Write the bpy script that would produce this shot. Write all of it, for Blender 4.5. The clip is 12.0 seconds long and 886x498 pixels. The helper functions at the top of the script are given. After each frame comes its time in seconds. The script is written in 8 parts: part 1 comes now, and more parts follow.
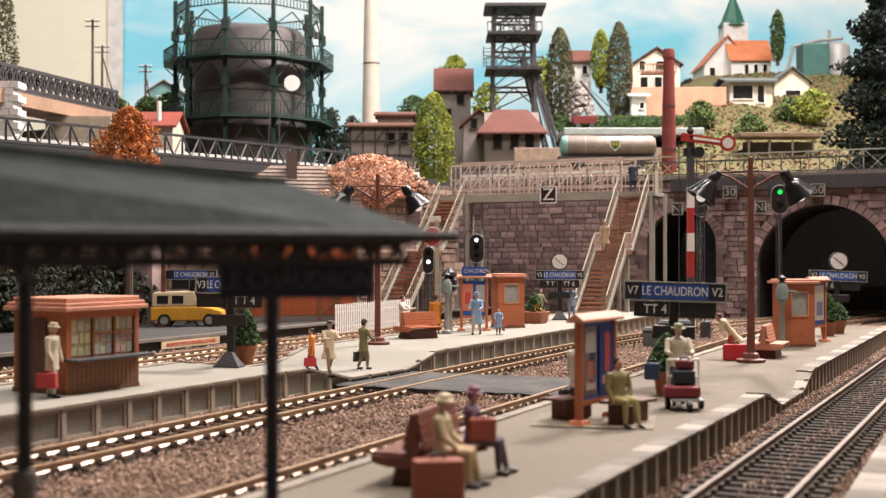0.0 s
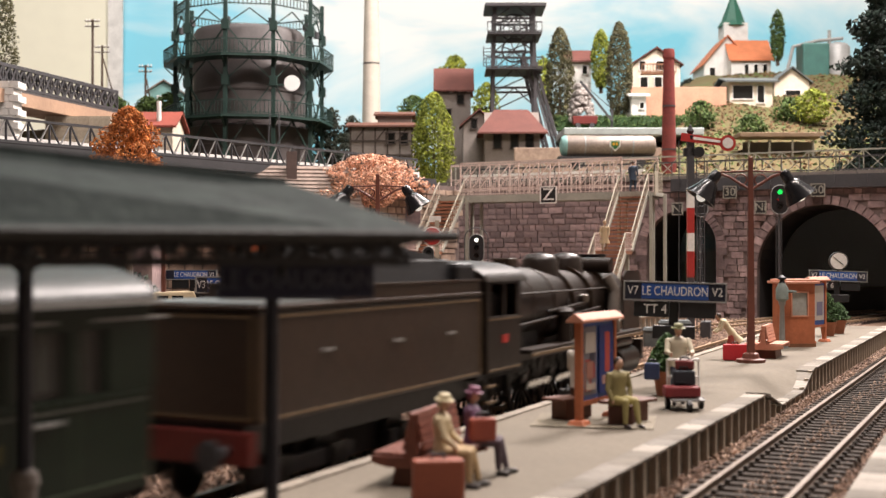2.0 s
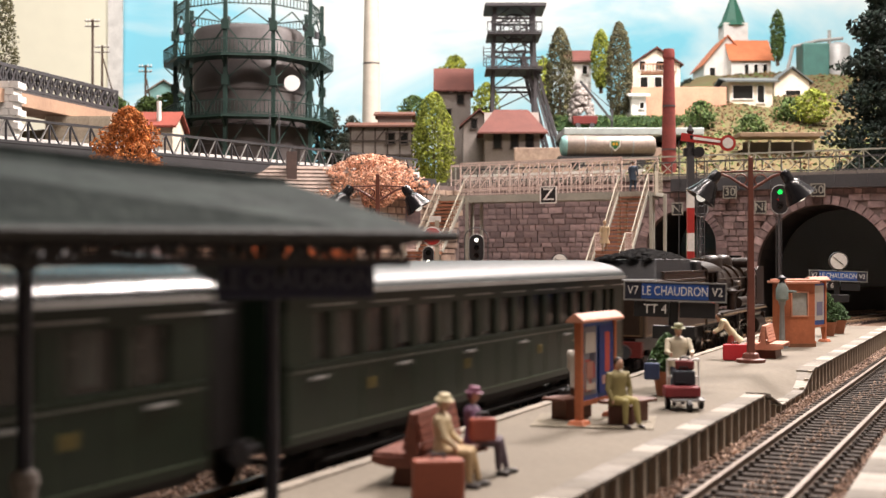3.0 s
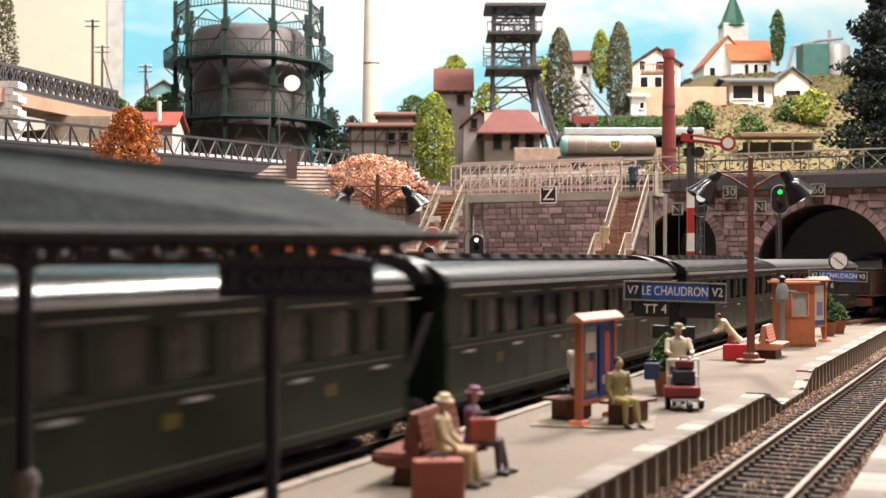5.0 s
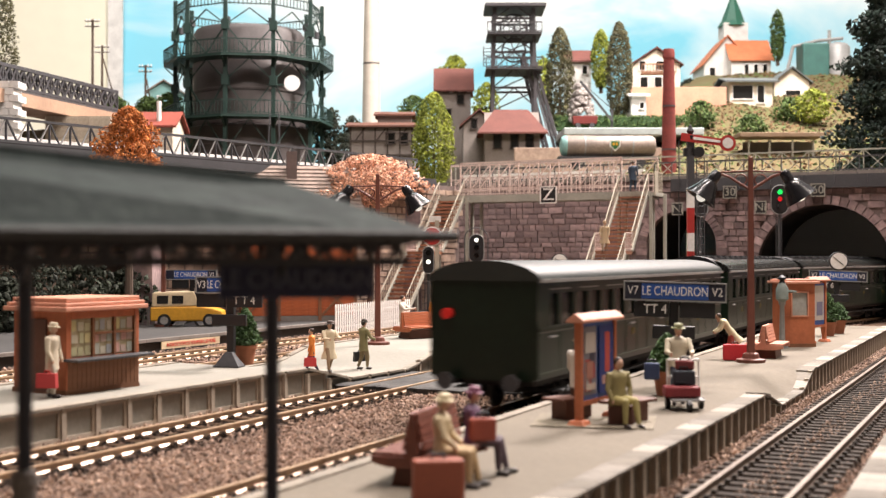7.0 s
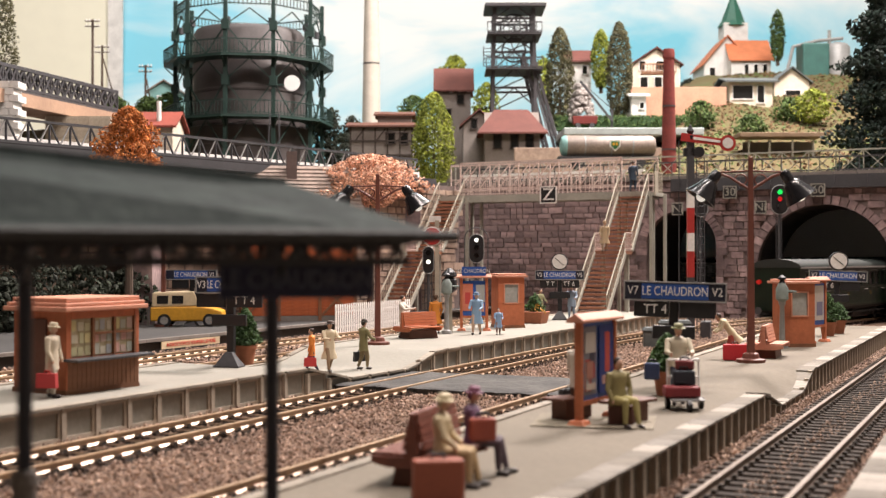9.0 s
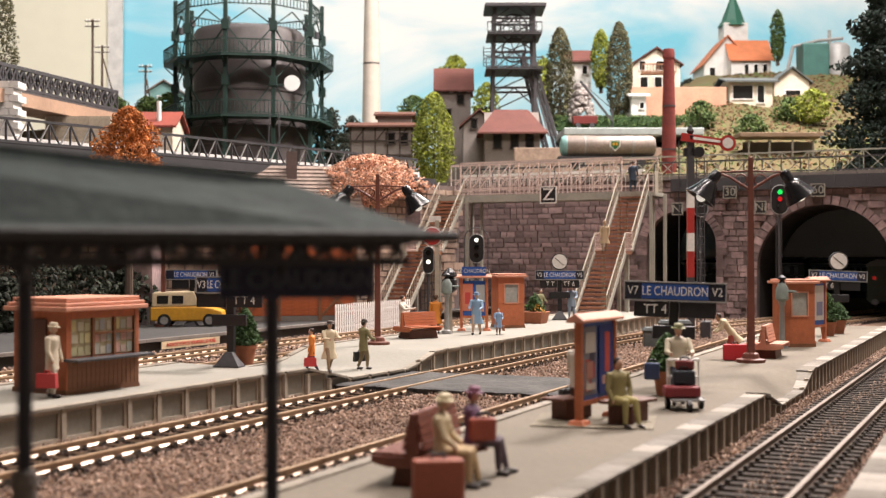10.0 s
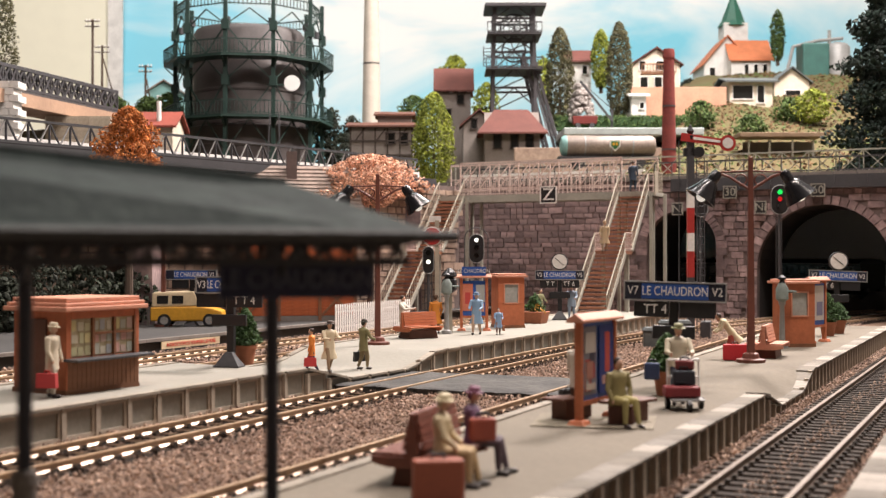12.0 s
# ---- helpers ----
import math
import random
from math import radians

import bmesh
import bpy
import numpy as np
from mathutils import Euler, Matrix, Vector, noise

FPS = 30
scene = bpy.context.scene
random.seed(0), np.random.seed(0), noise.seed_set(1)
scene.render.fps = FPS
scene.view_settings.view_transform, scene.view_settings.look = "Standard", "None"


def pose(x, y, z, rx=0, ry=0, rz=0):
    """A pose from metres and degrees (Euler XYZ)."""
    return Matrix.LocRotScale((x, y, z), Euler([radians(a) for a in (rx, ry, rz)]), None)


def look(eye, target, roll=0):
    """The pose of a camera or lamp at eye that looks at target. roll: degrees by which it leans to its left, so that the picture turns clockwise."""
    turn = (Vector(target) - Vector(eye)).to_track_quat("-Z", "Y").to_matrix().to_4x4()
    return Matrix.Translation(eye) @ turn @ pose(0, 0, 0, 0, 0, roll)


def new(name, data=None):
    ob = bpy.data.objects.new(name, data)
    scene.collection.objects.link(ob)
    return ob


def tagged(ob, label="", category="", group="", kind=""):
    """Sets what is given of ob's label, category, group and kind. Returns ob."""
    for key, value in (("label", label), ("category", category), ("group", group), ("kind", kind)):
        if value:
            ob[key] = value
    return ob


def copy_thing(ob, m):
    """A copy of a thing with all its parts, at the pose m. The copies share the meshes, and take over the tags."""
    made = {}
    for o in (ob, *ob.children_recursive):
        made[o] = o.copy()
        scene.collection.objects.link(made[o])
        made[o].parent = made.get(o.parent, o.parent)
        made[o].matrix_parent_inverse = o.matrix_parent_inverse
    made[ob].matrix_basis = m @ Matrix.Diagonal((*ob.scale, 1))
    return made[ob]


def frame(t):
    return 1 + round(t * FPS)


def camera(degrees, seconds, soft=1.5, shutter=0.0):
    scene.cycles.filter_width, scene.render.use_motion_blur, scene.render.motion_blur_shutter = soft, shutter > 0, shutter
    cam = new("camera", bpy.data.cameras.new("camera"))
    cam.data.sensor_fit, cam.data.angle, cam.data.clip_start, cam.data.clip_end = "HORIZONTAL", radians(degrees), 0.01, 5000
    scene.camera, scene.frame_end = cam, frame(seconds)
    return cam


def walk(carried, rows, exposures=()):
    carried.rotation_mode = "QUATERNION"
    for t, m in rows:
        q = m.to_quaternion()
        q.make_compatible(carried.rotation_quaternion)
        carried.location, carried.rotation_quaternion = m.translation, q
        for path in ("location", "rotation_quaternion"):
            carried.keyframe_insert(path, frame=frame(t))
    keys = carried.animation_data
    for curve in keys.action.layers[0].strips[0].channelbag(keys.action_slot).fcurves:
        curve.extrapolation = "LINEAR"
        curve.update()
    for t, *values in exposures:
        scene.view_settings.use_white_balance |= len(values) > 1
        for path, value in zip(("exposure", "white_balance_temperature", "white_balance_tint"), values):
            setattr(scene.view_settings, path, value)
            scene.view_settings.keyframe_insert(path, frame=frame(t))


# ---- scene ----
# A model railway station in HO scale. Lengths below are in metres of the full-size
# original; U brings them down to the size of the model.
U = 1 / 87
TURN = 25.77            # degrees between the camera's aim and the tracks
EYE = (0.0, 0.0, 4.0)
cam = camera(42.0, 12.0, soft=1.3, shutter=0.55)
aim = (-math.sin(radians(TURN)), math.cos(radians(TURN)), 0.00784)
stand = look([v * U for v in EYE], [(e + 50 * a) * U for e, a in zip(EYE, aim)])
cam.data.dof.use_dof, cam.data.dof.focus_distance, cam.data.dof.aperture_fstop = True, 48 * U, 36.0
walk(cam, [(0.0, stand), (12.0, stand)], [(0.0, 0.0), (1.5, 0.0), (3.0, 0.2), (5.0, 0.3), (7.0, 0.3), (9.0, 0.05), (12.0, 0.0)])

# ---- light: the lamps of the layout room, out of view above the table ----
world = bpy.data.worlds.new("room_air")
world.use_nodes = True
world.node_tree.nodes["Background"].inputs[0].default_value = (1.0, 0.93, 0.85, 1)
world.node_tree.nodes["Background"].inputs[1].default_value = 0.10
scene.world = world


def lamp(name, at, to, watts, size, colour):
    data = bpy.data.lights.new(name, "AREA")
    data.shape, data.size, data.size_y = "RECTANGLE", size[0], size[1]
    data.energy, data.color = watts, colour
    ob = new(name, data)
    ob.matrix_world = look([v * U for v in at], [v * U for v in to])
    return ob


lamp("station_lamp", (-4, 104, 78), (-14, 33, 0), 30, (0.24, 0.14), (1.0, 0.87, 0.82))
lamp("backdrop_lamp", (-25, 70, 128), (-52, 150, 22), 29, (1.6, 0.12), (1.0, 0.96, 0.93))
lamp("front_lamp", (8, 13, 112), (-20, 40, 0), 20, (1.1, 0.08), (1.0, 0.86, 0.80))

# ---- building helpers ----


class Geo:
    """Collects vertices and faces of one mesh, in full-size metres."""

    def __init__(self):
        self.v, self.f = [], []

    def add(self, verts, faces, m=None):
        n = len(self.v)
        self.v += [tuple(m @ Vector(p)) for p in verts] if m is not None else [tuple(p) for p in verts]
        self.f += [tuple(i + n for i in f) for f in faces]
        return self

    def box(self, x, y, z, sx, sy, sz, m=None, taper=1.0):
        """A box that stands on z, centred on x, y."""
        a, b, c, d = sx / 2, sy / 2, sx / 2 * taper, sy / 2 * taper
        vs = [(x - a, y - b, z), (x + a, y - b, z), (x + a, y + b, z), (x - a, y + b, z),
              (x - c, y - d, z + sz), (x + c, y - d, z + sz), (x + c, y + d, z + sz), (x - c, y + d, z + sz)]
        return self.add(vs, [(3, 2, 1, 0), (4, 5, 6, 7), (0, 1, 5, 4), (1, 2, 6, 5), (2, 3, 7, 6), (3, 0, 4, 7)], m)

    def rod(self, p, q, r, r2=None, n=6, caps=True):
        """A round bar from p to q."""
        p, q = Vector(p), Vector(q)
        r2 = r if r2 is None else r2
        w = (q - p).normalized()
        u = w.orthogonal().normalized()
        s = w.cross(u)
        vs = []
        for c, k in ((p, r), (q, r2)):
            for i in range(n):
                a = 2 * math.pi * i / n + math.pi / n
                vs.append(c + (u * math.cos(a) + s * math.sin(a)) * k)
        fs = [(i, (i + 1) % n, n + (i + 1) % n, n + i) for i in range(n)]
        if caps:
            fs += [tuple(range(n - 1, -1, -1)), tuple(range(n, 2 * n))]
        return self.add(vs, fs)

    def bar(self, p, q, w, h):
        """A square bar from p to q, w wide and h high."""
        p, q = Vector(p), Vector(q)
        d = (q - p).normalized()
        up = Vector((0, 0, 1)) if abs(d.z) < 0.95 else Vector((0, 1, 0))
        s = d.cross(up).normalized() * (w / 2)
        t = s.cross(d).normalized() * (h / 2)
        vs = [c + a * s + b * t for c in (p, q) for a, b in ((-1, -1), (1, -1), (1, 1), (-1, 1))]
        return self.add(vs, [(0, 1, 2, 3), (7, 6, 5, 4), (0, 4, 5, 1), (1, 5, 6, 2), (2, 6, 7, 3), (3, 7, 4, 0)])

    def lathe(self, rings, x=0, y=0, n=14, m=None):
        """A turned body from (radius, height) pairs."""
        vs = [(x + r * math.cos(2 * math.pi * i / n), y + r * math.sin(2 * math.pi * i / n), z) for r, z in rings for i in range(n)]
        fs = [(k * n + i, k * n + (i + 1) % n, (k + 1) * n + (i + 1) % n, (k + 1) * n + i) for k in range(len(rings) - 1) for i in range(n)]
        fs += [tuple(range(n - 1, -1, -1)), tuple(range((len(rings) - 1) * n, len(rings) * n))]
        return self.add(vs, fs, m)

    def slab(self, outline, depth, m=None):
        """An outline in x, z pulled from y=0 to y=depth."""
        n = len(outline)
        vs = [(x, 0, z) for x, z in outline] + [(x, depth, z) for x, z in outline]
        fs = [tuple(range(n)), tuple(range(2 * n - 1, n - 1, -1))]
        fs += [(i, n + i, n + (i + 1) % n, (i + 1) % n) for i in range(n)]
        return self.add(vs, fs, m)

    def ball(self, x, y, z, rx, ry=None, rz=None, n=8, k=6):
        ry, rz = ry or rx, rz or rx
        rings = [(math.sin(math.pi * j / k), -math.cos(math.pi * j / k)) for j in range(1, k)]
        return self.lathe(rings, n=n, m=Matrix.Translation((x, y, z)) @ Matrix.Diagonal((rx, ry, rz, 1)))


def mesh_of(name, geo, material, smooth=False):
    me = bpy.data.meshes.new(name)
    me.from_pydata([(a * U, b * U, c * U) for a, b, c in geo.v], [], geo.f)
    me.materials.append(material)
    me.validate()
    bm = bmesh.new()
    bm.from_mesh(me)
    if len(bm.faces) < 60000:
        bmesh.ops.recalc_face_normals(bm, faces=bm.faces)
    bm.to_mesh(me)
    bm.free()
    if smooth:
        me.polygons.foreach_set("use_smooth", [True] * len(me.polygons))
        me.set_sharp_from_angle(angle=radians(40))
    return me


def at(x, y, z=0.0, rz=0.0, rx=0.0, ry=0.0):
    """A pose in full-size metres."""
    return pose(x * U, y * U, z * U, rx, ry, rz)


def thing(name, m, label="", category="", group="", kind=""):
    ob = new(name)
    ob.empty_display_size = 0.004
    ob.matrix_basis = m
    return tagged(ob, label, category, group, kind)


def part(name, geo, material, parent=None, label="", m=None, smooth=False, bevel=0.0, kind=""):
    ob = new(name, mesh_of(name, geo, material, smooth))
    ob.parent = parent
    if m is not None:
        ob.matrix_basis = m
    if bevel:
        mod = ob.modifiers.new("edge", "BEVEL")
        mod.width, mod.segments, mod.limit_method = bevel * U, 2, "ANGLE"
    return tagged(ob, label, kind=kind)


def again(name, ob, parent, m):
    """The same mesh once more, as a part of its own."""
    o = new(name, ob.data)
    o.parent, o.matrix_basis = parent, m
    for key in ob.keys():
        o[key] = ob[key]
    return o


def whole(name, geo, material, m, label, category, group="", kind="", smooth=False, bevel=0.0):
    ob = part(name, geo, material, None, label, m, smooth, bevel)
    return tagged(ob, label, category, group, kind)


def words(name, text, size, material, parent, m, label="", wide=1.0):
    """Lettering as a thin mesh; it lies in the local x-z plane and faces -y."""
    cu = bpy.data.curves.new(name, "FONT")
    cu.body, cu.size, cu.align_x, cu.align_y = text, size, "CENTER", "CENTER"
    cu.extrude, cu.resolution_u = size * 0.02, 3
    tmp = bpy.data.objects.new(name, cu)
    scene.collection.objects.link(tmp)
    bpy.context.view_layer.update()
    me = bpy.data.meshes.new_from_object(tmp.evaluated_get(bpy.context.evaluated_depsgraph_get()))
    bpy.data.objects.remove(tmp)
    me.transform(Matrix.Diagonal((U * wide, U, U, 1)))
    me.transform(Matrix.Rotation(radians(90), 4, "X"))
    me.materials.clear()
    me.materials.append(material)
    ob = new(name, me)
    ob.parent, ob.matrix_basis = parent, m
    return tagged(ob, label)


# ---- materials ----


def mat(name, colour, rough=0.7, metal=0.0, grain=6.0, vary=0.18, bump=0.3, stain=0.8, dark=None, island=0.0, wave=None, glow=0.0, coat=0.0, spec=0.5):
    """A surface with fine grain, broad stains and relief; grain and stain count per full-size metre."""
    m = bpy.data.materials.new(name)
    m.use_nodes = True
    nt = m.node_tree
    b = nt.nodes["Principled BSDF"]
    b.inputs["Roughness"].default_value, b.inputs["Metallic"].default_value = rough, metal
    b.inputs["Coat Weight"].default_value = coat
    b.inputs["Specular IOR Level"].default_value = spec
    geo = nt.nodes.new("ShaderNodeTexCoord")
    fine, broad = nt.nodes.new("ShaderNodeTexNoise"), nt.nodes.new("ShaderNodeTexNoise")
    fine.inputs["Scale"].default_value, broad.inputs["Scale"].default_value = grain * 87, stain * 87
    fine.inputs["Detail"].default_value, broad.inputs["Detail"].default_value = 5, 3
    for nz in (fine, broad):
        nt.links.new(geo.outputs["Object"], nz.inputs["Vector"])
    dark = dark or tuple(c * 0.45 for c in colour)
    mixes = []
    for nz, amount in ((fine, vary), (broad, vary * 1.2)):
        ramp = nt.nodes.new("ShaderNodeMapRange")
        ramp.inputs["From Min"].default_value, ramp.inputs["From Max"].default_value = 0.35, 0.75
        ramp.inputs["To Max"].default_value = min(1.0, amount * 2)
        nt.links.new(nz.outputs["Fac"], ramp.inputs["Value"])
        mx = nt.nodes.new("ShaderNodeMix")
        mx.data_type = "RGBA"
        mx.inputs["A"].default_value, mx.inputs["B"].default_value = (*colour, 1), (*dark, 1)
        nt.links.new(ramp.outputs["Result"], mx.inputs["Factor"])
        mixes.append(mx)
    nt.links.new(mixes[0].outputs["Result"], mixes[1].inputs["A"])
    out = mixes[1].outputs["Result"]
    if island:
        info = nt.nodes.new("ShaderNodeNewGeometry")
        obj = nt.nodes.new("ShaderNodeObjectInfo")
        sm = nt.nodes.new("ShaderNodeMath")
        sm.operation = "ADD"
        nt.links.new(info.outputs["Random Per Island"], sm.inputs[0])
        nt.links.new(obj.outputs["Random"], sm.inputs[1])
        fr = nt.nodes.new("ShaderNodeMath")
        fr.operation = "FRACT"
        nt.links.new(sm.outputs[0], fr.inputs[0])
        rg = nt.nodes.new("ShaderNodeMapRange")
        rg.inputs["To Min"].default_value, rg.inputs["To Max"].default_value = 1 - island, 1 + island
        nt.links.new(fr.outputs[0], rg.inputs["Value"])
        hs = nt.nodes.new("ShaderNodeHueSaturation")
        nt.links.new(rg.outputs["Result"], hs.inputs["Value"])
        nt.links.new(out, hs.inputs["Color"])
        out = hs.outputs["Color"]
    nt.links.new(out, b.inputs["Base Color"])
    if bump:
        bp = nt.nodes.new("ShaderNodeBump")
        bp.inputs["Strength"].default_value, bp.inputs["Distance"].default_value = bump, 0.05 * U
        nt.links.new(fine.outputs["Fac"], bp.inputs["Height"])
        nt.links.new(bp.outputs["Normal"], b.inputs["Normal"])
    if glow:
        b.inputs["Emission Color"].default_value = (*colour, 1)
        b.inputs["Emission Strength"].default_value = glow
    return m


M = {}
for key, *args in (
    ("salmon", (0.62, 0.33, 0.22), 0.85),
    ("plank_grey", (0.20, 0.17, 0.15), 0.85),
    ("roof_brown", (0.25, 0.17, 0.11), 0.85),
    ("pale_ground", (0.40, 0.44, 0.43), 0.9),
    ("tiles_red", (0.26, 0.055, 0.035), 0.8),
    ("navy_blue", (0.008, 0.014, 0.05), 0.4),
    ("dull_white", (0.10, 0.11, 0.14), 0.6),
    ("ground", (0.19, 0.115, 0.075), 0.95),
    ("asphalt", (0.05, 0.048, 0.046), 0.9),
    ("platform", (0.27, 0.235, 0.185), 0.85),
    ("kerb", (0.62, 0.58, 0.52), 0.8),
    ("concrete", (0.42, 0.36, 0.285), 0.75),
    ("panel", (0.17, 0.15, 0.12), 0.85),
    ("rail", (0.50, 0.40, 0.30), 0.32, 0.85),
    ("sleeper", (0.045, 0.035, 0.03), 0.26),
    ("stone", (0.27, 0.19, 0.17), 0.85),
    ("mortar", (0.16, 0.12, 0.11), 0.95),
    ("coping", (0.20, 0.175, 0.155), 0.85),
    ("black", (0.012, 0.012, 0.014), 0.45),
    ("matt_black", (0.02, 0.018, 0.018), 0.9),
    ("slate", (0.10, 0.115, 0.115), 0.62),
    ("steel_paint", (0.34, 0.33, 0.28), 0.6),
    ("iron", (0.055, 0.055, 0.06), 0.5),
    ("rust", (0.16, 0.05, 0.032), 0.55),
    ("blue", (0.025, 0.10, 0.40), 0.4),
    ("navy", (0.012, 0.016, 0.035), 0.45),
    ("white", (0.80, 0.78, 0.74), 0.55),
    ("orange", (0.48, 0.145, 0.06), 0.6),
    ("wood", (0.24, 0.10, 0.045), 0.6),
    ("brown", (0.13, 0.05, 0.03), 0.6),
    ("glass", (0.35, 0.36, 0.33), 0.15),
    ("coach_green", (0.010, 0.0145, 0.009), 0.3),
    ("coach_roof", (0.016, 0.021, 0.018), 0.5),
    ("window_dark", (0.015, 0.015, 0.014), 0.12),
    ("curtain", (0.07, 0.07, 0.06), 0.6),
    ("grey_metal", (0.30, 0.30, 0.29), 0.4),
    ("loco", (0.030, 0.020, 0.015), 0.33),
    ("tender", (0.075, 0.038, 0.02), 0.42),
    ("red", (0.55, 0.03, 0.025), 0.4),
    ("yellow", (0.62, 0.32, 0.03), 0.4),
    ("gas_green", (0.014, 0.042, 0.034), 0.5),
    ("gas_tank", (0.085, 0.072, 0.070), 0.5),
    ("foliage", (0.10, 0.14, 0.035), 0.85),
    ("hedge", (0.045, 0.10, 0.03), 0.85),
    ("autumn", (0.40, 0.13, 0.035), 0.85),
    ("blossom", (0.62, 0.36, 0.24), 0.85),
    ("lime", (0.30, 0.34, 0.04), 0.85),
    ("cypress", (0.085, 0.09, 0.03), 0.85),
    ("fir", (0.012, 0.028, 0.020), 0.9),
    ("bark", (0.10, 0.07, 0.05), 0.9),
    ("plaster", (0.74, 0.66, 0.53), 0.85),
    ("plaster_white", (0.82, 0.80, 0.76), 0.8),
    ("plaster_grey", (0.22, 0.19, 0.17), 0.85),
    ("tiles", (0.62, 0.20, 0.085), 0.8),
    ("tiles_dark", (0.125, 0.038, 0.028), 0.8),
    ("copper", (0.03, 0.14, 0.09), 0.55),
    ("teal", (0.05, 0.15, 0.13), 0.5),
    ("hill", (0.20, 0.13, 0.055), 0.95),
    ("grass", (0.10, 0.13, 0.03), 0.95),
    ("terracotta", (0.36, 0.13, 0.065), 0.8),
    ("skin", (0.55, 0.34, 0.24), 0.6),
    ("room_wall", (0.78, 0.75, 0.60), 0.8),
):
    M[key] = mat(key, *args)
M["platform"] = mat("platform_tar", (0.190, 0.165, 0.128), 0.85, vary=0.3, grain=7, stain=0.4, dark=(0.13, 0.112, 0.088), spec=0.25)
M["kerb"] = mat("kerb_stone", (0.31, 0.275, 0.23), 0.8, vary=0.25, island=0.32)
M["coach_green"] = mat("coach_green_paint", (0.0075, 0.017, 0.009), 0.34, vary=0.25, bump=0.05, spec=0.3, stain=0.5)
# same tar, made paler: lamp light on the far platform put into the colour
M["platform_lit"] = mat("platform_lit", (0.29, 0.275, 0.235), 0.8, vary=0.35, grain=7, stain=0.4, dark=(0.22, 0.21, 0.18), spec=0.3)
M["bench_red"] = mat("bench_red", (0.21, 0.06, 0.034), 0.55, vary=0.3, island=0.2)
M["shoe"] = mat("shoe", (0.03, 0.02, 0.016), 0.5)
M["sleeper"] = mat("sleeper_gloss", (0.045, 0.035, 0.03), 0.16, vary=0.2, bump=0.04, spec=1.0, coat=1.0)
M["rail"] = mat("rail_worn", (0.56, 0.40, 0.26), 0.36, 0.15, grain=4, vary=0.2, dark=(0.24, 0.14, 0.08))
M["rail_dull"] = mat("rail_dull", (0.20, 0.15, 0.11), 0.45, 0.2, grain=4, vary=0.25, dark=(0.10, 0.07, 0.05))
M["sleeper_dull"] = mat("sleeper_dull", (0.048, 0.036, 0.027), 0.8, vary=0.3, island=0.25, spec=0.15)
M["cap_stone"] = mat("cap_stone", (0.31, 0.27, 0.215), 0.8, vary=0.25, island=0.15)
M["kerb_grey"] = mat("kerb_grey", (0.20, 0.175, 0.14), 0.85, vary=0.3, island=0.15)
M["pad"] = mat("pad_stone", (0.25, 0.215, 0.155), 0.85, vary=0.25)
M["crossing_tar"] = mat("crossing_tar", (0.085, 0.08, 0.072), 0.85, vary=0.4, bump=0.9, grain=6, stain=0.7, dark=(0.02, 0.019, 0.018))
M["timber_dark"] = mat("timber_dark", (0.05, 0.035, 0.028), 0.8)
M["line_pale"] = mat("line_pale", (0.12, 0.13, 0.11), 0.35)
# darker than the cream wall so unseen walls bounce less light
M["room_dark"] = mat("room_shade", (0.20, 0.18, 0.16), 0.9, vary=0.1, bump=0.05, grain=0.4, stain=0.05)
M["room_wall"] = mat("room_wall_paint", (0.78, 0.75, 0.60), 0.8, vary=0.04, bump=0.05, grain=0.4, stain=0.05)
M["ballast"] = mat("ballast", (0.44, 0.315, 0.235), 0.9, grain=9, vary=0.35, bump=0.6, stain=0.5, dark=(0.15, 0.10, 0.08), island=0.6)
M["stone"] = mat("wall_stone", (0.34, 0.245, 0.235), 0.85, grain=3, vary=0.38, bump=0.9, stain=0.3, dark=(0.10, 0.07, 0.072), island=0.42)
M["hill"] = mat("hill_scatter", (0.105, 0.06, 0.027), 0.95, grain=5, vary=0.45, bump=0.9, stain=0.22, dark=(0.075, 0.085, 0.025))
M["orange_pale"] = mat("orange_pale", (0.62, 0.28, 0.18), 0.6)
M["goods"] = mat("goods", (0.62, 0.55, 0.40), 0.25, vary=0.4, stain=2.5, grain=5, island=0.2, dark=(0.36, 0.30, 0.16))
M["black_gloss"] = mat("black_gloss", (0.012, 0.012, 0.014), 0.22, vary=0.05, bump=0.05)
M["bulb"] = mat("bulb", (0.9, 0.88, 0.8), 0.1, vary=0.0, bump=0, glow=0.5)
M["potgreen"] = mat("potgreen", (0.05, 0.11, 0.03), 0.8, vary=0.3, island=0.5)
M["teal_grey"] = mat("teal_grey", (0.20, 0.24, 0.22), 0.5)
M["chrome"] = mat("chrome", (0.75, 0.75, 0.72), 0.15, 1.0, vary=0.05)
M["cream_board"] = mat("cream_board", (0.62, 0.50, 0.32), 0.7)
M["orange_shed"] = mat("orange_shed", (0.50, 0.12, 0.035), 0.7, vary=0.3, island=0.15)
M["roof_grey"] = mat("roof_grey", (0.30, 0.23, 0.19), 0.85, vary=0.3, grain=4)
M["brick_dark"] = mat("brick_dark", (0.14, 0.10, 0.09), 0.85)
M["steel_pink"] = mat("steel_pink", (0.60, 0.47, 0.42), 0.6)
M["steel_pale"] = mat("steel_pale", (0.42, 0.38, 0.30), 0.6)
M["wood_step"] = mat("wood_step", (0.32, 0.14, 0.075), 0.7, vary=0.3, island=0.2)
M["lens_green"] = mat("lens_green", (0.02, 1.0, 0.15), 0.2, vary=0, bump=0, glow=0.9)
M["lens_red"] = mat("lens_red", (1.0, 0.02, 0.03), 0.2, vary=0, bump=0, glow=0.4)
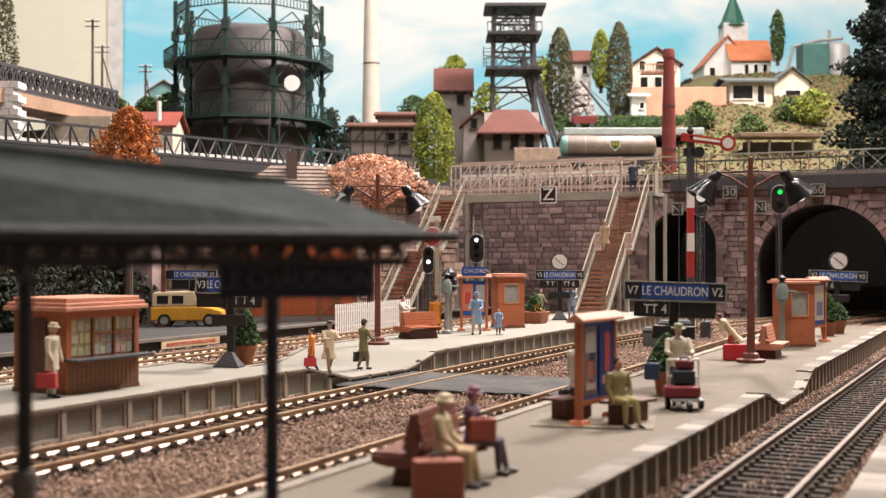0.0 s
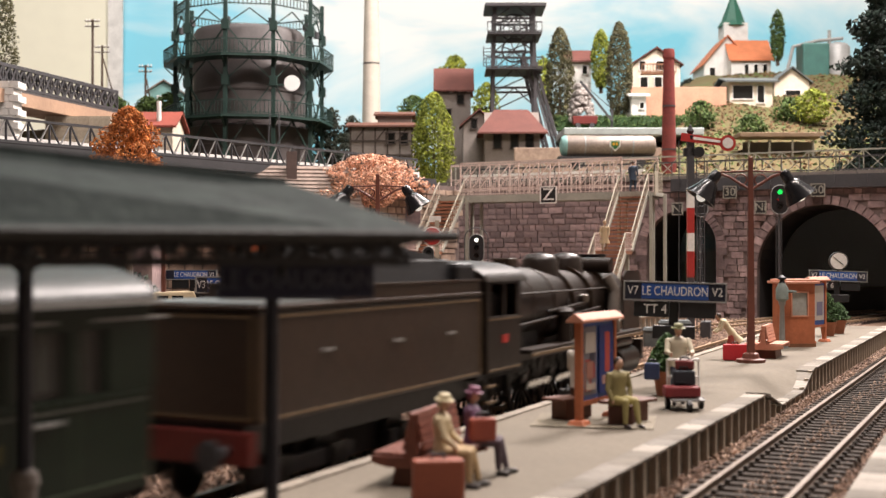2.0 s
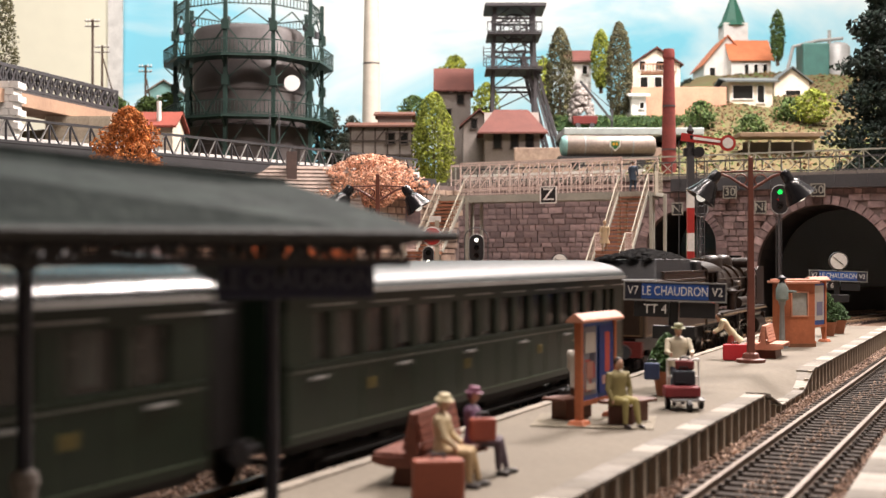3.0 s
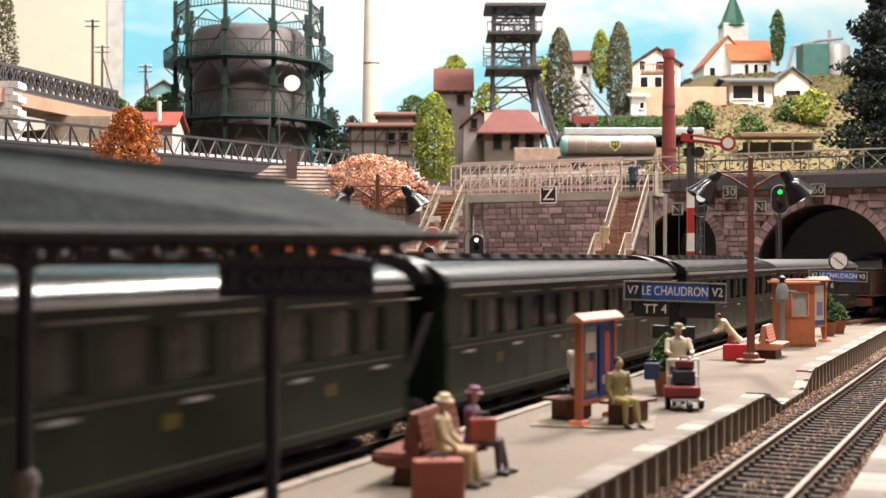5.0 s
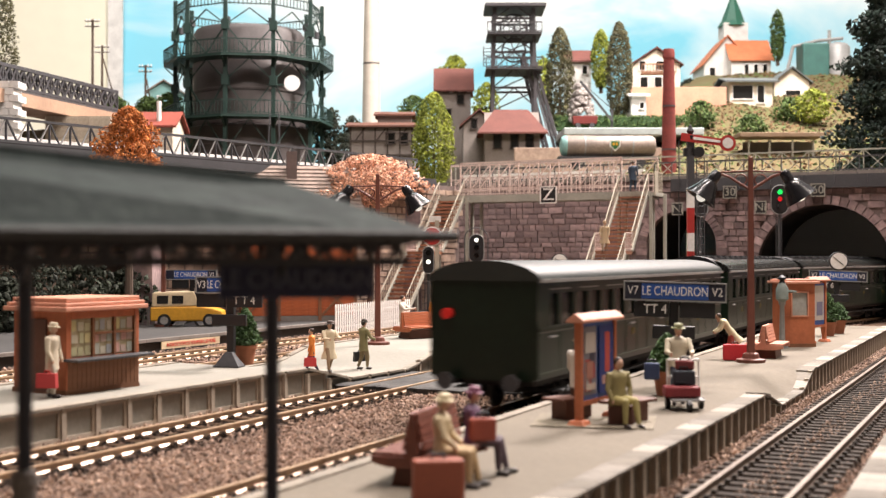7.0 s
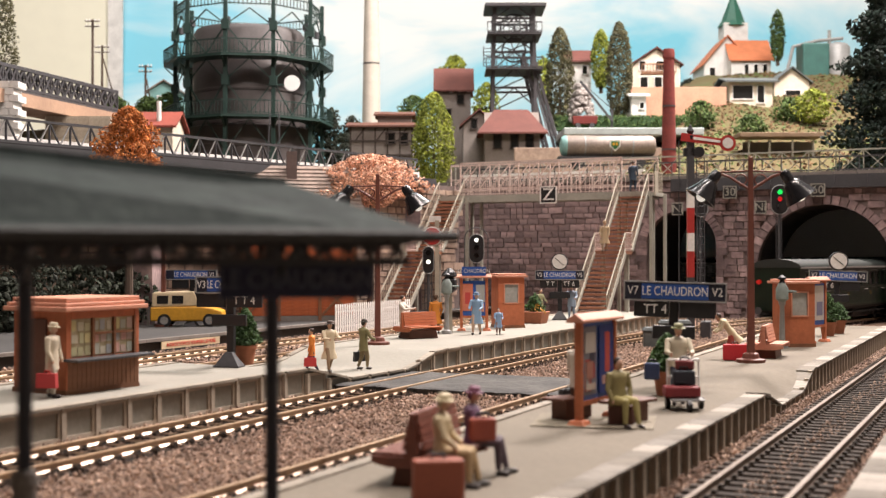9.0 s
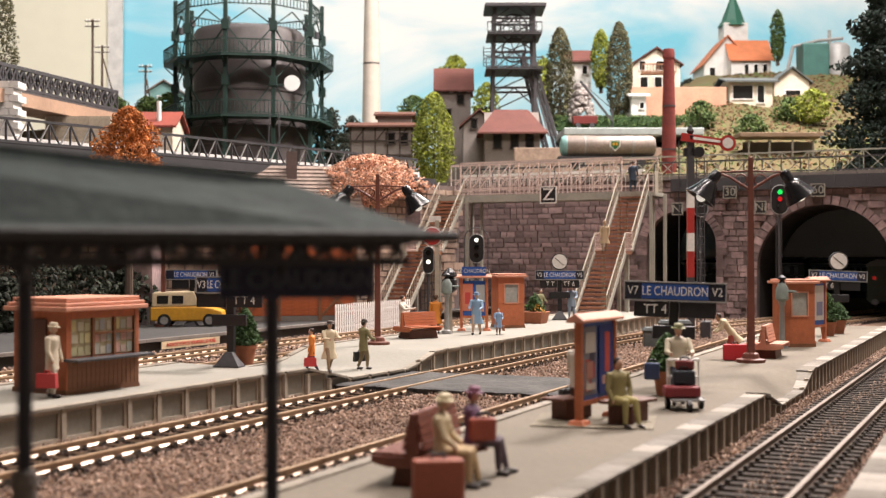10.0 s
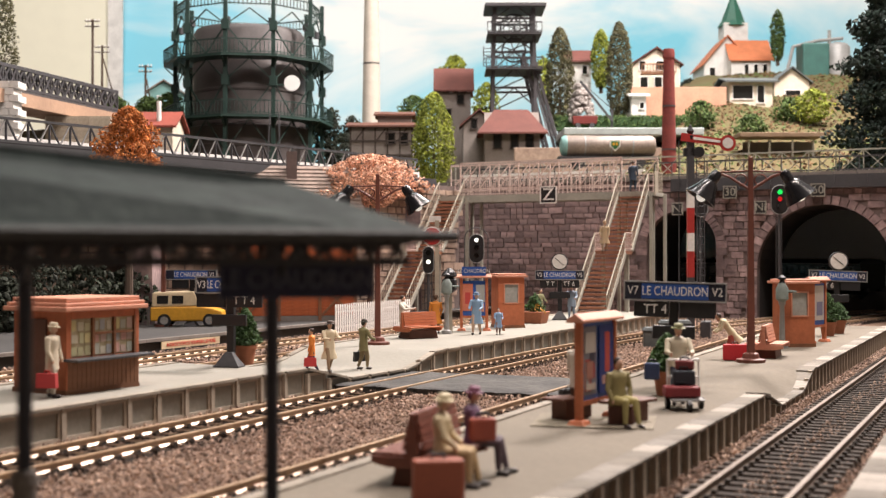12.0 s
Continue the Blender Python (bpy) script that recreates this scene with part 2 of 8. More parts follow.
M["lens_white"] = mat("lens_white", (1.0, 0.95, 0.82), 0.2, vary=0, bump=0, glow=2.5)
M["pole_red"] = mat("pole_red", (0.42, 0.03, 0.025), 0.5)
M["tank_grey"] = mat("tank_grey", (0.30, 0.24, 0.20), 0.45, vary=0.3, stain=0.6)
M["teal_pale"] = mat("teal_pale", (0.20, 0.38, 0.36), 0.5)
M["badge_green"] = mat("badge_green", (0.03, 0.16, 0.05), 0.5)
M["stone_pale"] = mat("stone_pale", (0.42, 0.31, 0.24), 0.85, grain=3, vary=0.3, bump=0.8, dark=(0.18, 0.12, 0.09), island=0.25)
M["viaduct_deck"] = mat("viaduct_deck", (0.42, 0.27, 0.18), 0.8)
M["stone_cream"] = mat("stone_cream", (0.55, 0.47, 0.36), 0.85, island=0.1)
M["disc_white"] = mat("disc_white", (0.9, 0.9, 0.88), 0.4, vary=0.02)
M["chimney_pale"] = mat("chimney_pale", (0.58, 0.52, 0.44), 0.8, vary=0.12)
M["brick_red"] = mat("brick_red", (0.22, 0.035, 0.028), 0.8, grain=7, vary=0.35)
M["head_iron"] = mat("head_iron", (0.055, 0.05, 0.055), 0.6)
M["head_grey"] = mat("head_grey", (0.20, 0.20, 0.21), 0.6)
M["slate_roof"] = mat("slate_roof", (0.038, 0.050, 0.046), 0.75, grain=5, vary=0.5, spec=0.1, bump=0.5, stain=2.2, dark=(0.020, 0.027, 0.026))
M["slate_gutter"] = mat("slate_gutter", (0.022, 0.022, 0.02), 0.6)
M["post_blue"] = mat("post_blue", (0.008, 0.010, 0.022), 0.4)
M["line_green"] = mat("line_green", (0.035, 0.055, 0.03), 0.4)
M["brass"] = mat("brass", (0.20, 0.15, 0.035), 0.5, 0.2)
M["coach_roof_dark"] = mat("coach_roof_dark", (0.012, 0.013, 0.012), 0.24, spec=0.4)
M["lamp_red"] = mat("lamp_red", (0.5, 0.015, 0.012), 0.3, glow=0.15, vary=0.0, bump=0)
M["pipe_steel"] = mat("pipe_steel", (0.22, 0.19, 0.165), 0.35, 0.5)
M["brass_dark"] = mat("brass_dark", (0.05, 0.032, 0.02), 0.3, 0.3)
M["loco"] = mat("loco_brown", (0.021, 0.013, 0.009), 0.40, vary=0.25, spec=0.28)
M["loco_gloss"] = mat("loco_gloss", (0.024, 0.016, 0.012), 0.36, vary=0.2, spec=0.3)
M["trim_tan"] = mat("trim_tan", (0.17, 0.11, 0.055), 0.55)
M["wheel_dark"] = mat("wheel_dark", (0.022, 0.02, 0.018), 0.4)
M["deck_sheen"] = mat("deck_sheen", (0.16, 0.17, 0.165), 0.3, spec=0.8)
M["rubble_grey"] = mat("rubble_grey", (0.30, 0.27, 0.25), 0.9, island=0.35)
M["coal"] = mat("coal", (0.012, 0.012, 0.013), 0.5, island=0.3)
M["beam_red"] = mat("beam_red", (0.16, 0.02, 0.015), 0.55)
M["tender"] = mat("tender_brown", (0.038, 0.020, 0.011), 0.4, vary=0.25, stain=0.6)

# ---- the lines of the tracks ----


def near_line(s):
    """Place and heading on the main track by its length s; s equals y on the straight."""
    x, y, a = -11.5, min(s, 60.0), 0.0
    left = s - 60.0
    if left > 0:
        k = min(left, 24.0) / 82.0
        x, y, a = x + 82 * (1 - math.cos(k)), y + 82 * math.sin(k), -k
        left -= 24.0
        if left > 0:
            cx, cy = x - 40 * math.cos(a), y - 40 * math.sin(a)
            k = left / 40.0
            x, y, a = cx + 40 * math.cos(a + k), cy + 40 * math.sin(a + k), a + k
    return x, y, math.degrees(a)


def bent(x0, y0, k):
    """A line along x0 that bends to the right past y0."""
    def line(s):
        e = max(0.0, s - y0)
        return x0 + k * e * e, s, -math.degrees(math.atan(2 * k * e))
    return line


def lay_track(label, line, s0, s1, step=0.6, rail="rail", tie="sleeper"):
    tr = thing("track", at(0, 0, 0), label, "railway track", "tracks", "structure")
    n = int((s1 - s0) / 1.5)
    for side in (-0.75, 0.75):
        g = Geo()
        prof = [(-0.085, -0.17), (0.085, -0.17), (0.03, -0.12), (0.03, -0.05), (0.05, -0.04), (0.05, 0.0), (-0.05, 0.0), (-0.05, -0.04), (-0.03, -0.05), (-0.03, -0.12)]
        for i in range(n + 1):
            x, y, a = line(s0 + (s1 - s0) * i / n)
            c, s = math.cos(radians(a)), math.sin(radians(a))
            g.v += [(x + (side + u) * c, y + (side + u) * s, z) for u, z in prof]
        k = len(prof)
        g.f = [(j * k + i, j * k + (i + 1) % k, (j + 1) * k + (i + 1) % k, (j + 1) * k + i) for j in range(n) for i in range(k)]
        part("rail", g, M[rail], tr)
    g = Geo()
    g.box(0, 0, -0.30, 2.45, 0.26, 0.15, taper=0.96)
    for side in (-0.75, 0.75):
        for e in (-0.13, 0.13):
            g.box(side + e, 0, -0.15, 0.10, 0.16, 0.05)
    first = None
    s = s0
    while s < s1:
        x, y, a = line(s)
        if first is None:
            first = part("sleeper", g, M[tie], tr, m=at(x, y, 0, a))
        else:
            again("sleeper", first, tr, at(x, y, 0, a + random.uniform(-0.6, 0.6)))
        s += step
    return tr


main_line = near_line
far_line = bent(-17.5, 45, 0.0036)


def right_line(s):
    """The near track, laid slightly askew to the others."""
    return -4.35 + 0.0195 * s, s, -1.117


yard_line = bent(-26.6, 60, 0.001)
siding_line = bent(-31.0, 60, 0.001)

# ---- ground ----
g = Geo()
nx, ny = 60, 130
for j in range(ny + 1):
    for i in range(nx + 1):
        x, y = -90 + 110 * i / nx, -150 + 340 * j / ny
        g.v.append((x, y, -0.32 + 0.05 * noise.noise((x * 0.6, y * 0.6, 0))))
g.f = [(j * (nx + 1) + i, j * (nx + 1) + i + 1, (j + 1) * (nx + 1) + i + 1, (j + 1) * (nx + 1) + i) for j in range(ny) for i in range(nx)]
whole("ground", g, M["ground"], at(0, 0, 0), "brown gravelly layout ground under the tracks", "ground", kind="structure", smooth=True)



def ballast(label, x0, x1, y0, y1, count, line, size):
    """Loose stones over a strip, thrown on a low bed."""
    rng = np.random.default_rng(int(abs(x0 * 10) + count))
    tv = np.array([(0, 0, 0.75), (0.9, 0, 0.1), (-0.3, 0.85, 0.15), (-0.5, -0.8, 0.05), (0.2, -0.3, -0.6), (0.1, 0.4, -0.5)])
    tf = np.array([(0, 1, 2), (0, 2, 3), (0, 3, 1), (4, 2, 1), (4, 3, 2), (4, 1, 3)])
    u, s = rng.uniform(x0, x1, count), y0 + (y1 - y0) * rng.uniform(0, 1, count) ** 1.35
    place = np.array([line(v)[:2] for v in s])
    r = rng.uniform(0.6, 1.4, count) * size
    turn = rng.uniform(0, 6.28, count)
    sc = rng.uniform(0.7, 1.3, (count, 3))
    vv = tv[None] * r[:, None, None] * sc[:, None, :]
    cs, sn = np.cos(turn)[:, None], np.sin(turn)[:, None]
    vx, vy = vv[..., 0] * cs - vv[..., 1] * sn, vv[..., 0] * sn + vv[..., 1] * cs
    hump = -0.23 + 0.10 * np.cos(np.clip((u - (x0 + x1) / 2) / (x1 - x0) * 6, -1.5, 1.5))
    out = np.stack([vx + (place[:, 0] + u)[:, None], vy + place[:, 1][:, None], vv[..., 2] + (hump + rng.uniform(-0.08, 0.03, count))[:, None]], -1).reshape(-1, 3)
    g = Geo()
    g.v = out.tolist()
    g.f = (tf[None] + (np.arange(count) * 6)[:, None, None]).reshape(-1, 3).tolist()
    return whole("ballast_stones", g, M["ballast"], at(0, 0, 0), label, "ballast", kind="stuff")


def centre(x):
    return lambda s: (x, s, 0.0)


PLAT = 0.55


def ramp(y, y0, y1, slope):
    """0 outside y0..y1, 1 well inside."""
    return max(0.0, min(1.0, min(y - y0, y1 - y) / slope))


def left_top(x, y):
    return PLAT - 0.47 * ramp(y, 30.4, 38.4, 2.2)


def right_top(x, y):
    return PLAT - 0.50 * ramp(y, 30.0, 37.4, 2.0) * max(0.0, min(1.0, (x + 6.5) / 0.9))


def left_out(y):
    """How far the edge of the far platform stands out past the crossing."""
    k = max(0.0, min(1.0, (y - 26.0) / 12.0))
    return 0.15 + 0.72 * k * k * (3 - 2 * k)


def right_out(y):
    return -0.12 + 0.0139 * (y - 17.8)


def platform(name, x0, x1, y0, y1, top, label, walls, out=lambda y: 0.0, surface="platform"):
    """A slab with panelled retaining walls and pale edge stones."""
    pf = thing(name, at(0, 0, 0), label, "platform", kind="structure")
    nx, ny = 24, int((y1 - y0) / 0.4)
    g = Geo()
    for j in range(ny + 1):
        for i in range(nx + 1):
            y = y0 + (y1 - y0) * j / ny
            x = x0 + (x1 + out(y) - x0) * i / nx
            g.v.append((x, y, top(x, y) + 0.012 * noise.noise((x, y * 0.7, 3))))
    w = nx + 1
    g.f = [(j * w + i, j * w + i + 1, (j + 1) * w + i + 1, (j + 1) * w + i) for j in range(ny) for i in range(nx)]
    n = len(g.v)
    edge = [i for i in range(w)] + [j * w + nx for j in range(1, ny + 1)] + [ny * w + i for i in range(nx - 1, -1, -1)] + [j * w for j in range(ny - 1, 0, -1)]
    g.v += [(g.v[i][0], g.v[i][1], -0.35) for i in edge]
    k = len(edge)
    g.f += [(edge[i], n + i, n + (i + 1) % k, edge[(i + 1) % k]) for i in range(k)]
    part("surface", g, M[surface], pf, smooth=True)
    for wall_x, sign, pitch, stones in walls:
        x = wall_x
        post, cap, board = Geo(), Geo(), Geo()
        post.box(0.05 * sign, 0, -0.32, 0.12, 0.13, 1.0)
        cap.box(-0.12 * sign if stones else 0.02 * sign, 0, 0, 0.5 if stones else 0.26, pitch * 0.985, 0.045 if stones else 0.07)
        board.box(0.04 * sign, 0, -0.32, 0.07, pitch - 0.13, 0.2)
        board.box(0.04 * sign, 0, 0.56, 0.07, pitch - 0.13, 0.12)
        for e in (-1, 1):
            board.box(0.03 * sign, e * (pitch / 2 - 0.11), -0.12, 0.06, 0.08, 0.68)
        posts = bays = None
        caps, count = {}, 0
        y = y0
        while y < y1 - pitch / 2:
            x = wall_x + (out(y + pitch / 2) if wall_x == x1 else 0.0)
            h = (top(x, y + pitch / 2) - 0.02 + 0.32) / 1.0
            mid = y + pitch / 2
            tilt = math.degrees(math.atan2(top(x, y + pitch) - top(x, y), pitch))
            if h > 0.3:
                squeeze = Matrix.Translation((0, 0, -0.32 * U)) @ Matrix.Diagonal((1, 1, h, 1)) @ Matrix.Translation((0, 0, 0.32 * U))
                if posts is None:
                    posts = part("pilaster", post, M["concrete"], pf, m=at(x, y, 0) @ squeeze)
                else:
                    again("pilaster", posts, pf, at(x, y, 0) @ squeeze)
                if not stones:
                    if bays is None:
                        bays = part("panel_frame", board, M["concrete"], pf, m=at(x, mid, 0) @ squeeze)
                    else:
                        again("panel_frame", bays, pf, at(x, mid, 0) @ squeeze)
            finish = "cap_stone" if not stones else "kerb" if count // 2 % 2 else "kerb_grey"
            count += 1
            if finish not in caps:
                caps[finish] = part("edge_stone", cap, M[finish], pf, m=at(x, mid, top(x, mid) - 0.03, 0, tilt))
            else:
                again("edge_stone", caps[finish], pf, at(x, mid, top(x, mid) - 0.03, random.uniform(-0.4, 0.4), tilt))
            y += pitch
    return pf


# ---- the stone wall with two tunnel mouths ----
WALL_Y, WALL_TOP = 82.0, 9.6
MOUTHS = ((-10.85, 4.4, 3.25), (-20.6, 2.5, 4.9))


def in_mouth(x, z, grow=0.0):
    for cx, r, spring in MOUTHS:
        if abs(x - cx) < r + grow and (z < spring or (x - cx) ** 2 + (z - spring) ** 2 < (r + grow) ** 2):
            return True
    return False


def retaining_wall():
    wall = thing("wall_tunnels", at(0, WALL_Y, 0), "grey-brown rubble stone retaining wall with two tunnel mouths", "stone wall", kind="structure")
    g = Geo()
    outline = [(-52, -0.4), (-52, WALL_TOP), (12, WALL_TOP), (12, -0.4)]
    for cx, r, spring in MOUTHS:
        outline.append((cx + r, -0.4))
        outline += [(cx + r * math.cos(math.pi * i / 20), spring + r * math.sin(math.pi * i / 20)) for i in range(21)]
        outline.append((cx - r, -0.4))
    g.slab(outline, 0.8)
    part("backing", g, M["mortar"], wall)
    for cx, r, spring in MOUTHS:
        lining, ring = Geo(), Geo()
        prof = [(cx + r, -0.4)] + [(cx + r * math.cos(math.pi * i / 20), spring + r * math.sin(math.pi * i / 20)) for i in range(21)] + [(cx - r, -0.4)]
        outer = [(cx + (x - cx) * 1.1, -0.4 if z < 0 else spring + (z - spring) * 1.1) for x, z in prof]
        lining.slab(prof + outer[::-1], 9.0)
        # the lining is one even near-black colour
        part("lining", lining, M["matt_black"], wall, m=at(0, 0.81, 0))
        for i in range(26):
            a0, a1 = math.pi * i / 26 + 0.008, math.pi * (i + 1) / 26 - 0.008
            stone = Geo()
            stone.slab([(cx + k * math.cos(a), spring + k * math.sin(a)) for k, a in ((r + 0.02, a0), (r + 0.62, a0), (r + 0.62, a1), (r + 0.02, a1))], 0.3)
            part("arch_stone", stone, M["stone"], wall, m=at(0, -0.2, 0))
        for side in (-1, 1):
            z = -0.3
            while z < spring - 0.1:
                w = random.choice((0.5, 0.75))
                stone = Geo()
                stone.box(cx + side * (r + w / 2 + 0.02), 0, z + 0.02, w, 0.3, 0.46)
                part("arch_stone", stone, M["stone"], wall, m=at(0, -0.02, 0))
                z += 0.5
    rest, shared, made = Geo(), {}, 0
    z = -0.3
    while z < WALL_TOP - 0.1:
        h = random.choice((0.36, 0.44, 0.5))
        h = min(h, WALL_TOP - z)
        x = -52 + random.uniform(0, 0.5)
        while x < 11:
            w = random.choice((0.5, 0.7, 0.9, 1.15))
            cx, cz = x + w / 2, z + h / 2
            x += w
            if in_mouth(cx, cz, 0.72 if cz > 3.6 else 0.8) or in_mouth(cx, cz + h / 2, 0.55):
                continue
            d = random.uniform(0.08, 0.17)
            if -35.5 < cx < -24 and made < 300 and cz > 1.0:
                key = (w, round(h, 2), round(d, 1))
                if key not in shared:
                    b = Geo()
                    b.slab([(-w / 2 + 0.03, -h / 2 + 0.02), (-w / 2 + 0.02, h / 2 - 0.03), (w / 2 - 0.04, h / 2 - 0.02), (w / 2 - 0.02, -h / 2 + 0.03)], 0.2)
                    shared[key] = part("stone", b, M["stone"], wall, m=at(cx, -d, cz))
                else:
                    again("stone", shared[key], wall, at(cx, -d, cz, ry=random.uniform(-1, 1)))
                made += 1
            else:
                o = [random.uniform(0.02, 0.05) for _ in range(4)]
                rest.slab([(cx - w / 2 + o[0], cz - h / 2 + o[1]), (cx - w / 2 + o[2], cz + h / 2 - o[3]), (cx + w / 2 - o[1], cz + h / 2 - o[0]), (cx + w / 2 - o[3], cz - h / 2 + o[2])], 0.2, Matrix.Translation((0, -d, 0)))
        z += h
    part("rubble", rest, M["stone"], wall, kind="stuff")
    cop = None
    for i in range(40):
        if cop is None:
            b = Geo().box(0, 0, 0, 1.55, 1.3, 0.3)
            cop = part("coping_stone", b, M["coping"], wall, m=at(-51, 0.3, WALL_TOP))
        else:
            again("coping_stone", cop, wall, at(-51 + i * 1.6, 0.3, WALL_TOP))



# ---- upper level behind the wall ----


def lift(x, y):
    """Height of the upper ground."""
    u = x * 0.9005 + y * 0.4348          # across the view
    d = -x * 0.4348 + y * 0.9005         # into the view
    side = max(0.0, min(1.0, (u / max(d, 1.0) - 0.085) / 0.15))
    rise = min(17.0, max(0.0, d - 91) * 0.345)
    bank = max(0.0, min(1.0, (-0.20 - u / max(d, 1.0)) / 0.08)) * min(6.8, max(0.0, d - 90) * 0.5)
    return 9.5 + bank + rise * side * side * (3 - 2 * side) + 0.5 * noise.noise((x * 0.15, y * 0.15, 1.0)) * min(1.0, side * 4 + 0.1)


def upper_ground():
    g = Geo()
    nx, ny = 120, 90
    for j in range(ny + 1):
        for i in range(nx + 1):
            x, y = -92 + 150 * i / nx, WALL_Y + 0.82 + 110 * j / ny
            g.v.append((x, y, lift(x, y)))
    w = nx + 1
    g.f = [(j * w + i, j * w + i + 1, (j + 1) * w + i + 1, (j + 1) * w + i) for j in range(ny) for i in range(nx)]
    return whole("ground_upper", g, M["hill"], at(0, 0, 0), "brown and green scattered hill above the tunnels", "hill", kind="structure", smooth=True)



# ---- painted sky and the room ----


def sky_material():
    m = bpy.data.materials.new("painted_sky")
    m.use_nodes = True
    nt = m.node_tree
    b = nt.nodes["Principled BSDF"]
    b.inputs["Roughness"].default_value = 0.9
    tc = nt.nodes.new("ShaderNodeTexCoord")
    mp = nt.nodes.new("ShaderNodeMapping")
    mp.inputs["Scale"].default_value = (1.0, 1.0, 2.6)
    mp.inputs["Rotation"].default_value = (0, radians(24), 0)
    nz = nt.nodes.new("ShaderNodeTexNoise")
    nz.inputs["Scale"].default_value, nz.inputs["Detail"].default_value, nz.inputs["Distortion"].default_value = 2.2, 5, 0.6
    ramp = nt.nodes.new("ShaderNodeValToRGB")
    ramp.color_ramp.elements[0].position, ramp.color_ramp.elements[0].color = 0.40, (0.24, 0.64, 0.80, 1)
    ramp.color_ramp.elements[1].position, ramp.color_ramp.elements[1].color = 0.59, (0.88, 0.90, 0.89, 1)
    nt.links.new(tc.outputs["Object"], mp.inputs["Vector"])
    nt.links.new(mp.outputs["Vector"], nz.inputs["Vector"])
    sep, slope = nt.nodes.new("ShaderNodeSeparateXYZ"), nt.nodes.new("ShaderNodeMath")
    slope.operation = "MULTIPLY_ADD"
    slope.inputs[1].default_value = 0.13
    nt.links.new(tc.outputs["Object"], sep.inputs[0])
    nt.links.new(sep.outputs["X"], slope.inputs[0])
    nt.links.new(nz.outputs["Fac"], slope.inputs[2])
    nt.links.new(slope.outputs[0], ramp.inputs["Fac"])
    nt.links.new(ramp.outputs["Color"], b.inputs["Base Color"])
    return m


def view(across, deep, z=0.0, rz=0.0):
    """A pose by metres across the view and into it."""
    c, s = math.cos(radians(TURN)), math.sin(radians(TURN))
    return at(across * c - deep * s, across * s + deep * c, z, TURN + rz)


def backdrop():
    g = Geo()
    g.slab([(-49, -5), (-49, 95), (120, 95), (120, -5)], 1.0)
    whole("backdrop_sky", g, sky_material(), view(0, 176, 0), "painted blue sky with white clouds on a board", "backdrop", kind="structure")
    g = Geo()
    g.slab([(-120, -5), (-120, 95), (0, 95), (0, -5)], 1.0)
    whole("wall_cream", g, M["room_wall"], view(-49.5, 175, 0, 8), "plain cream room wall beside the painted sky", "wall", kind="structure")
    g = Geo().box(0, 0, -5, 2.2, 0.6, 100)
    whole("trim_corner", g, M["white"], view(-49.6, 174.6, 0), "white corner strip at the edge of the backdrop", "trim", kind="structure")


upper_ground()
retaining_wall()
backdrop()
platform("platform_left", -24.4, -19.75, -10, 72, left_top, "grey asphalt station platform with panelled concrete edge", ((-19.75, 1, 1.12, 0), (-24.4, -1, 1.12, 0)), left_out, "platform_lit")
platform("platform_right", -9.65, -5.5, -14, 62, right_top, "grey station platform with pale edge stones and planked side", ((-5.5, 1, 0.74, 1), (-9.65, -1, 1.12, 0)), right_out)
lay_track("track with rusty rails beside the panelled platform", far_line, -40, 96)
lay_track("main track with worn shiny rails along the platform", main_line, -125, 100)
lay_track("track with dark rails and closely laid sleepers", right_line, -6, 80, 0.52, "rail_dull", "sleeper_dull")
lay_track("yard track behind the platform", yard_line, 5, 78)
lay_track("siding track beside the forecourt", siding_line, 5, 78)

# ---- figurines ----


def merged(name, pieces, m, label, category, group="", smooth=True):
    """One mesh out of several (shape, material) pairs."""
    me = bpy.data.meshes.new(name)
    v, f, idx, mats = [], [], [], []
    for geo, material in pieces:
        n = len(v)
        v += [(a * U, b * U, c * U) for a, b, c in geo.v]
        f += [tuple(i + n for i in q) for q in geo.f]
        if material not in mats:
            mats.append(material)
        idx += [mats.index(material)] * len(geo.f)
    me.from_pydata(v, [], f)
    for material in mats:
        me.materials.append(material)
    me.polygons.foreach_set("material_index", idx)
    if smooth:
        me.polygons.foreach_set("use_smooth", [True] * len(f))
        me.set_sharp_from_angle(angle=radians(50))
    ob = new(name, me)
    ob.matrix_basis = m
    return tagged(ob, label, category, group)


PAINT = {}


def paint(colour):
    if colour not in PAINT:
        PAINT[colour] = mat("paint_" + "_".join(str(round(c * 100)) for c in colour), colour, 0.65, vary=0.12, bump=0.1, grain=14)
    return PAINT[colour]


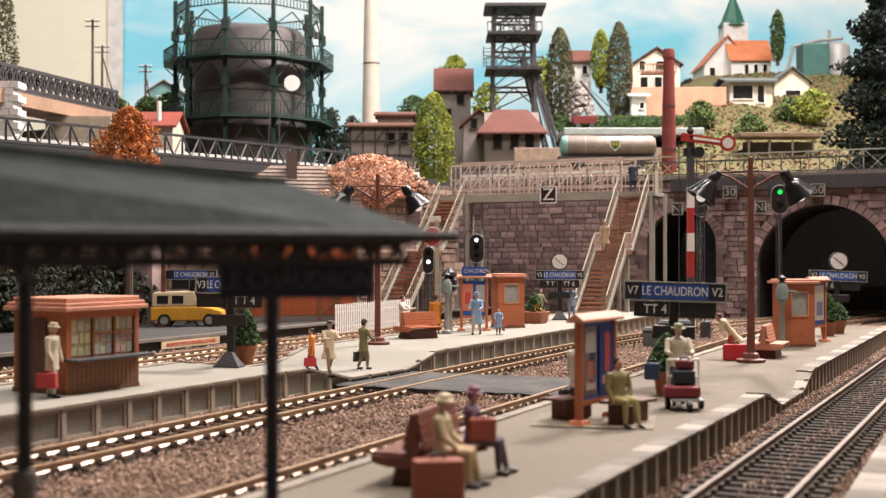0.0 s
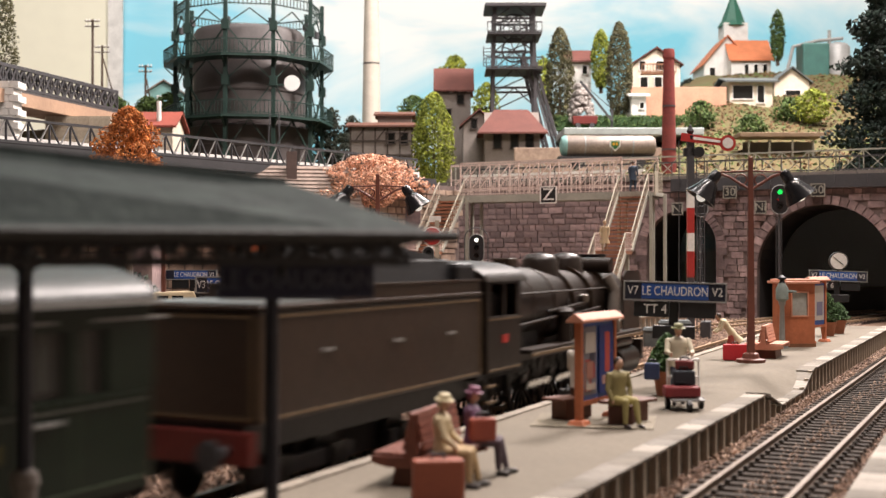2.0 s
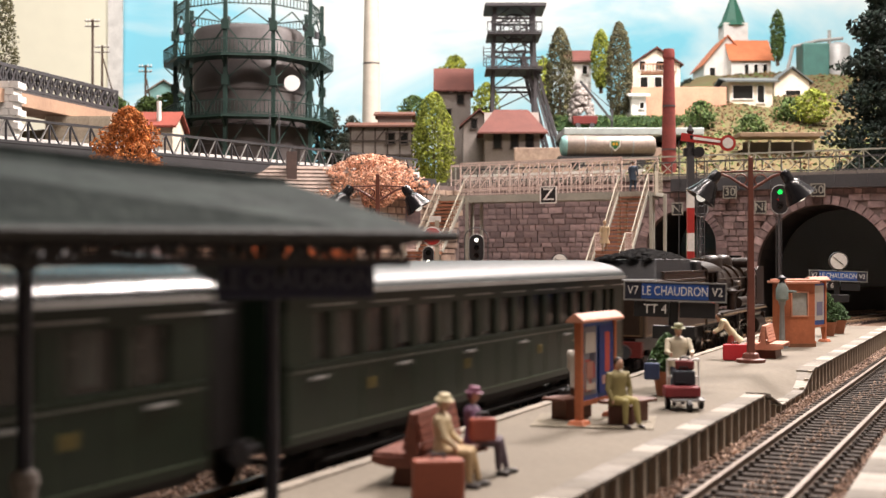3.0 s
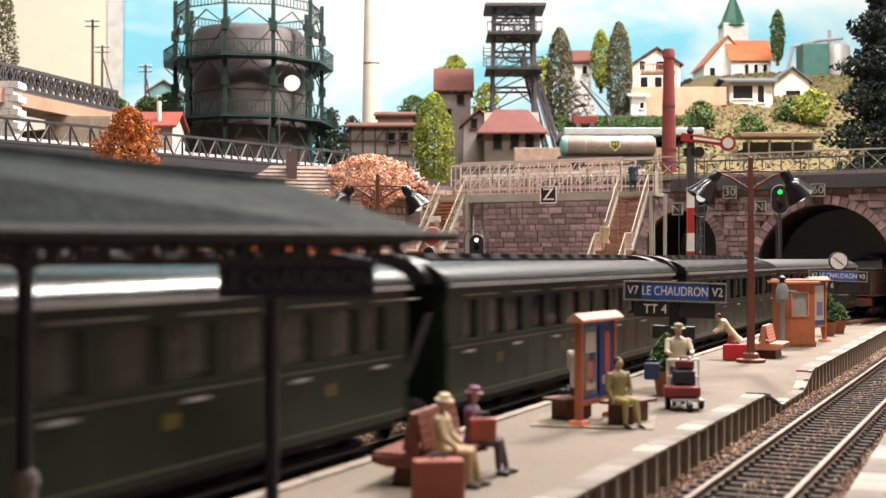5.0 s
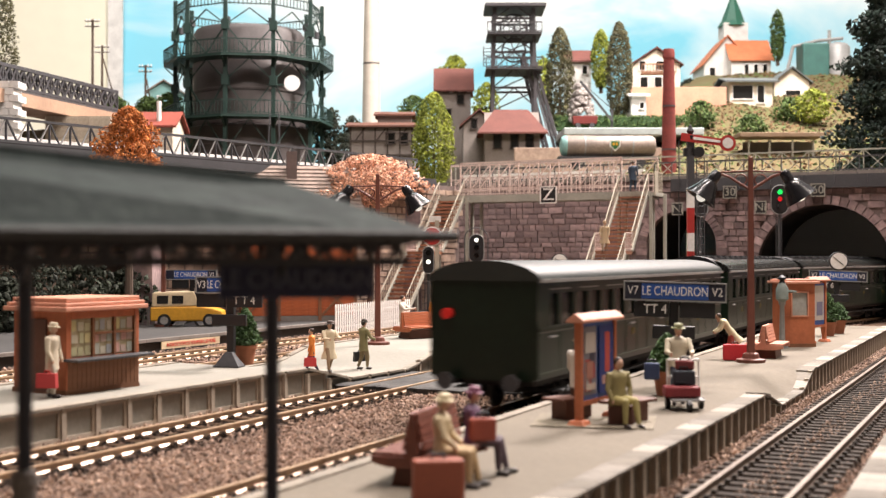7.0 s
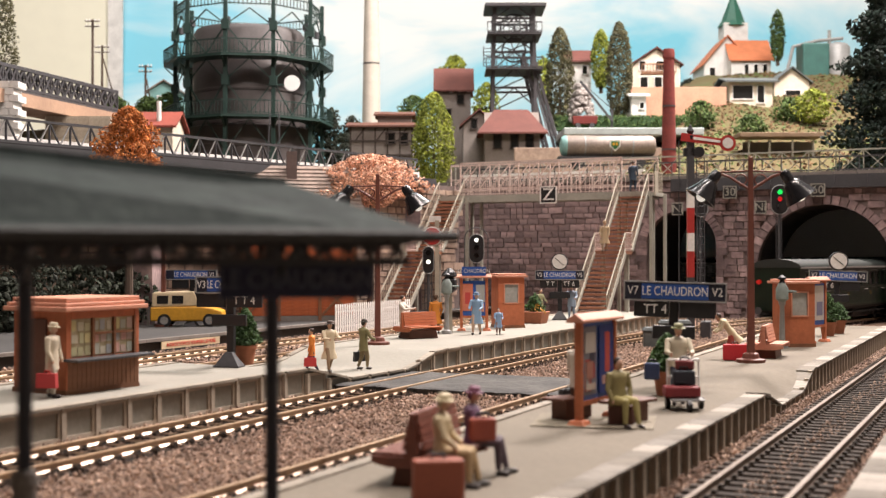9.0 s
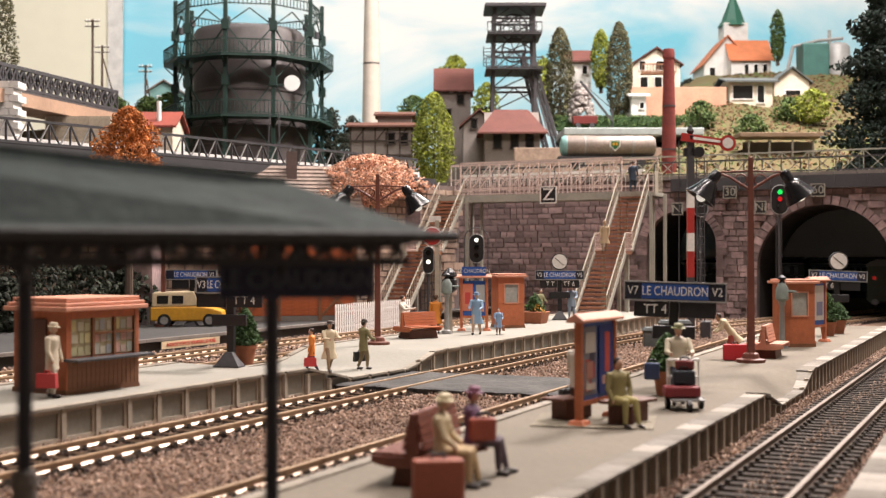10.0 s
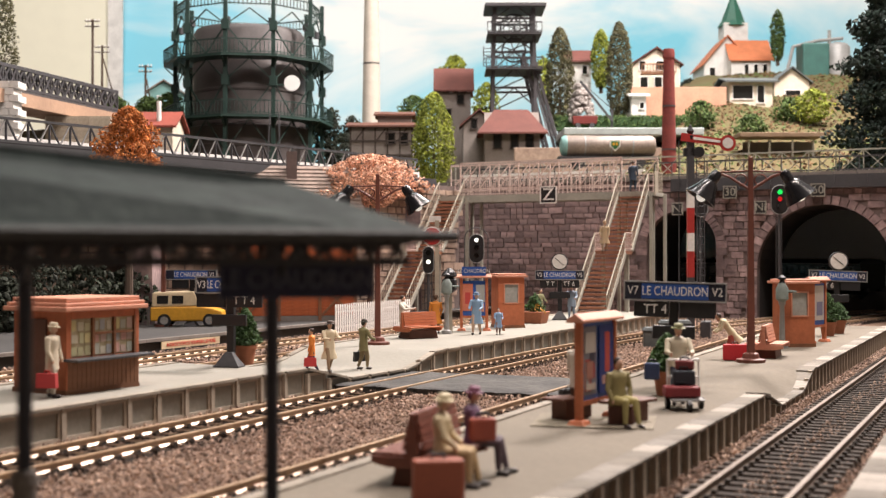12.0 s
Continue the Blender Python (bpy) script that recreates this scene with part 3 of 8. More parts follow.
def figurine(m, label, coat, legs, hat=None, size=1.0, skirt=False, seated=False, lean=0.0, reach=0.0, stride=0.12, case=None, side=1):
    """A painted figure, facing -y."""
    body, low, skin, head, shoes = Geo(), Geo(), Geo(), Geo(), Geo()
    hip = 0.52 if seated else 0.86
    for s in (-1, 1):
        if seated:
            knee, ankle = Vector((s * 0.12, -0.44, hip + 0.02)), Vector((s * 0.13, -0.50 - 0.05 * s, 0.10))
        else:
            knee, ankle = Vector((s * 0.105, s * stride * 0.45 - 0.05, hip * 0.52)), Vector((s * 0.11, s * stride + 0.03, 0.10))
        low.rod((s * 0.095, 0, hip + 0.02), knee, 0.105, 0.078, 10)
        low.ball(knee.x, knee.y, knee.z, 0.078, n=8, k=6)
        low.rod(knee, ankle, 0.076, 0.048, 10)
        shoes.ball(ankle.x, ankle.y - 0.07, 0.045, 0.05, 0.135, 0.05, n=8, k=6)
    tilt = Matrix.Translation((0, 0, hip)) @ Matrix.Rotation(radians(lean), 4, "X") @ Matrix.Translation((0, 0, -hip))
    rings = [(0.175, hip - 0.10), (0.185, hip + 0.02), (0.172, hip + 0.12), (0.155, hip + 0.24), (0.178, hip + 0.38), (0.192, hip + 0.48), (0.175, hip + 0.55), (0.11, hip + 0.60), (0.065, hip + 0.63)]
    if skirt and not seated:
        rings = [(0.255, hip - 0.40), (0.245, hip - 0.3)] + rings
    elif not seated:
        rings = [(0.195, hip - 0.20)] + rings
    body.lathe(rings, n=14, m=tilt @ Matrix.Diagonal((1.18, 0.74, 1, 1)))
    for s in (-1, 1):
        sh = tilt @ Vector((s * 0.215, 0, hip + 0.52))
        el = sh + Vector((s * 0.055, -0.03 - 0.2 * reach, -0.28 + 0.08 * reach))
        tip = el + Vector((-s * 0.05, -0.10 - 0.22 * reach, -0.23 + 0.30 * reach))
        body.ball(sh.x, sh.y, sh.z, 0.078, n=8, k=6)
        body.rod(sh, el, 0.072, 0.056, 8)
        body.ball(el.x, el.y, el.z, 0.057, n=8, k=6)
        body.rod(el, tip, 0.056, 0.040, 8)
        skin.ball(tip.x, tip.y, tip.z - 0.02, 0.036, 0.04, 0.055, n=6, k=5)
    hx, hy, hz = tilt @ Vector((0, -0.03, hip + 0.76))
    skin.ball(hx, hy, hz, 0.082, 0.098, 0.118, n=12, k=8)
    skin.ball(hx, hy - 0.095, hz - 0.01, 0.016, 0.022, 0.025, n=5, k=4)
    skin.rod((hx, hy + 0.02, hz - 0.17), (hx, hy + 0.01, hz - 0.05), 0.05, n=8)
    if hat:
        brim = Matrix.Translation((hx, hy, hz)) @ Matrix.Rotation(radians(6), 4, "X")
        head.lathe([(0.10, 0.035), (0.155, 0.042), (0.155, 0.056), (0.104, 0.066), (0.098, 0.13), (0.07, 0.155), (0.02, 0.15)], n=14, m=brim)
        head.ball(hx, hy + 0.03, hz, 0.086, 0.088, 0.09)
    else:
        head.ball(hx, hy + 0.022, hz + 0.035, 0.090, 0.100, 0.102, n=12, k=8)
    pieces = [(low, paint(legs)), (body, paint(coat)), (skin, M["skin"]), (head, paint(hat or (0.05, 0.03, 0.02))), (shoes, M["shoe"])]
    if case:
        bag = Geo()
        bag.box(0.33 * side, -0.05, 0.26, 0.14, 0.5, 0.34, taper=0.94)
        bag.rod((0.33 * side, -0.13, 0.6), (0.33 * side, -0.10, 0.66), 0.016).rod((0.33 * side, -0.10, 0.66), (0.33 * side, 0.0, 0.66), 0.018).rod((0.33 * side, 0.0, 0.66), (0.33 * side, 0.03, 0.6), 0.016)
        pieces.append((bag, paint(case)))
    for geo, _ in pieces:
        geo.v = [(a * size, b * size, c * size) for a, b, c in geo.v]
    return merged("figurine", pieces, m, label, "figurine", "figures on the platforms")


CREAM, OLIVE = (0.55, 0.48, 0.36), (0.20, 0.18, 0.08)
figurine(at(-21.15, 21.55, PLAT, 106), "painted man in cream coat and hat with red suitcase", CREAM, (0.42, 0.38, 0.30), (0.5, 0.42, 0.3), 1.05, case=(0.42, 0.035, 0.035), side=-1)
figurine(at(-21.2, 33.6, 0.10, -60), "painted child-like walker in orange jacket with red bag", (0.75, 0.24, 0.04), (0.04, 0.03, 0.06), None, 0.86, stride=0.22, case=(0.5, 0.04, 0.04))
figurine(at(-20.75, 34.0, 0.08, 60), "painted woman in cream coat walking with arm out", (0.62, 0.52, 0.36), (0.3, 0.2, 0.12), (0.06, 0.04, 0.03), 1.0, skirt=True, reach=0.8, stride=0.2)
figurine(at(-20.2, 35.4, 0.08, 150), "painted man in olive suit with dark bag", OLIVE, (0.22, 0.17, 0.09), (0.05, 0.04, 0.03), 1.0, reach=0.5, case=(0.03, 0.03, 0.03))
figurine(at(-23.3, 44.2, PLAT, 100), "painted man in white suit waving beside the bench", (0.66, 0.63, 0.55), (0.6, 0.57, 0.5), None, 1.05, reach=0.9)
figurine(at(-23.2, 47.3, PLAT, 200), "painted woman in orange coat holding a handbag", (0.66, 0.24, 0.03), (0.3, 0.16, 0.08), (0.08, 0.04, 0.02), 1.0, skirt=True)
figurine(at(-21.3, 47.6, PLAT, 10), "painted woman in light blue dress shading her eyes", (0.22, 0.35, 0.50), (0.5, 0.35, 0.25), (0.10, 0.16, 0.25), 1.08, skirt=True, reach=0.5, stride=0.2)
figurine(at(-20.4, 48.0, PLAT, 30), "painted small child in blue dress", (0.22, 0.33, 0.48), (0.25, 0.16, 0.14), None, 0.68, skirt=True, reach=0.4, case=(0.35, 0.14, 0.07))
figurine(at(-22.7, 55.6, PLAT, 30), "painted man in dark suit behind the planter", (0.03, 0.03, 0.04), (0.03, 0.03, 0.04), (0.04, 0.03, 0.03), 1.1)
figurine(at(-22.9, 59.8, PLAT, 70), "painted man in pale olive jacket", (0.30, 0.29, 0.16), (0.2, 0.2, 0.16), None, 1.0, reach=0.4)
figurine(at(-21.7, 61.6, PLAT, 10), "painted railwayman in grey-blue overalls", (0.24, 0.30, 0.38), (0.22, 0.27, 0.34), (0.16, 0.2, 0.26), 1.1, reach=0.6)
figurine(at(-7.1, 23.0, PLAT, 52), "painted man in olive suit seated upright on the low seat", (0.27, 0.23, 0.10), (0.36, 0.31, 0.12), None, 1.0, seated=True)
figurine(at(-8.2, 23.7, PLAT, 160), "painted man in white shirt with dark bag", (0.65, 0.6, 0.52), (0.16, 0.1, 0.07), (0.55, 0.45, 0.3), 1.0, case=(0.03, 0.03, 0.03))
figurine(at(-6.85, 26.95, PLAT, 24), "painted porter in cream jacket and green hat pushing luggage", (0.62, 0.56, 0.42), (0.06, 0.07, 0.10), (0.20, 0.20, 0.10), 1.08, reach=0.7)
figurine(at(-8.35, 40.3, PLAT, -70), "painted woman in cream dress bending over a case", (0.62, 0.55, 0.36), (0.45, 0.1, 0.08), None, 0.98, skirt=True, lean=38, reach=0.4)
figurine(at(-7.62, 15.75, PLAT, 104), "painted woman in pale coat and cream hat on the bench", (0.55, 0.45, 0.28), (0.5, 0.36, 0.2), (0.6, 0.52, 0.34), 0.98, seated=True, reach=0.3)
figurine(at(-7.62, 16.85, PLAT, 108), "painted woman in purple coat and hat on the bench", (0.14, 0.07, 0.13), (0.10, 0.07, 0.09), (0.20, 0.07, 0.12), 0.98, seated=True, reach=0.3)
figurine(at(-21.9, 74.3, 8.42, 170), "painted man in blue work clothes at the head of the stairs", (0.03, 0.05, 0.08), (0.03, 0.05, 0.08), None, 1.15)
figurine(at(-22.6, 70.4, 4.42, 10), "painted woman in tan coat on the stair landing", (0.40, 0.30, 0.18), (0.3, 0.22, 0.14), (0.25, 0.16, 0.08), 1.1, skirt=True)

# ---- platform furniture ----


def suitcase(m, label, colour, w=0.75, h=0.5, d=0.2):
    s = thing("suitcase", m, label, "suitcase", "luggage")
    part("body", Geo().box(0, 0, 0, w, d, h), paint(colour), s, bevel=0.04)
    g = Geo()
    g.rod((-0.1, 0, h), (-0.08, 0, h + 0.07), 0.018)
    g.rod((0.1, 0, h), (0.08, 0, h + 0.07), 0.018)
    g.rod((-0.1, 0, h + 0.07), (0.1, 0, h + 0.07), 0.022)
    part("handle", g, M["black"], s)
    return s


suitcase(at(-8.05, 39.3, PLAT, 20), "bright red suitcase standing on the platform", (0.60, 0.03, 0.04), 0.8, 0.55)
suitcase(at(-7.25, 14.85, PLAT, 34), "large orange-brown trunk beside the bench", (0.27, 0.07, 0.036), 0.74, 0.58, 0.3)
suitcase(at(-7.28, 16.5, PLAT + 0.60, 40), "rust-red suitcase on a seated figure's knees", (0.30, 0.065, 0.04), 0.42, 0.36, 0.18)
suitcase(at(-7.05, 23.05, PLAT, 20), "dark brown case beside the seated man", (0.10, 0.035, 0.025), 0.5, 0.42)
suitcase(at(-6.75, 27.15, PLAT + 0.55, 20), "brown case hanging at the porter's side", (0.14, 0.045, 0.03), 0.36, 0.42)
suitcase(at(-7.5, 27.0, PLAT + 0.55, 20), "dark blue bag hanging at the porter's side", (0.03, 0.05, 0.12), 0.36, 0.4)


def bench(m, label, wood):
    """A slatted double-sided bench on a low box base."""
    b = thing("bench", m, label, "bench", "platform benches")
    slat = None
    for side in (-1, 1):
        for i in range(5):
            pm = at(0, side * (0.14 + 0.115 * i), 0.46)
            slat = again("seat_slat", slat, b, pm) if slat else part("seat_slat", Geo().box(0, 0, 0, 1.7, 0.10, 0.05), M[wood], b, m=pm)
    back = None
    for side in (-1, 1):
        for i in range(5):
            pm = at(0, side * (0.16 - 0.025 * i), 0.56 + 0.115 * i, 0, side * 12)
            back = again("back_slat", back, b, pm) if back else part("back_slat", Geo().box(0, 0, 0, 1.7, 0.05, 0.10), M[wood], b, m=pm)
    g = Geo()
    g.slab([(-0.66, 0.36), (-0.66, 0.46), (-0.10, 0.46), (-0.03, 1.12), (0.03, 1.12), (0.10, 0.46), (0.66, 0.46), (0.66, 0.36), (0.4, 0.30), (-0.4, 0.30)], 0.07)
    for x in (-0.84, 0.77):
        part("end_frame", g, M[wood], b, m=at(x, 0, 0, 90))
    part("base", Geo().box(0, 0, 0, 1.5, 0.8, 0.36, taper=0.9), M["brown"], b, bevel=0.02)
    return b


bench(at(-8.02, 16.25, PLAT, 96), "red-brown slatted double bench on the platform", "bench_red")
bench(at(-22.6, 44.4, PLAT, 62), "orange slatted bench under a lamp post", "orange")
bench(at(-7.35, 41.3, PLAT, 92), "salmon-coloured slatted bench by the lamp post", "orange_pale")


def low_seat(m):
    s = thing("seat", m, "dark brown backless seat beside the poster board", "seat", "seats at the poster board")
    part("seat_board", Geo().box(0, 0, 0.42, 1.25, 0.62, 0.07), M["brown"], s, bevel=0.02)
    part("base", Geo().box(0, 0, 0, 0.85, 0.42, 0.42), M["brown"], s, bevel=0.02)
    return s


low_seat(at(-8.3, 23.55, PLAT, 70))
low_seat(at(-7.05, 23.55, PLAT, 70))
g = Geo().box(0, 0, 0, 2.5, 1.9, 0.03)
whole("paving_pad", g, M["pad"], at(-7.7, 23.3, PLAT, 14), "pale paving pad under the poster board", "paving", bevel=0.01)


def poster_board(m, label, w, h, legs, red, head=None, low=0.72, top=2.5):
    b = thing("poster_board", m, label, "poster board", "poster boards")
    for x in legs:
        part("post", Geo().box(x, 0, 0, 0.13, 0.16, top + 0.05), M["orange"], b, bevel=0.02)
        part("foot", Geo().box(x, 0, 0, 0.42, 0.42, 0.12, taper=0.7), M["orange"], b, bevel=0.02)
    part("bottom_rail", Geo().box(0, 0, low - 0.1, w, 0.14, 0.1), M["orange"], b)
    g = Geo()
    g.slab([(-0.2, 0), (-0.2, 0.06), (0, 0.2), (0.2, 0.06), (0.2, 0)], w + 0.3, Matrix.Translation((-w / 2 - 0.15, 0, top)) @ Matrix.Rotation(radians(-90), 4, "Z"))
    part("roof", g, M["orange_pale"], b, bevel=0.02)
    part("backing", Geo().box(0, 0, low, w - 0.1, 0.06, h), M["blue"], b)
    for side in (-1, 1):
        for i, (x, ww, z, hh, colour) in enumerate(red):
            part("poster", Geo().box(x, side * (0.045 + 0.002 * i), low + z * h / 1.8, ww, 0.012, hh * h / 1.8), paint(colour), b, "printed poster patch")
    if head:
        part("header", Geo().box(0, -0.12, 2.62, w * 0.85, 0.06, 0.42), M["blue"], b, "blue enamel header")
        words("lettering", head, 0.27, M["white"], b, at(0, -0.16, 2.83), "white station name", 0.8)
    return b


RED = ((-0.42, 0.66, 0.12, 1.6, (0.20, 0.20, 0.24)), (-0.5, 0.3, 0.2, 0.75, (0.42, 0.06, 0.05)), (-0.28, 0.2, 0.5, 0.6, (0.36, 0.05, 0.05)), (-0.4, 0.4, 1.28, 0.3, (0.55, 0.52, 0.5)), (-0.30, 0.22, 0.85, 0.3, (0.05, 0.05, 0.08)), (-0.55, 0.16, 0.3, 0.6, (0.40, 0.36, 0.34)), (0.50, 0.16, 0.2, 0.35, (0.10, 0.22, 0.40)), (0.22, 0.18, 1.15, 0.4, (0.42, 0.30, 0.26)), (0.36, 0.3, 1.5, 0.16, (0.45, 0.10, 0.08)), (-0.42, 0.5, 1.1, 0.45, (0.55, 0.5, 0.45)), (-0.45, 0.3, 0.5, 0.4, (0.45, 0.2, 0.15)), (0.36, 0.70, 0.12, 1.6, (0.02, 0.04, 0.20)), (0.40, 0.24, 0.6, 0.95, (0.55, 0.08, 0.06)), (0.34, 0.4, 0.32, 0.2, (0.5, 0.3, 0.25)), (-0.42, 0.44, 0.24, 0.14, (0.6, 0.5, 0.42)))
poster_board(at(-7.7, 23.4, PLAT, 83), "orange-framed poster board with red and blue posters", 1.75, 1.6, (-0.82, 0.82), RED, None, 0.5, 2.12)
RED2 = ((-0.3, 0.5, 0.25, 1.4, (0.62, 0.20, 0.12)), (-0.3, 0.25, 0.6, 0.6, (0.5, 0.06, 0.05)), (0.3, 0.42, 0.7, 0.9, (0.35, 0.36, 0.34)), (0.3, 0.36, 0.2, 0.4, (0.6, 0.3, 0.22)))
poster_board(at(-22.5, 50.0, PLAT, 22), "orange notice board with blue station name header", 1.35, 1.65, (-0.6, 0.6), RED2, "LE CHAUDRON")
poster_board(at(-6.75, 49.2, PLAT, 70), "narrow notice board with pale posters behind the booth", 1.3, 1.7, (-0.6, 0.6), ((0.0, 0.9, 0.2, 1.5, (0.55, 0.5, 0.45)), (0.1, 0.5, 0.4, 0.6, (0.2, 0.2, 0.3))))


def booth(m, label, w, d, h):
    """A small wooden box office with one window and a flat overhanging roof."""
    b = thing("booth", m, label, "booth", "platform booths")
    g = Geo()
    g.box(0, d / 2 - 0.04, 0, w, 0.08, h)
    for s in (-1, 1):
        g.box(s * (w / 2 - 0.04), 0, 0, 0.08, d - 0.16, h)
    g.box(0, -d / 2 + 0.04, 0, w, 0.08, h * 0.5)
    g.box(0, -d / 2 + 0.04, h * 0.86, w, 0.08, h * 0.14)
    for s in (-1, 1):
        g.box(s * w * 0.38, -d / 2 + 0.04, h * 0.5, w * 0.24, 0.08, h * 0.36)
    part("body", g, M["orange"], b, bevel=0.015)
    # the pane is opaque; its pale grey stands in for reflected light
    part("window", Geo().box(0, -d / 2 + 0.05, h * 0.5, w * 0.52, 0.03, h * 0.36), M["glass"], b, "pale reflecting window pane")
    g = Geo()
    for s in (-1, 1):
        g.box(s * w * 0.27, -d / 2 - 0.01, h * 0.48, 0.05, 0.05, h * 0.4)
        g.box(0, -d / 2 - 0.01, h * (0.48 if s < 0 else 0.86), w * 0.54, 0.05, 0.05)
    part("window_frame", g, M["orange_pale"], b)
    part("door", Geo().box(w / 2 + 0.015, 0, 0.05, 0.05, d * 0.6, h * 0.85), M["wood"], b, "brown side door")
    g = Geo()
    g.box(0, 0, h, w + 0.3, d + 0.3, 0.1)
    g.box(0, 0, h + 0.1, w + 0.12, d + 0.12, 0.08)
    part("roof", g, M["orange_pale"], b, bevel=0.02)
    part("plinth", Geo().box(0, 0, 0, w + 0.06, d + 0.06, 0.14), M["wood"], b)
    return b


booth(at(-22.1, 53.2, PLAT, 40), "orange-brown wooden platform booth with window", 1.35, 1.2, 2.5)
booth(at(-7.3, 46.7, PLAT, 34), "orange-brown wooden booth beside the water post", 1.25, 1.1, 2.45)


def kiosk():
    k = thing("kiosk", at(-22.0, 23.31, PLAT, 86.6), "orange-brown wooden sales kiosk with glazed hatch and counter", "kiosk")
    # local x runs along the platform towards the camera's far end, local -y faces the main track
    L, D, h = 2.5, 1.9, 2.1
    part("rear_wall", Geo().box(0, D / 2 - 0.05, 0, L, 0.1, h), M["orange"], k)
    for s in (-1, 1):
        part("side_wall", Geo().box(s * (L / 2 - 0.05), 0, 0, 0.1, D - 0.2, h), M["orange"], k)
        part("corner_post", Geo().box(s * (L / 2 - 0.06), -D / 2 + 0.05, 0.0, 0.16, 0.14, h), M["orange"], k, bevel=0.015)
    part("front_wall", Geo().box(0, -D / 2 + 0.06, 0, L - 0.3, 0.1, 0.92), M["orange"], k)
    part("lintel", Geo().box(0, -D / 2 + 0.05, 1.9, L - 0.3, 0.12, h - 1.9), M["orange"], k, bevel=0.015)
    board = None
    for i in range(16):
        pm = at(-L / 2 + 0.1 + i * 0.155, -D / 2 - 0.012, 0.1)
        board = again("board", board, k, pm) if board else part("board", Geo().box(0, 0, 0, 0.145, 0.03, 0.72), M["wood"], k, m=pm)
    for i in range(3):
        x = -0.74 + i * 0.74
        part("window", Geo().box(x, -D / 2 + 0.06, 0.94, 0.68, 0.03, 0.96), M["goods"], k, "glazed hatch with pale goods behind")
        part("window_frame", Geo().box(x + 0.37, -D / 2 - 0.01, 0.92, 0.07, 0.07, 1.0), M["wood"], k)
        if i:
            part("glazing_bar", Geo().box(x, -D / 2 - 0.01, 1.48, 0.62, 0.06, 0.06), M["wood"], k)
    g = Geo()
    for i in range(7):
        g.box(-0.86 + 0.285 * i, -D / 2 + 0.3, 0.95, 0.24, 0.2, random.uniform(0.3, 0.9))
    part("goods", g, M["goods"], k, "pale papers and goods on show")
    rng = random.Random(12)
    for i in range(3):
        for j in range(9):
            x, z = -0.74 + 0.74 * i - 0.22 + 0.22 * (j % 3), 0.97 + 0.31 * (j // 3)
            tint = rng.choice(((0.62, 0.58, 0.46), (0.55, 0.42, 0.36), (0.45, 0.47, 0.40), (0.60, 0.36, 0.30), (0.40, 0.42, 0.44), (0.66, 0.62, 0.30))) if i else rng.choice(((0.62, 0.55, 0.28), (0.52, 0.50, 0.30), (0.6, 0.56, 0.42)))
            part("magazine", Geo().box(x + rng.uniform(-0.02, 0.02), -D / 2 + 0.035, z, rng.uniform(0.14, 0.2), 0.012, rng.uniform(0.18, 0.28)), paint(tint), k)
    part("counter", Geo().box(0.05, -D / 2 - 0.22, 0.84, L + 0.25, 0.5, 0.07), M["iron"], k, "dark counter shelf", bevel=0.015)
    part("door", Geo().box(-L / 2 - 0.02, 0.2, 0.05, 0.06, 0.95, 1.85), M["brown"], k, "dark open doorway leaf")
    g = Geo()
    g.box(0, 0, h, L + 0.4, D + 0.4, 0.12)
    g.box(0, 0, h + 0.12, L + 0.26, D + 0.26, 0.1)
    g.box(0, 0, h + 0.22, L + 0.06, D + 0.06, 0.12)
    part("roof", g, M["orange_pale"], k, bevel=0.025)
    part("plinth", Geo().box(0, 0, 0, L + 0.06, D + 0.06, 0.12), M["wood"], k)


kiosk()


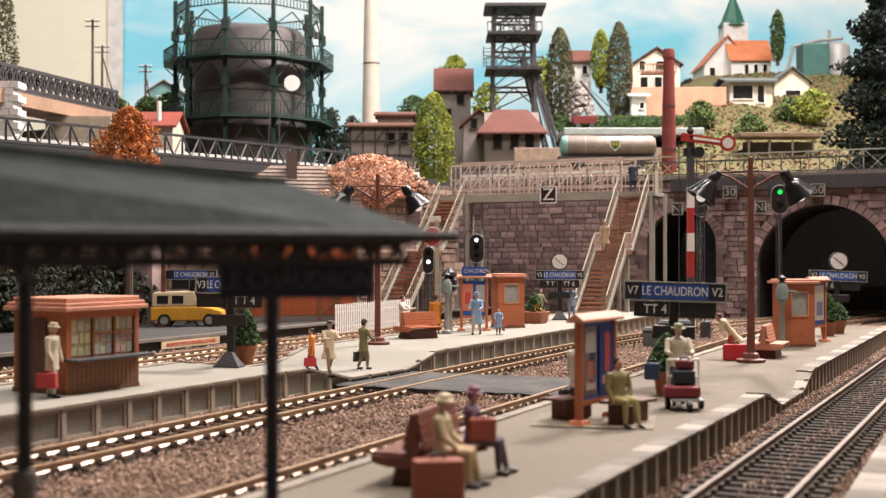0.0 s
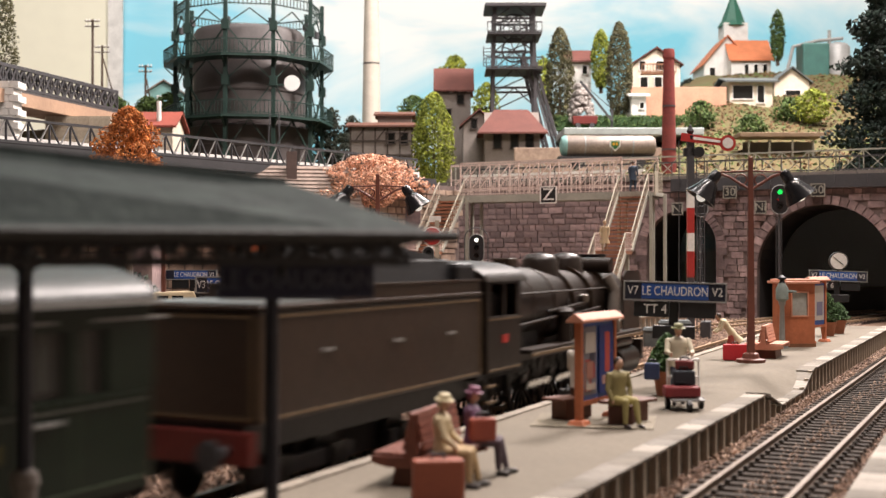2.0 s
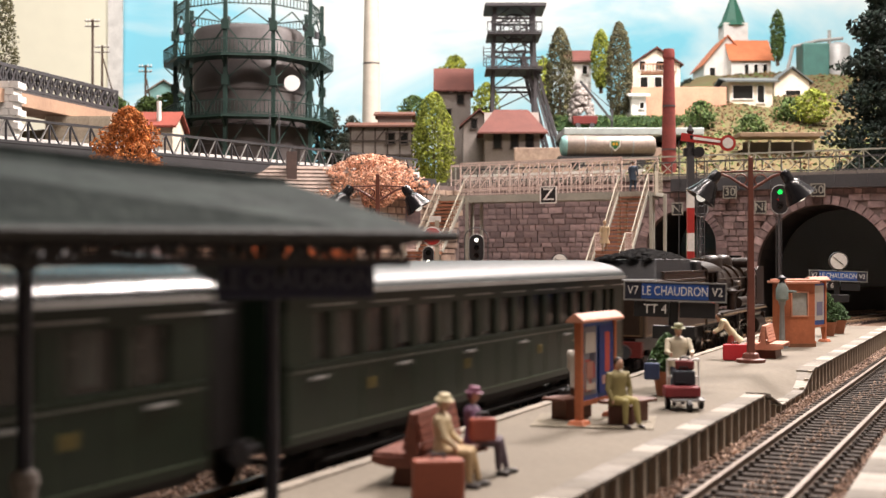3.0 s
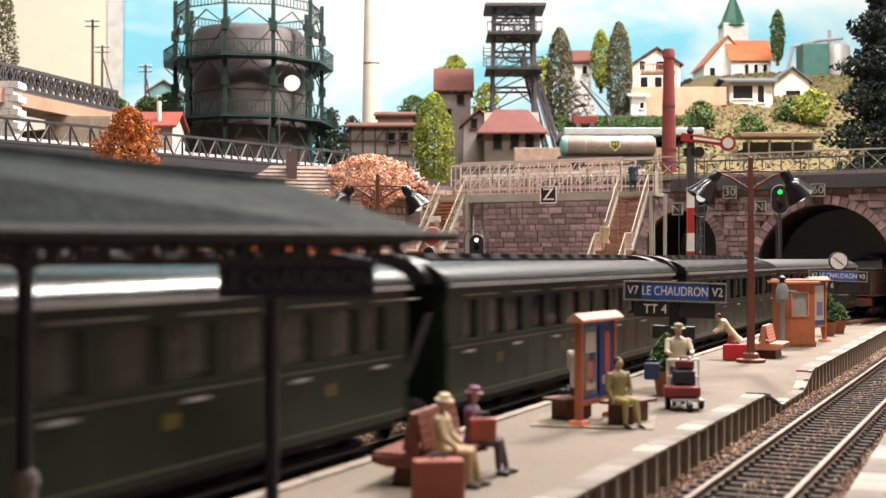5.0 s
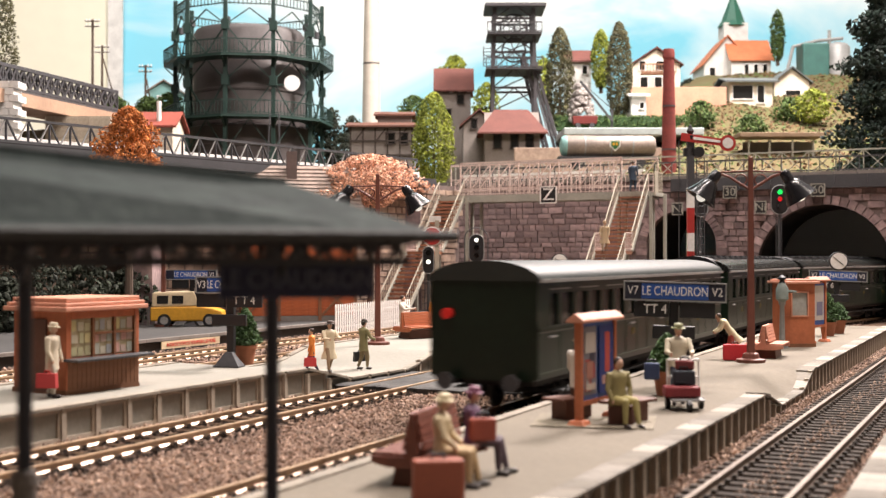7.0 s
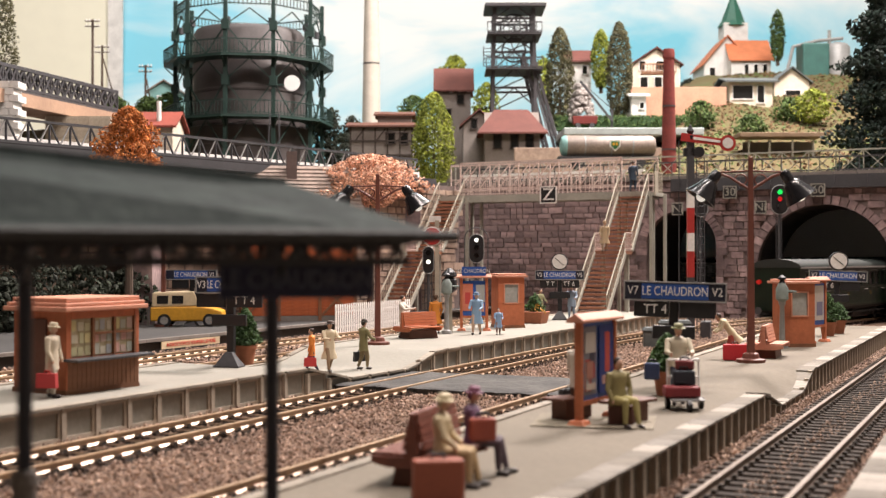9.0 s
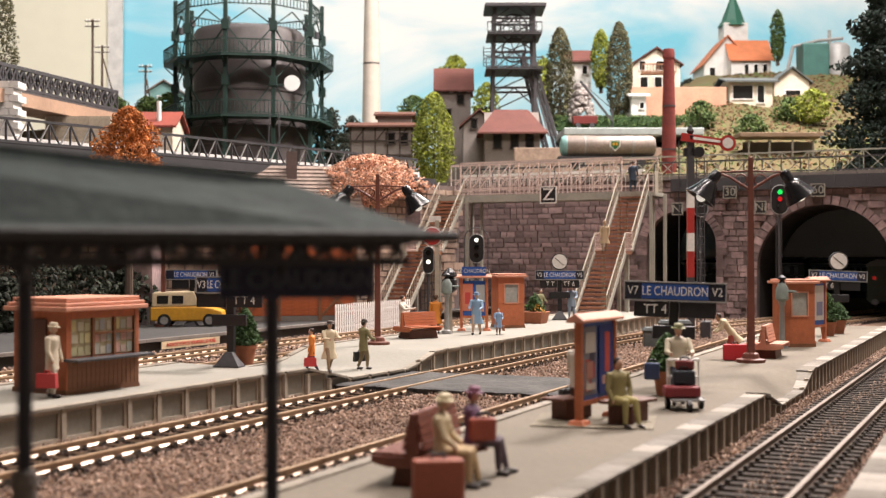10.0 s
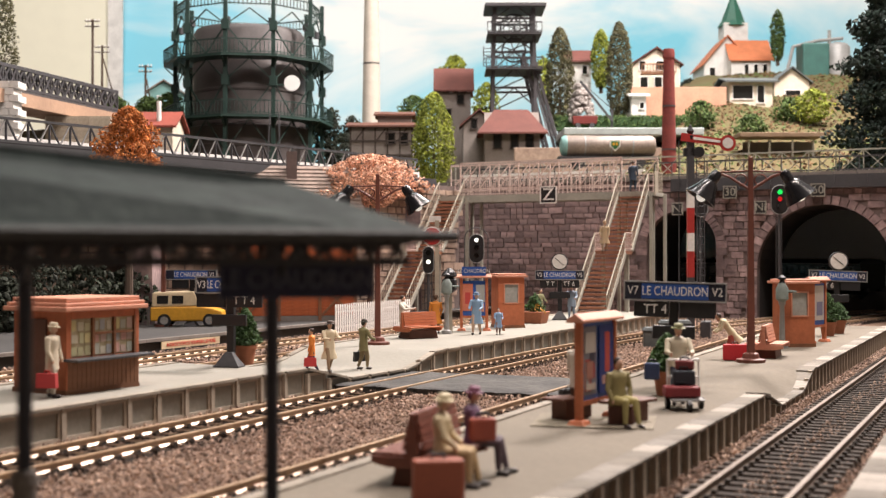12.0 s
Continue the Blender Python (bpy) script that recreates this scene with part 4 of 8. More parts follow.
def name_sign(m, label, width, left, right, name, track, clock=False, pole=2.3):
    """A station name board on an iron post with its number boards below."""
    s = thing("name_sign", m, label, "station sign", "station signs")
    g = Geo()
    g.box(0, 0, 0, 0.85, 0.6, 0.05)
    g.box(0, 0, 0.05, 0.8, 0.55, 0.42, taper=0.28)
    part("base", g, M["iron"], s)
    part("pole", Geo().box(0, 0.16, 0.4, 0.24, 0.2, pole), M["black"], s, bevel=0.02)
    h = 0.5
    z = pole
    part("frame", Geo().box(0, 0, z, width, 0.1, h), M["navy"], s, bevel=0.015)
    nw = width * 0.66
    part("name_plate", Geo().box(0, -0.055, z + 0.04, nw, 0.04, h - 0.08), M["blue"], s, "blue enamel plate")
    words("lettering", name, 0.36, M["white"], s, at(0, -0.085, z + h / 2), "white station name", nw / 2.55)
    for x, t in ((-width * 0.415, left), (width * 0.415, right)):
        part("track_plate", Geo().box(x, -0.055, z + 0.05, width * 0.14, 0.03, h - 0.1), M["navy"], s)
        if t:
            words("lettering", t, 0.34, M["white"], s, at(x, -0.08, z + h / 2), "white track number", 0.8)
    rim = Geo()
    for zz in (z - 0.02, z + h - 0.02):
        rim.box(0, -0.02, zz, width + 0.04, 0.14, 0.04)
    for x in (-width / 2, width / 2):
        rim.box(x, -0.02, z, 0.04, 0.14, h)
    part("rim", rim, M["grey_metal"], s)
    for x, t in ((-0.62, track[0]), (0.62, track[1])):
        part("number_board", Geo().box(x, 0, z - 0.46, 0.95, 0.08, 0.42), M["black"], s)
        if t:
            words("lettering", t, 0.36, M["white"], s, at(x + (0.1 if x < 0 else -0.1), -0.06, z - 0.25), "white train number", 0.9)
    part("cross_board", Geo().box(0, 0, z - 1.05, 1.15, 0.12, 0.36), M["black"], s, bevel=0.02)
    if clock:
        c = part("clock", Geo().rod((0, -0.1, z + 1.0), (0, 0.1, z + 1.0), 0.47, n=24), M["iron"], s, "round station clock")
        part("clock_face", Geo().rod((0, -0.125, z + 1.0), (0, -0.10, z + 1.0), 0.41, n=24), M["white"], c, "white clock face")
        pointer = Geo()
        pointer.bar((0, -0.14, z + 1.0), (0.24, -0.14, z + 0.80), 0.045, 0.02)
        pointer.bar((-0.05, -0.145, z + 1.04), (-0.28, -0.145, z + 1.22), 0.05, 0.02)
        part("pointer", pointer, M["black"], c)
        part("clock_post", Geo().rod((0, 0, z + 0.45), (0, 0, z + 0.6), 0.06), M["iron"], s)
    return s


name_sign(at(-8.12, 31.3, PLAT - 0.02, 20, 0, 1.6), "blue station name board with white lettering on black post", 2.75, "V7", "V2", "LE CHAUDRON", ("TT 4", ""))
name_sign(at(-22.2, 61.0, PLAT, 18, 0, 0), "station name board with round clock before the stone wall", 2.7, "V3", "V5", "LE CHAUDRON", ("T T", "TT 6"), clock=True, pole=2.25)
name_sign(at(-7.45, 61.0, PLAT, 18, 0, 2.0), "station name board with round clock at the tunnel end", 2.8, "V7", "V2", "LE CHAUDRON", ("TT 6", ""), clock=True, pole=2.3)
name_sign(at(-22.0, 30.0, PLAT, 14), "blue station name board beside the potted conifer", 2.2, "V3", "", "LE CHAUDRON", ("", "T T 4"), pole=2.35)
name_sign(at(-39.4, 50.3, 0.25, 16), "older dark station name board in the forecourt", 2.9, "", "V1", "LE CHAUDRON", ("", ""), pole=2.6)


def lamp_post(m, label):
    """A tall post with two hanging floodlights on scrolled brackets."""
    p = thing("platform_lamp", m, label, "lamp post", "platform lamps")
    part("base", Geo().lathe([(0.48, 0), (0.48, 0.1), (0.3, 0.14), (0.26, 0.28), (0.14, 0.34)], n=14), M["rust"], p)
    part("post", Geo().box(0, 0, 0.3, 0.24, 0.24, 6.5, taper=0.62), M["rust"], p, bevel=0.02)
    for s in (-1, 1):
        g = Geo()
        g.rod((0, 0, 5.7), (s * 0.7, 0, 6.15), 0.045)
        g.rod((s * 0.7, 0, 6.15), (s * 1.1, 0, 6.28), 0.045)
        g.rod((0, 0, 6.35), (s * 1.05, 0, 6.30), 0.03)
        pts = [(s * (0.32 + 0.20 * math.cos(a)), 0, 6.05 + 0.18 * math.sin(a)) for a in [k * 0.5 for k in range(11)]]
        for a, b in zip(pts, pts[1:]):
            g.rod(a, b, 0.03, n=5)
        part("bracket", g, M["rust"], p)
        tilt = Matrix.Translation((s * 1.12, 0, 6.22)) @ Matrix.Rotation(radians(-34 * s), 4, "Y") @ Matrix.Scale(1.22, 4)
        g = Geo()
        g.lathe([(0.10, 0.10), (0.15, 0.02), (0.16, -0.22), (0.24, -0.30), (0.28, -0.42), (0.46, -0.78), (0.43, -0.78), (0.2, -0.36)], n=16, m=tilt)
        lampshade = part("shade", g, M["black_gloss"], p, "glossy black bell shade", smooth=True)
        g = Geo()
        g.ball(0, 0, 0, 0.14, n=10, k=8)
        g.v = [tuple(tilt @ Vector((a, b, c - 0.72))) for a, b, c in g.v]
        part("bulb", g, M["bulb"], lampshade, "clear glass bulb")
    return p


lamp_post(at(-7.45, 38.9, PLAT, TURN - 4), "rust-brown platform lamp post with two black floodlights")
lamp_post(at(-40.8, 49.7, 0.3, TURN), "rust-brown lamp post in the station forecourt")
lamp_post(at(-22.4, 40.4, PLAT, TURN), "rust-brown lamp post with two black floodlights near the footbridge")


def leaves(count, shape, size, rng, flat=0.6):
    """Small crossed leaf clumps inside a shape, which gives a point from three numbers."""
    g = Geo()
    for _ in range(count):
        c = Vector(shape(rng))
        a, b = Vector([rng.uniform(-1, 1) for _ in range(3)]).normalized(), Vector([rng.uniform(-1, 1) for _ in range(3)])
        b = (b - a * b.dot(a)).normalized()
        k = size * rng.uniform(0.5, 1.3)
        n = a.cross(b) * k * 0.35
        g.add([c - a * k, c - b * k * flat, c + a * k, c + b * k * flat, c + n, c - n], [(0, 1, 4), (1, 2, 4), (2, 3, 4), (3, 0, 4), (1, 0, 5), (2, 1, 5), (3, 2, 5), (0, 3, 5)])
    return g


def crown(profile, height, rough, seed, fill=0.65):
    """A point in a lumpy crown: profile gives the radius at a height from 0 to 1."""
    def shape(rng):
        while True:
            h, a = rng.random(), rng.uniform(0, 2 * math.pi)
            r = profile(h)
            lump = 1 + rough * noise.noise((math.cos(a) * 2.2, math.sin(a) * 2.2, h * 5 + seed))
            k = (fill + (1 - fill) * rng.random()) if rng.random() < 0.8 else rng.random()
            if rng.random() < 0.25 + r:
                return (r * lump * k * math.cos(a), r * lump * k * math.sin(a), h * height)
    return shape


def planter(m, label, kind, tall):
    p = thing("planter", m, label, "planter", "platform planters")
    rng = random.Random(int(tall * 100))
    if kind == "pot":
        part("pot", Geo().lathe([(0.26, 0), (0.34, 0.5), (0.38, 0.5), (0.38, 0.62), (0.32, 0.62), (0.3, 0.5)], n=14), M["terracotta"], p, "terracotta pot", smooth=True)
        top = 0.6
        g = leaves(1300, crown(lambda h: 0.60 * (1 - h) ** 0.7 * min(1, h * 6 + 0.35), tall, 0.35, 3, 0.5), 0.075, rng)
    else:
        part("pot", Geo().box(0, 0, 0, 1.0, 1.0, 0.62, taper=1.25), M["terracotta"], p, "square terracotta tub", bevel=0.03)
        top = 0.55
        g = leaves(500, crown(lambda h: 0.55 * (1 - h * h), tall, 0.6, 5, 0.2), 0.10, rng)
        part("flowers", leaves(60, crown(lambda h: 0.5 * (1 - h), tall * 0.6, 0.6, 8, 0.6), 0.08, rng), M["yellow"], p, "yellow flowers", m=at(0.2, -0.1, top))
    part("foliage", g, M["potgreen"], p, m=at(0, 0, top))
    part("stem", Geo().rod((0, 0, top - 0.1), (0, 0, top + tall * 0.6), 0.04), M["bark"], p)
    return p


planter(at(-22.1, 31.0, PLAT), "small clipped conifer in a terracotta pot", "pot", 1.25)
planter(at(-22.2, 57.2, PLAT), "square tub with flowering shrub", "tub", 1.0)
planter(at(-6.9, 53.6, PLAT), "leafy shrub in a small tub by the booth", "pot", 1.3)
planter(at(-6.7, 55.5, PLAT), "tub with yellow flowers near the tunnel", "pot", 0.8)
planter(at(-7.55, 28.6, PLAT), "green shrub in a pot behind the porter", "pot", 0.95)


def trolley():
    t = thing("luggage_trolley", at(-6.5, 26.2, PLAT, 24), "white wire luggage trolley loaded with red cases", "luggage trolley")
    g = Geo()
    for x in (-0.36, 0.36):
        g.rod((x, 0.25, 0.2), (x, 0.3, 1.12), 0.025)
    for z in (0.7, 1.1):
        g.rod((-0.36, 0.28, z), (0.36, 0.28, z), 0.03)
    for i in range(5):
        g.rod((-0.3 + 0.15 * i, 0.27, 0.3), (-0.3 + 0.15 * i, 0.27, 0.7), 0.015)
    part("frame", g, M["white"], t)
    part("deck", Geo().box(0, -0.1, 0.22, 0.74, 0.8, 0.05), M["grey_metal"], t, bevel=0.02)
    for x, y in ((-0.38, 0.1), (0.38, 0.1), (0, -0.55)):
        part("wheel", Geo().rod((x - 0.05, y, 0.13), (x + 0.05, y, 0.13), 0.13, n=12), M["black"], t)
    suitcase(at(-6.55, 26.05, PLAT + 0.3, 24), "dark red suitcase lying on the trolley", (0.20, 0.02, 0.025), 0.8, 0.24, 0.5)
    suitcase(at(-6.55, 26.35, PLAT + 0.88, 24), "red-brown bag on top of the trolley", (0.16, 0.025, 0.025), 0.42, 0.22, 0.2)
    suitcase(at(-6.55, 26.25, PLAT + 0.54, 24), "black bag on the trolley", (0.02, 0.025, 0.035), 0.5, 0.34, 0.3)


trolley()


def water_post(m, label):
    w = thing("water_post", m, label, "lamp post")
    part("column", Geo().lathe([(0.24, 0), (0.22, 0.14), (0.12, 0.2), (0.09, 1.6), (0.14, 1.7), (0.14, 1.78)], n=12), M["grey_metal"], w, smooth=True)
    part("lantern", Geo().lathe([(0.14, 1.78), (0.25, 1.88), (0.24, 2.3), (0.15, 2.44), (0.12, 2.5)], n=12), M["teal_grey"], w, "grey-green drum", smooth=True)
    part("cap", Geo().lathe([(0.12, 2.5), (0.08, 2.6), (0.16, 2.64), (0.16, 2.7), (0.03, 2.8)], n=12), M["black"], w)
    part("arm", Geo().rod((0, 0, 2.2), (0.55, 0, 2.15), 0.05), M["teal_grey"], w)


water_post(at(-7.55, 45.6, PLAT, TURN), "grey-green water post beside the booth")
water_post(at(-22.7, 47.4, PLAT, TURN), "white-footed lantern post by the notice board")

# the level crossing between the platforms
cross = thing("crossing", at(0, 0, 0), "dark crumbling tar crossing between the platforms", "level crossing", kind="structure")
for x0, x1 in ((-19.2, -18.35), (-18.15, -16.85), (-16.65, -12.35), (-12.15, -10.85), (-10.65, -9.8)):
    g = Geo()
    nx, ny = max(2, int((x1 - x0) / 0.18)), 26
    w = nx + 1
    for j in range(ny + 1):
        for i in range(w):
            x, k = x0 + (x1 - x0) * i / nx, j / ny
            y = 31.7 + 4.9 * k + (x + 19) * 0.08
            if j in (0, ny):
                y += 0.22 * noise.noise((x * 2.1, k * 9, 4)) + 0.1 * noise.noise((x * 7, k, 2))
            g.v.append((x, y, -0.03 + 0.03 * noise.noise((x * 1.5, y * 1.5, 7)) - (0.03 if j in (0, ny) else 0.0)))
    g.f = [(j * w + i, j * w + i + 1, (j + 1) * w + i + 1, (j + 1) * w + i) for j in range(ny) for i in range(nx)]
    rim = [i for i in range(w)] + [j * w + nx for j in range(1, ny + 1)] + [ny * w + i for i in range(nx - 1, -1, -1)] + [j * w for j in range(ny - 1, 0, -1)]
    n = len(g.v)
    g.v += [(g.v[i][0], g.v[i][1] + 0.05, -0.34) for i in rim]
    g.f += [(rim[i], n + i, n + (i + 1) % len(rim), rim[(i + 1) % len(rim)]) for i in range(len(rim))]
    part("tar_slab", g, M["crossing_tar"], cross)


def relay_box(m):
    r = thing("relay_box", m, "grey track-side equipment box with sloped lid", "equipment box", "equipment boxes")
    part("body", Geo().box(0, 0, -0.25, 1.5, 0.9, 0.8), M["slate"], r, bevel=0.03)
    part("lid", Geo().box(0, 0, 0.55, 1.6, 1.0, 0.16, taper=0.85), M["slate"], r, bevel=0.02)


relay_box(at(-14.4, 56.0, 0.25, 20))
relay_box(at(-14.4, 53.2, 0.05, 20))
g = Geo().box(0, 0, -0.3, 0.5, 1.6, 1.0)
whole("track_buffer_box", g, M["iron"], at(-13.9, 60.5, 0, 10), "low dark iron box between the tracks", "equipment box", bevel=0.04)
for key, c, dk in (("leaf_autumn", (0.58, 0.20, 0.04), (0.28, 0.10, 0.03)), ("leaf_blossom", (0.80, 0.52, 0.38), (0.45, 0.22, 0.13)), ("leaf_lime", (0.30, 0.33, 0.035), (0.10, 0.14, 0.02)), ("leaf_cypress", (0.12, 0.11, 0.05), (0.06, 0.06, 0.028)), ("leaf_fir", (0.016, 0.036, 0.024), (0.006, 0.012, 0.01)), ("leaf_green", (0.09, 0.14, 0.03), (0.03, 0.06, 0.015)), ("leaf_brown", (0.14, 0.078, 0.03), (0.07, 0.04, 0.02)), ("leaf_dark", (0.03, 0.04, 0.022), (0.012, 0.015, 0.01))):
    M[key] = mat(key, c, 0.85, vary=0.35, dark=dk, island=0.5, bump=0)

# ---- ballast, third platform, forecourt ----
ballast("reddish-brown track ballast between the platforms", -2.0, 9.6, 10, 82, 62000, centre(-17.6), 0.052)
ballast("grey-brown ballast beside the near track", -1.9, -0.95, 8, 70, 9000, right_line, 0.05)
ballast("grey-brown ballast before the third platform", 0.98, 2.1, 8, 70, 9000, right_line, 0.05)
ballast("dark fine ballast between the near rails", -0.9, 0.9, 8, 70, 7000, lambda s: (right_line(s)[0], s, 0.0), 0.035)
ballast("dark ballast of the yard tracks", -9.8, 0.0, 22, 80, 15000, centre(-24.5), 0.075)
platform("platform_near", -1.9, 4.0, -10, 58, lambda x, y: PLAT, "pale edge of a third station platform", ((-1.9, -1, 0.74, 1),))

fore = thing("pavement_forecourt", at(0, 0, 0), "grey tarred station forecourt with a kerb wall", "pavement", kind="structure")
part("surface", Geo().box(-56, 42, -0.3, 43, 78, 0.6), M["asphalt"], fore)
kerb = None
for i in range(34):
    pm = at(-34.45, 5 + 2.3 * i, 0.22)
    kerb = again("kerb_stone", kerb, fore, pm) if kerb else part("kerb_stone", Geo().box(0, 0, 0, 0.3, 2.27, 0.14), M["coping"], fore, m=pm)
strip = thing("warning_board", at(-34.22, 43.7, -0.08, 90), "long cream warning board with red lettering on the kerb wall", "warning sign")
part("board", Geo().box(0, 0, -0.06, 4.3, 0.05, 0.34), M["cream_board"], strip)
words("lettering", "INTERDICTION DE TRAVERSER LES VOIES", 0.24, M["red"], strip, at(0, -0.04, 0.11), "red warning words", 0.82)


def picket_fence(m, label, length, height, material, step=0.26):
    f = thing("picket_fence", m, label, "fence", "fences")
    n = int(length / step)
    for z in (0.25, 0.72):
        part("rail", Geo().box(length / 2, 0.03, height * z, length, 0.05, 0.09), M[material], f)
    p = None
    for i in range(n + 1):
        pm = at(i * step, -0.02, 0.0)
        if p is None:
            g = Geo().slab([(-0.07, 0), (-0.07, height - 0.1), (0, height), (0.07, height - 0.1), (0.07, 0)], 0.04)
            p = part("picket", g, M[material], f, m=pm)
        else:
            again("picket", p, f, pm)
    return f


picket_fence(at(-32.9, 54.6, -0.28, 92), "white picket fence beside the yard track", 9.6, 1.75, "white")
picket_fence(at(-42.9, 49.6, 0.3, TURN), "weathered grey picket fence in the forecourt", 2.2, 0.95, "coping", 0.3)


def van():
    v = thing("van", view(-13.85, 63, 0.3, 4), "old yellow and cream delivery van in the forecourt", "van")
    L, W = 3.9, 1.7
    g = Geo().slab([(-L / 2, 0.3), (-L / 2, 1.05), (0.6, 1.1), (1.3, 1.0), (L / 2 - 0.1, 0.85), (L / 2, 0.3)], W, Matrix.Translation((0, -W / 2, 0)))
    part("body", g, M["yellow"], v, bevel=0.08)
    g = Geo().slab([(-L / 2 + 0.05, 1.05), (-L / 2 + 0.1, 1.85), (0.35, 1.9), (0.75, 1.1)], W - 0.12, Matrix.Translation((0, -W / 2 + 0.06, 0)))
    part("cabin", g, M["cream_board"], v, "cream upper body", bevel=0.08)
    for x in (-1.3, -0.5):
        part("window", Geo().box(x, -W / 2 + 0.05, 1.25, 0.6, 0.03, 0.42), M["window_dark"], v)
    for x in (-1.2, 1.2):
        for y in (-W / 2 - 0.02, W / 2 - 0.1):
            w = part("wheel", Geo().rod((x, y, 0.34), (x, y + 0.14, 0.34), 0.36, n=16), M["black"], v)
            part("hubcap", Geo().rod((x, y - 0.02, 0.34), (x, y, 0.34), 0.22, n=14), M["chrome"], w, "bright hubcap")
    part("bumper", Geo().box(L / 2 + 0.05, 0, 0.35, 0.1, W, 0.12), M["chrome"], v)


van()


def goods_shed():
    s = thing("goods_shed", view(-8.46, 68, 0.3, 12), "orange planked timber goods shed with grey-brown roof", "goods shed")
    w, d, h, r = 6.6, 5.5, 6.2, 9.35
    g = Geo().slab([(-w / 2, 0), (-w / 2, h), (w / 2, h), (w / 2, 0)], d)
    part("wall", g, M["orange_shed"], s)
    plank = None
    for i in range(27):
        pm = at(0, -0.03, 0.35 + 0.215 * i)
        plank = again("plank", plank, s, pm) if plank else part("plank", Geo().box(0, 0, 0, w, 0.06, 0.2), M["orange_shed"], s, m=pm)
    g = Geo()
    for x in (-w / 2, -1.2, 1.2, w / 2):
        g.box(x, -0.07, 0, 0.2, 0.14, h)
    for x in (-2.2, 2.2):
        g.bar((x - 0.9, -0.07, 0.3), (x + 0.9, -0.07, 2.2), 0.1, 0.15)
        g.bar((x + 0.9, -0.075, 0.3), (x - 0.9, -0.075, 2.2), 0.1, 0.15)
    part("brace", g, M["wood"], s, "brown timber bracing")
    g = Geo()
    g.add([(-w / 2 - 0.6, -0.8, h - 0.3), (w / 2 + 0.6, -0.8, h - 0.3), (w / 2 + 0.2, d / 2, r), (-w / 2 - 0.2, d / 2, r), (-w / 2 - 0.6, d + 0.8, h - 0.3), (w / 2 + 0.6, d + 0.8, h - 0.3)],
          [(0, 1, 2, 3), (3, 2, 5, 4), (1, 5, 2), (0, 3, 4), (0, 4, 5, 1)])
    part("roof", g, M["roof_grey"], s, "worn grey-brown tiled roof")
    row = Geo()
    for i in range(14):
        k = i / 14
        row.box(0, -0.8 + (d / 2 + 0.8) * k, h - 0.27 + (r - h + 0.3) * k, w + 1.15 - 0.8 * k, 0.06, 0.025)
    part("tiling", row, M["roof_grey"], s, kind="stuff")
    part("chimney", Geo().box(-0.3, d / 2 - 0.6, r - 0.9, 0.6, 0.6, 1.7), M["brick_dark"], s, "dark brick chimney")
    part("plinth", Geo().box(0, d / 2, -0.2, w + 0.2, d + 0.2, 0.5), M["coping"], s)


goods_shed()

# ---- the footbridge ----


UPRIGHTS = {}


def single_bars(p, q, up, n, parent, material, cross, wire, post):
    """A railing whose every bar is a part of its own."""
    part("top_rail", Geo().bar(p + up, q + up, wire * 1.6, wire * 1.6), M[material], parent)
    part("bottom_rail", Geo().bar(p + up * 0.12, q + up * 0.12, wire * 1.2, wire * 1.2), M[material], parent)
    key = (round(up.z, 2), wire, material)
    for i in range(n + 1):
        a = p.lerp(q, i / n)
        if key in UPRIGHTS:
            again(post, UPRIGHTS[key], parent, at(*a))
        else:
            UPRIGHTS[key] = part(post, Geo().box(0, 0, 0, wire, wire, up.z), M[material], parent, m=at(*a))
        if cross and i < n:
            b = p.lerp(q, (i + 1) / n)
            part("diagonal_bar", Geo().bar(a + up * 0.12, b + up, wire, wire), M[material], parent)
            if cross == 2:
                part("diagonal_bar", Geo().bar(a + up, b + up * 0.12, wire, wire * 0.9), M[material], parent)


def railing(name, p, q, h, step, parent, material, cross=False, wire=0.035, label="", post="baluster"):
    """Two rails with crossed bars as one part, and each upright as a part of its own."""
    p, q = Vector(p), Vector(q)
    n = max(1, int((q - p).length / step))
    g = Geo()
    up = Vector((0, 0, h))
    if name in ("section", "railing"):
        return single_bars(p, q, up, n, parent, material, cross, wire, post)
    g.bar(p + up, q + up, wire * 1.6, wire * 1.6)
    g.bar(p + up * 0.12, q + up * 0.12, wire * 1.2, wire * 1.2)
    key = (round(h, 2), wire, material)
    for i in range(n + 1):
        a = p.lerp(q, i / n)
        if key in UPRIGHTS:
            again(post, UPRIGHTS[key], parent, at(*a))
        else:
            UPRIGHTS[key] = part(post, Geo().box(0, 0, 0, wire, wire, h), M[material], parent, m=at(*a))
        if cross and i < n:
            b = p.lerp(q, (i + 1) / n)
            g.bar(a + up * 0.12, b + up, wire, wire)
            if cross == 2:
                g.bar(a + up, b + up * 0.12, wire, wire)
    return part(name, g, M[material], parent, label)


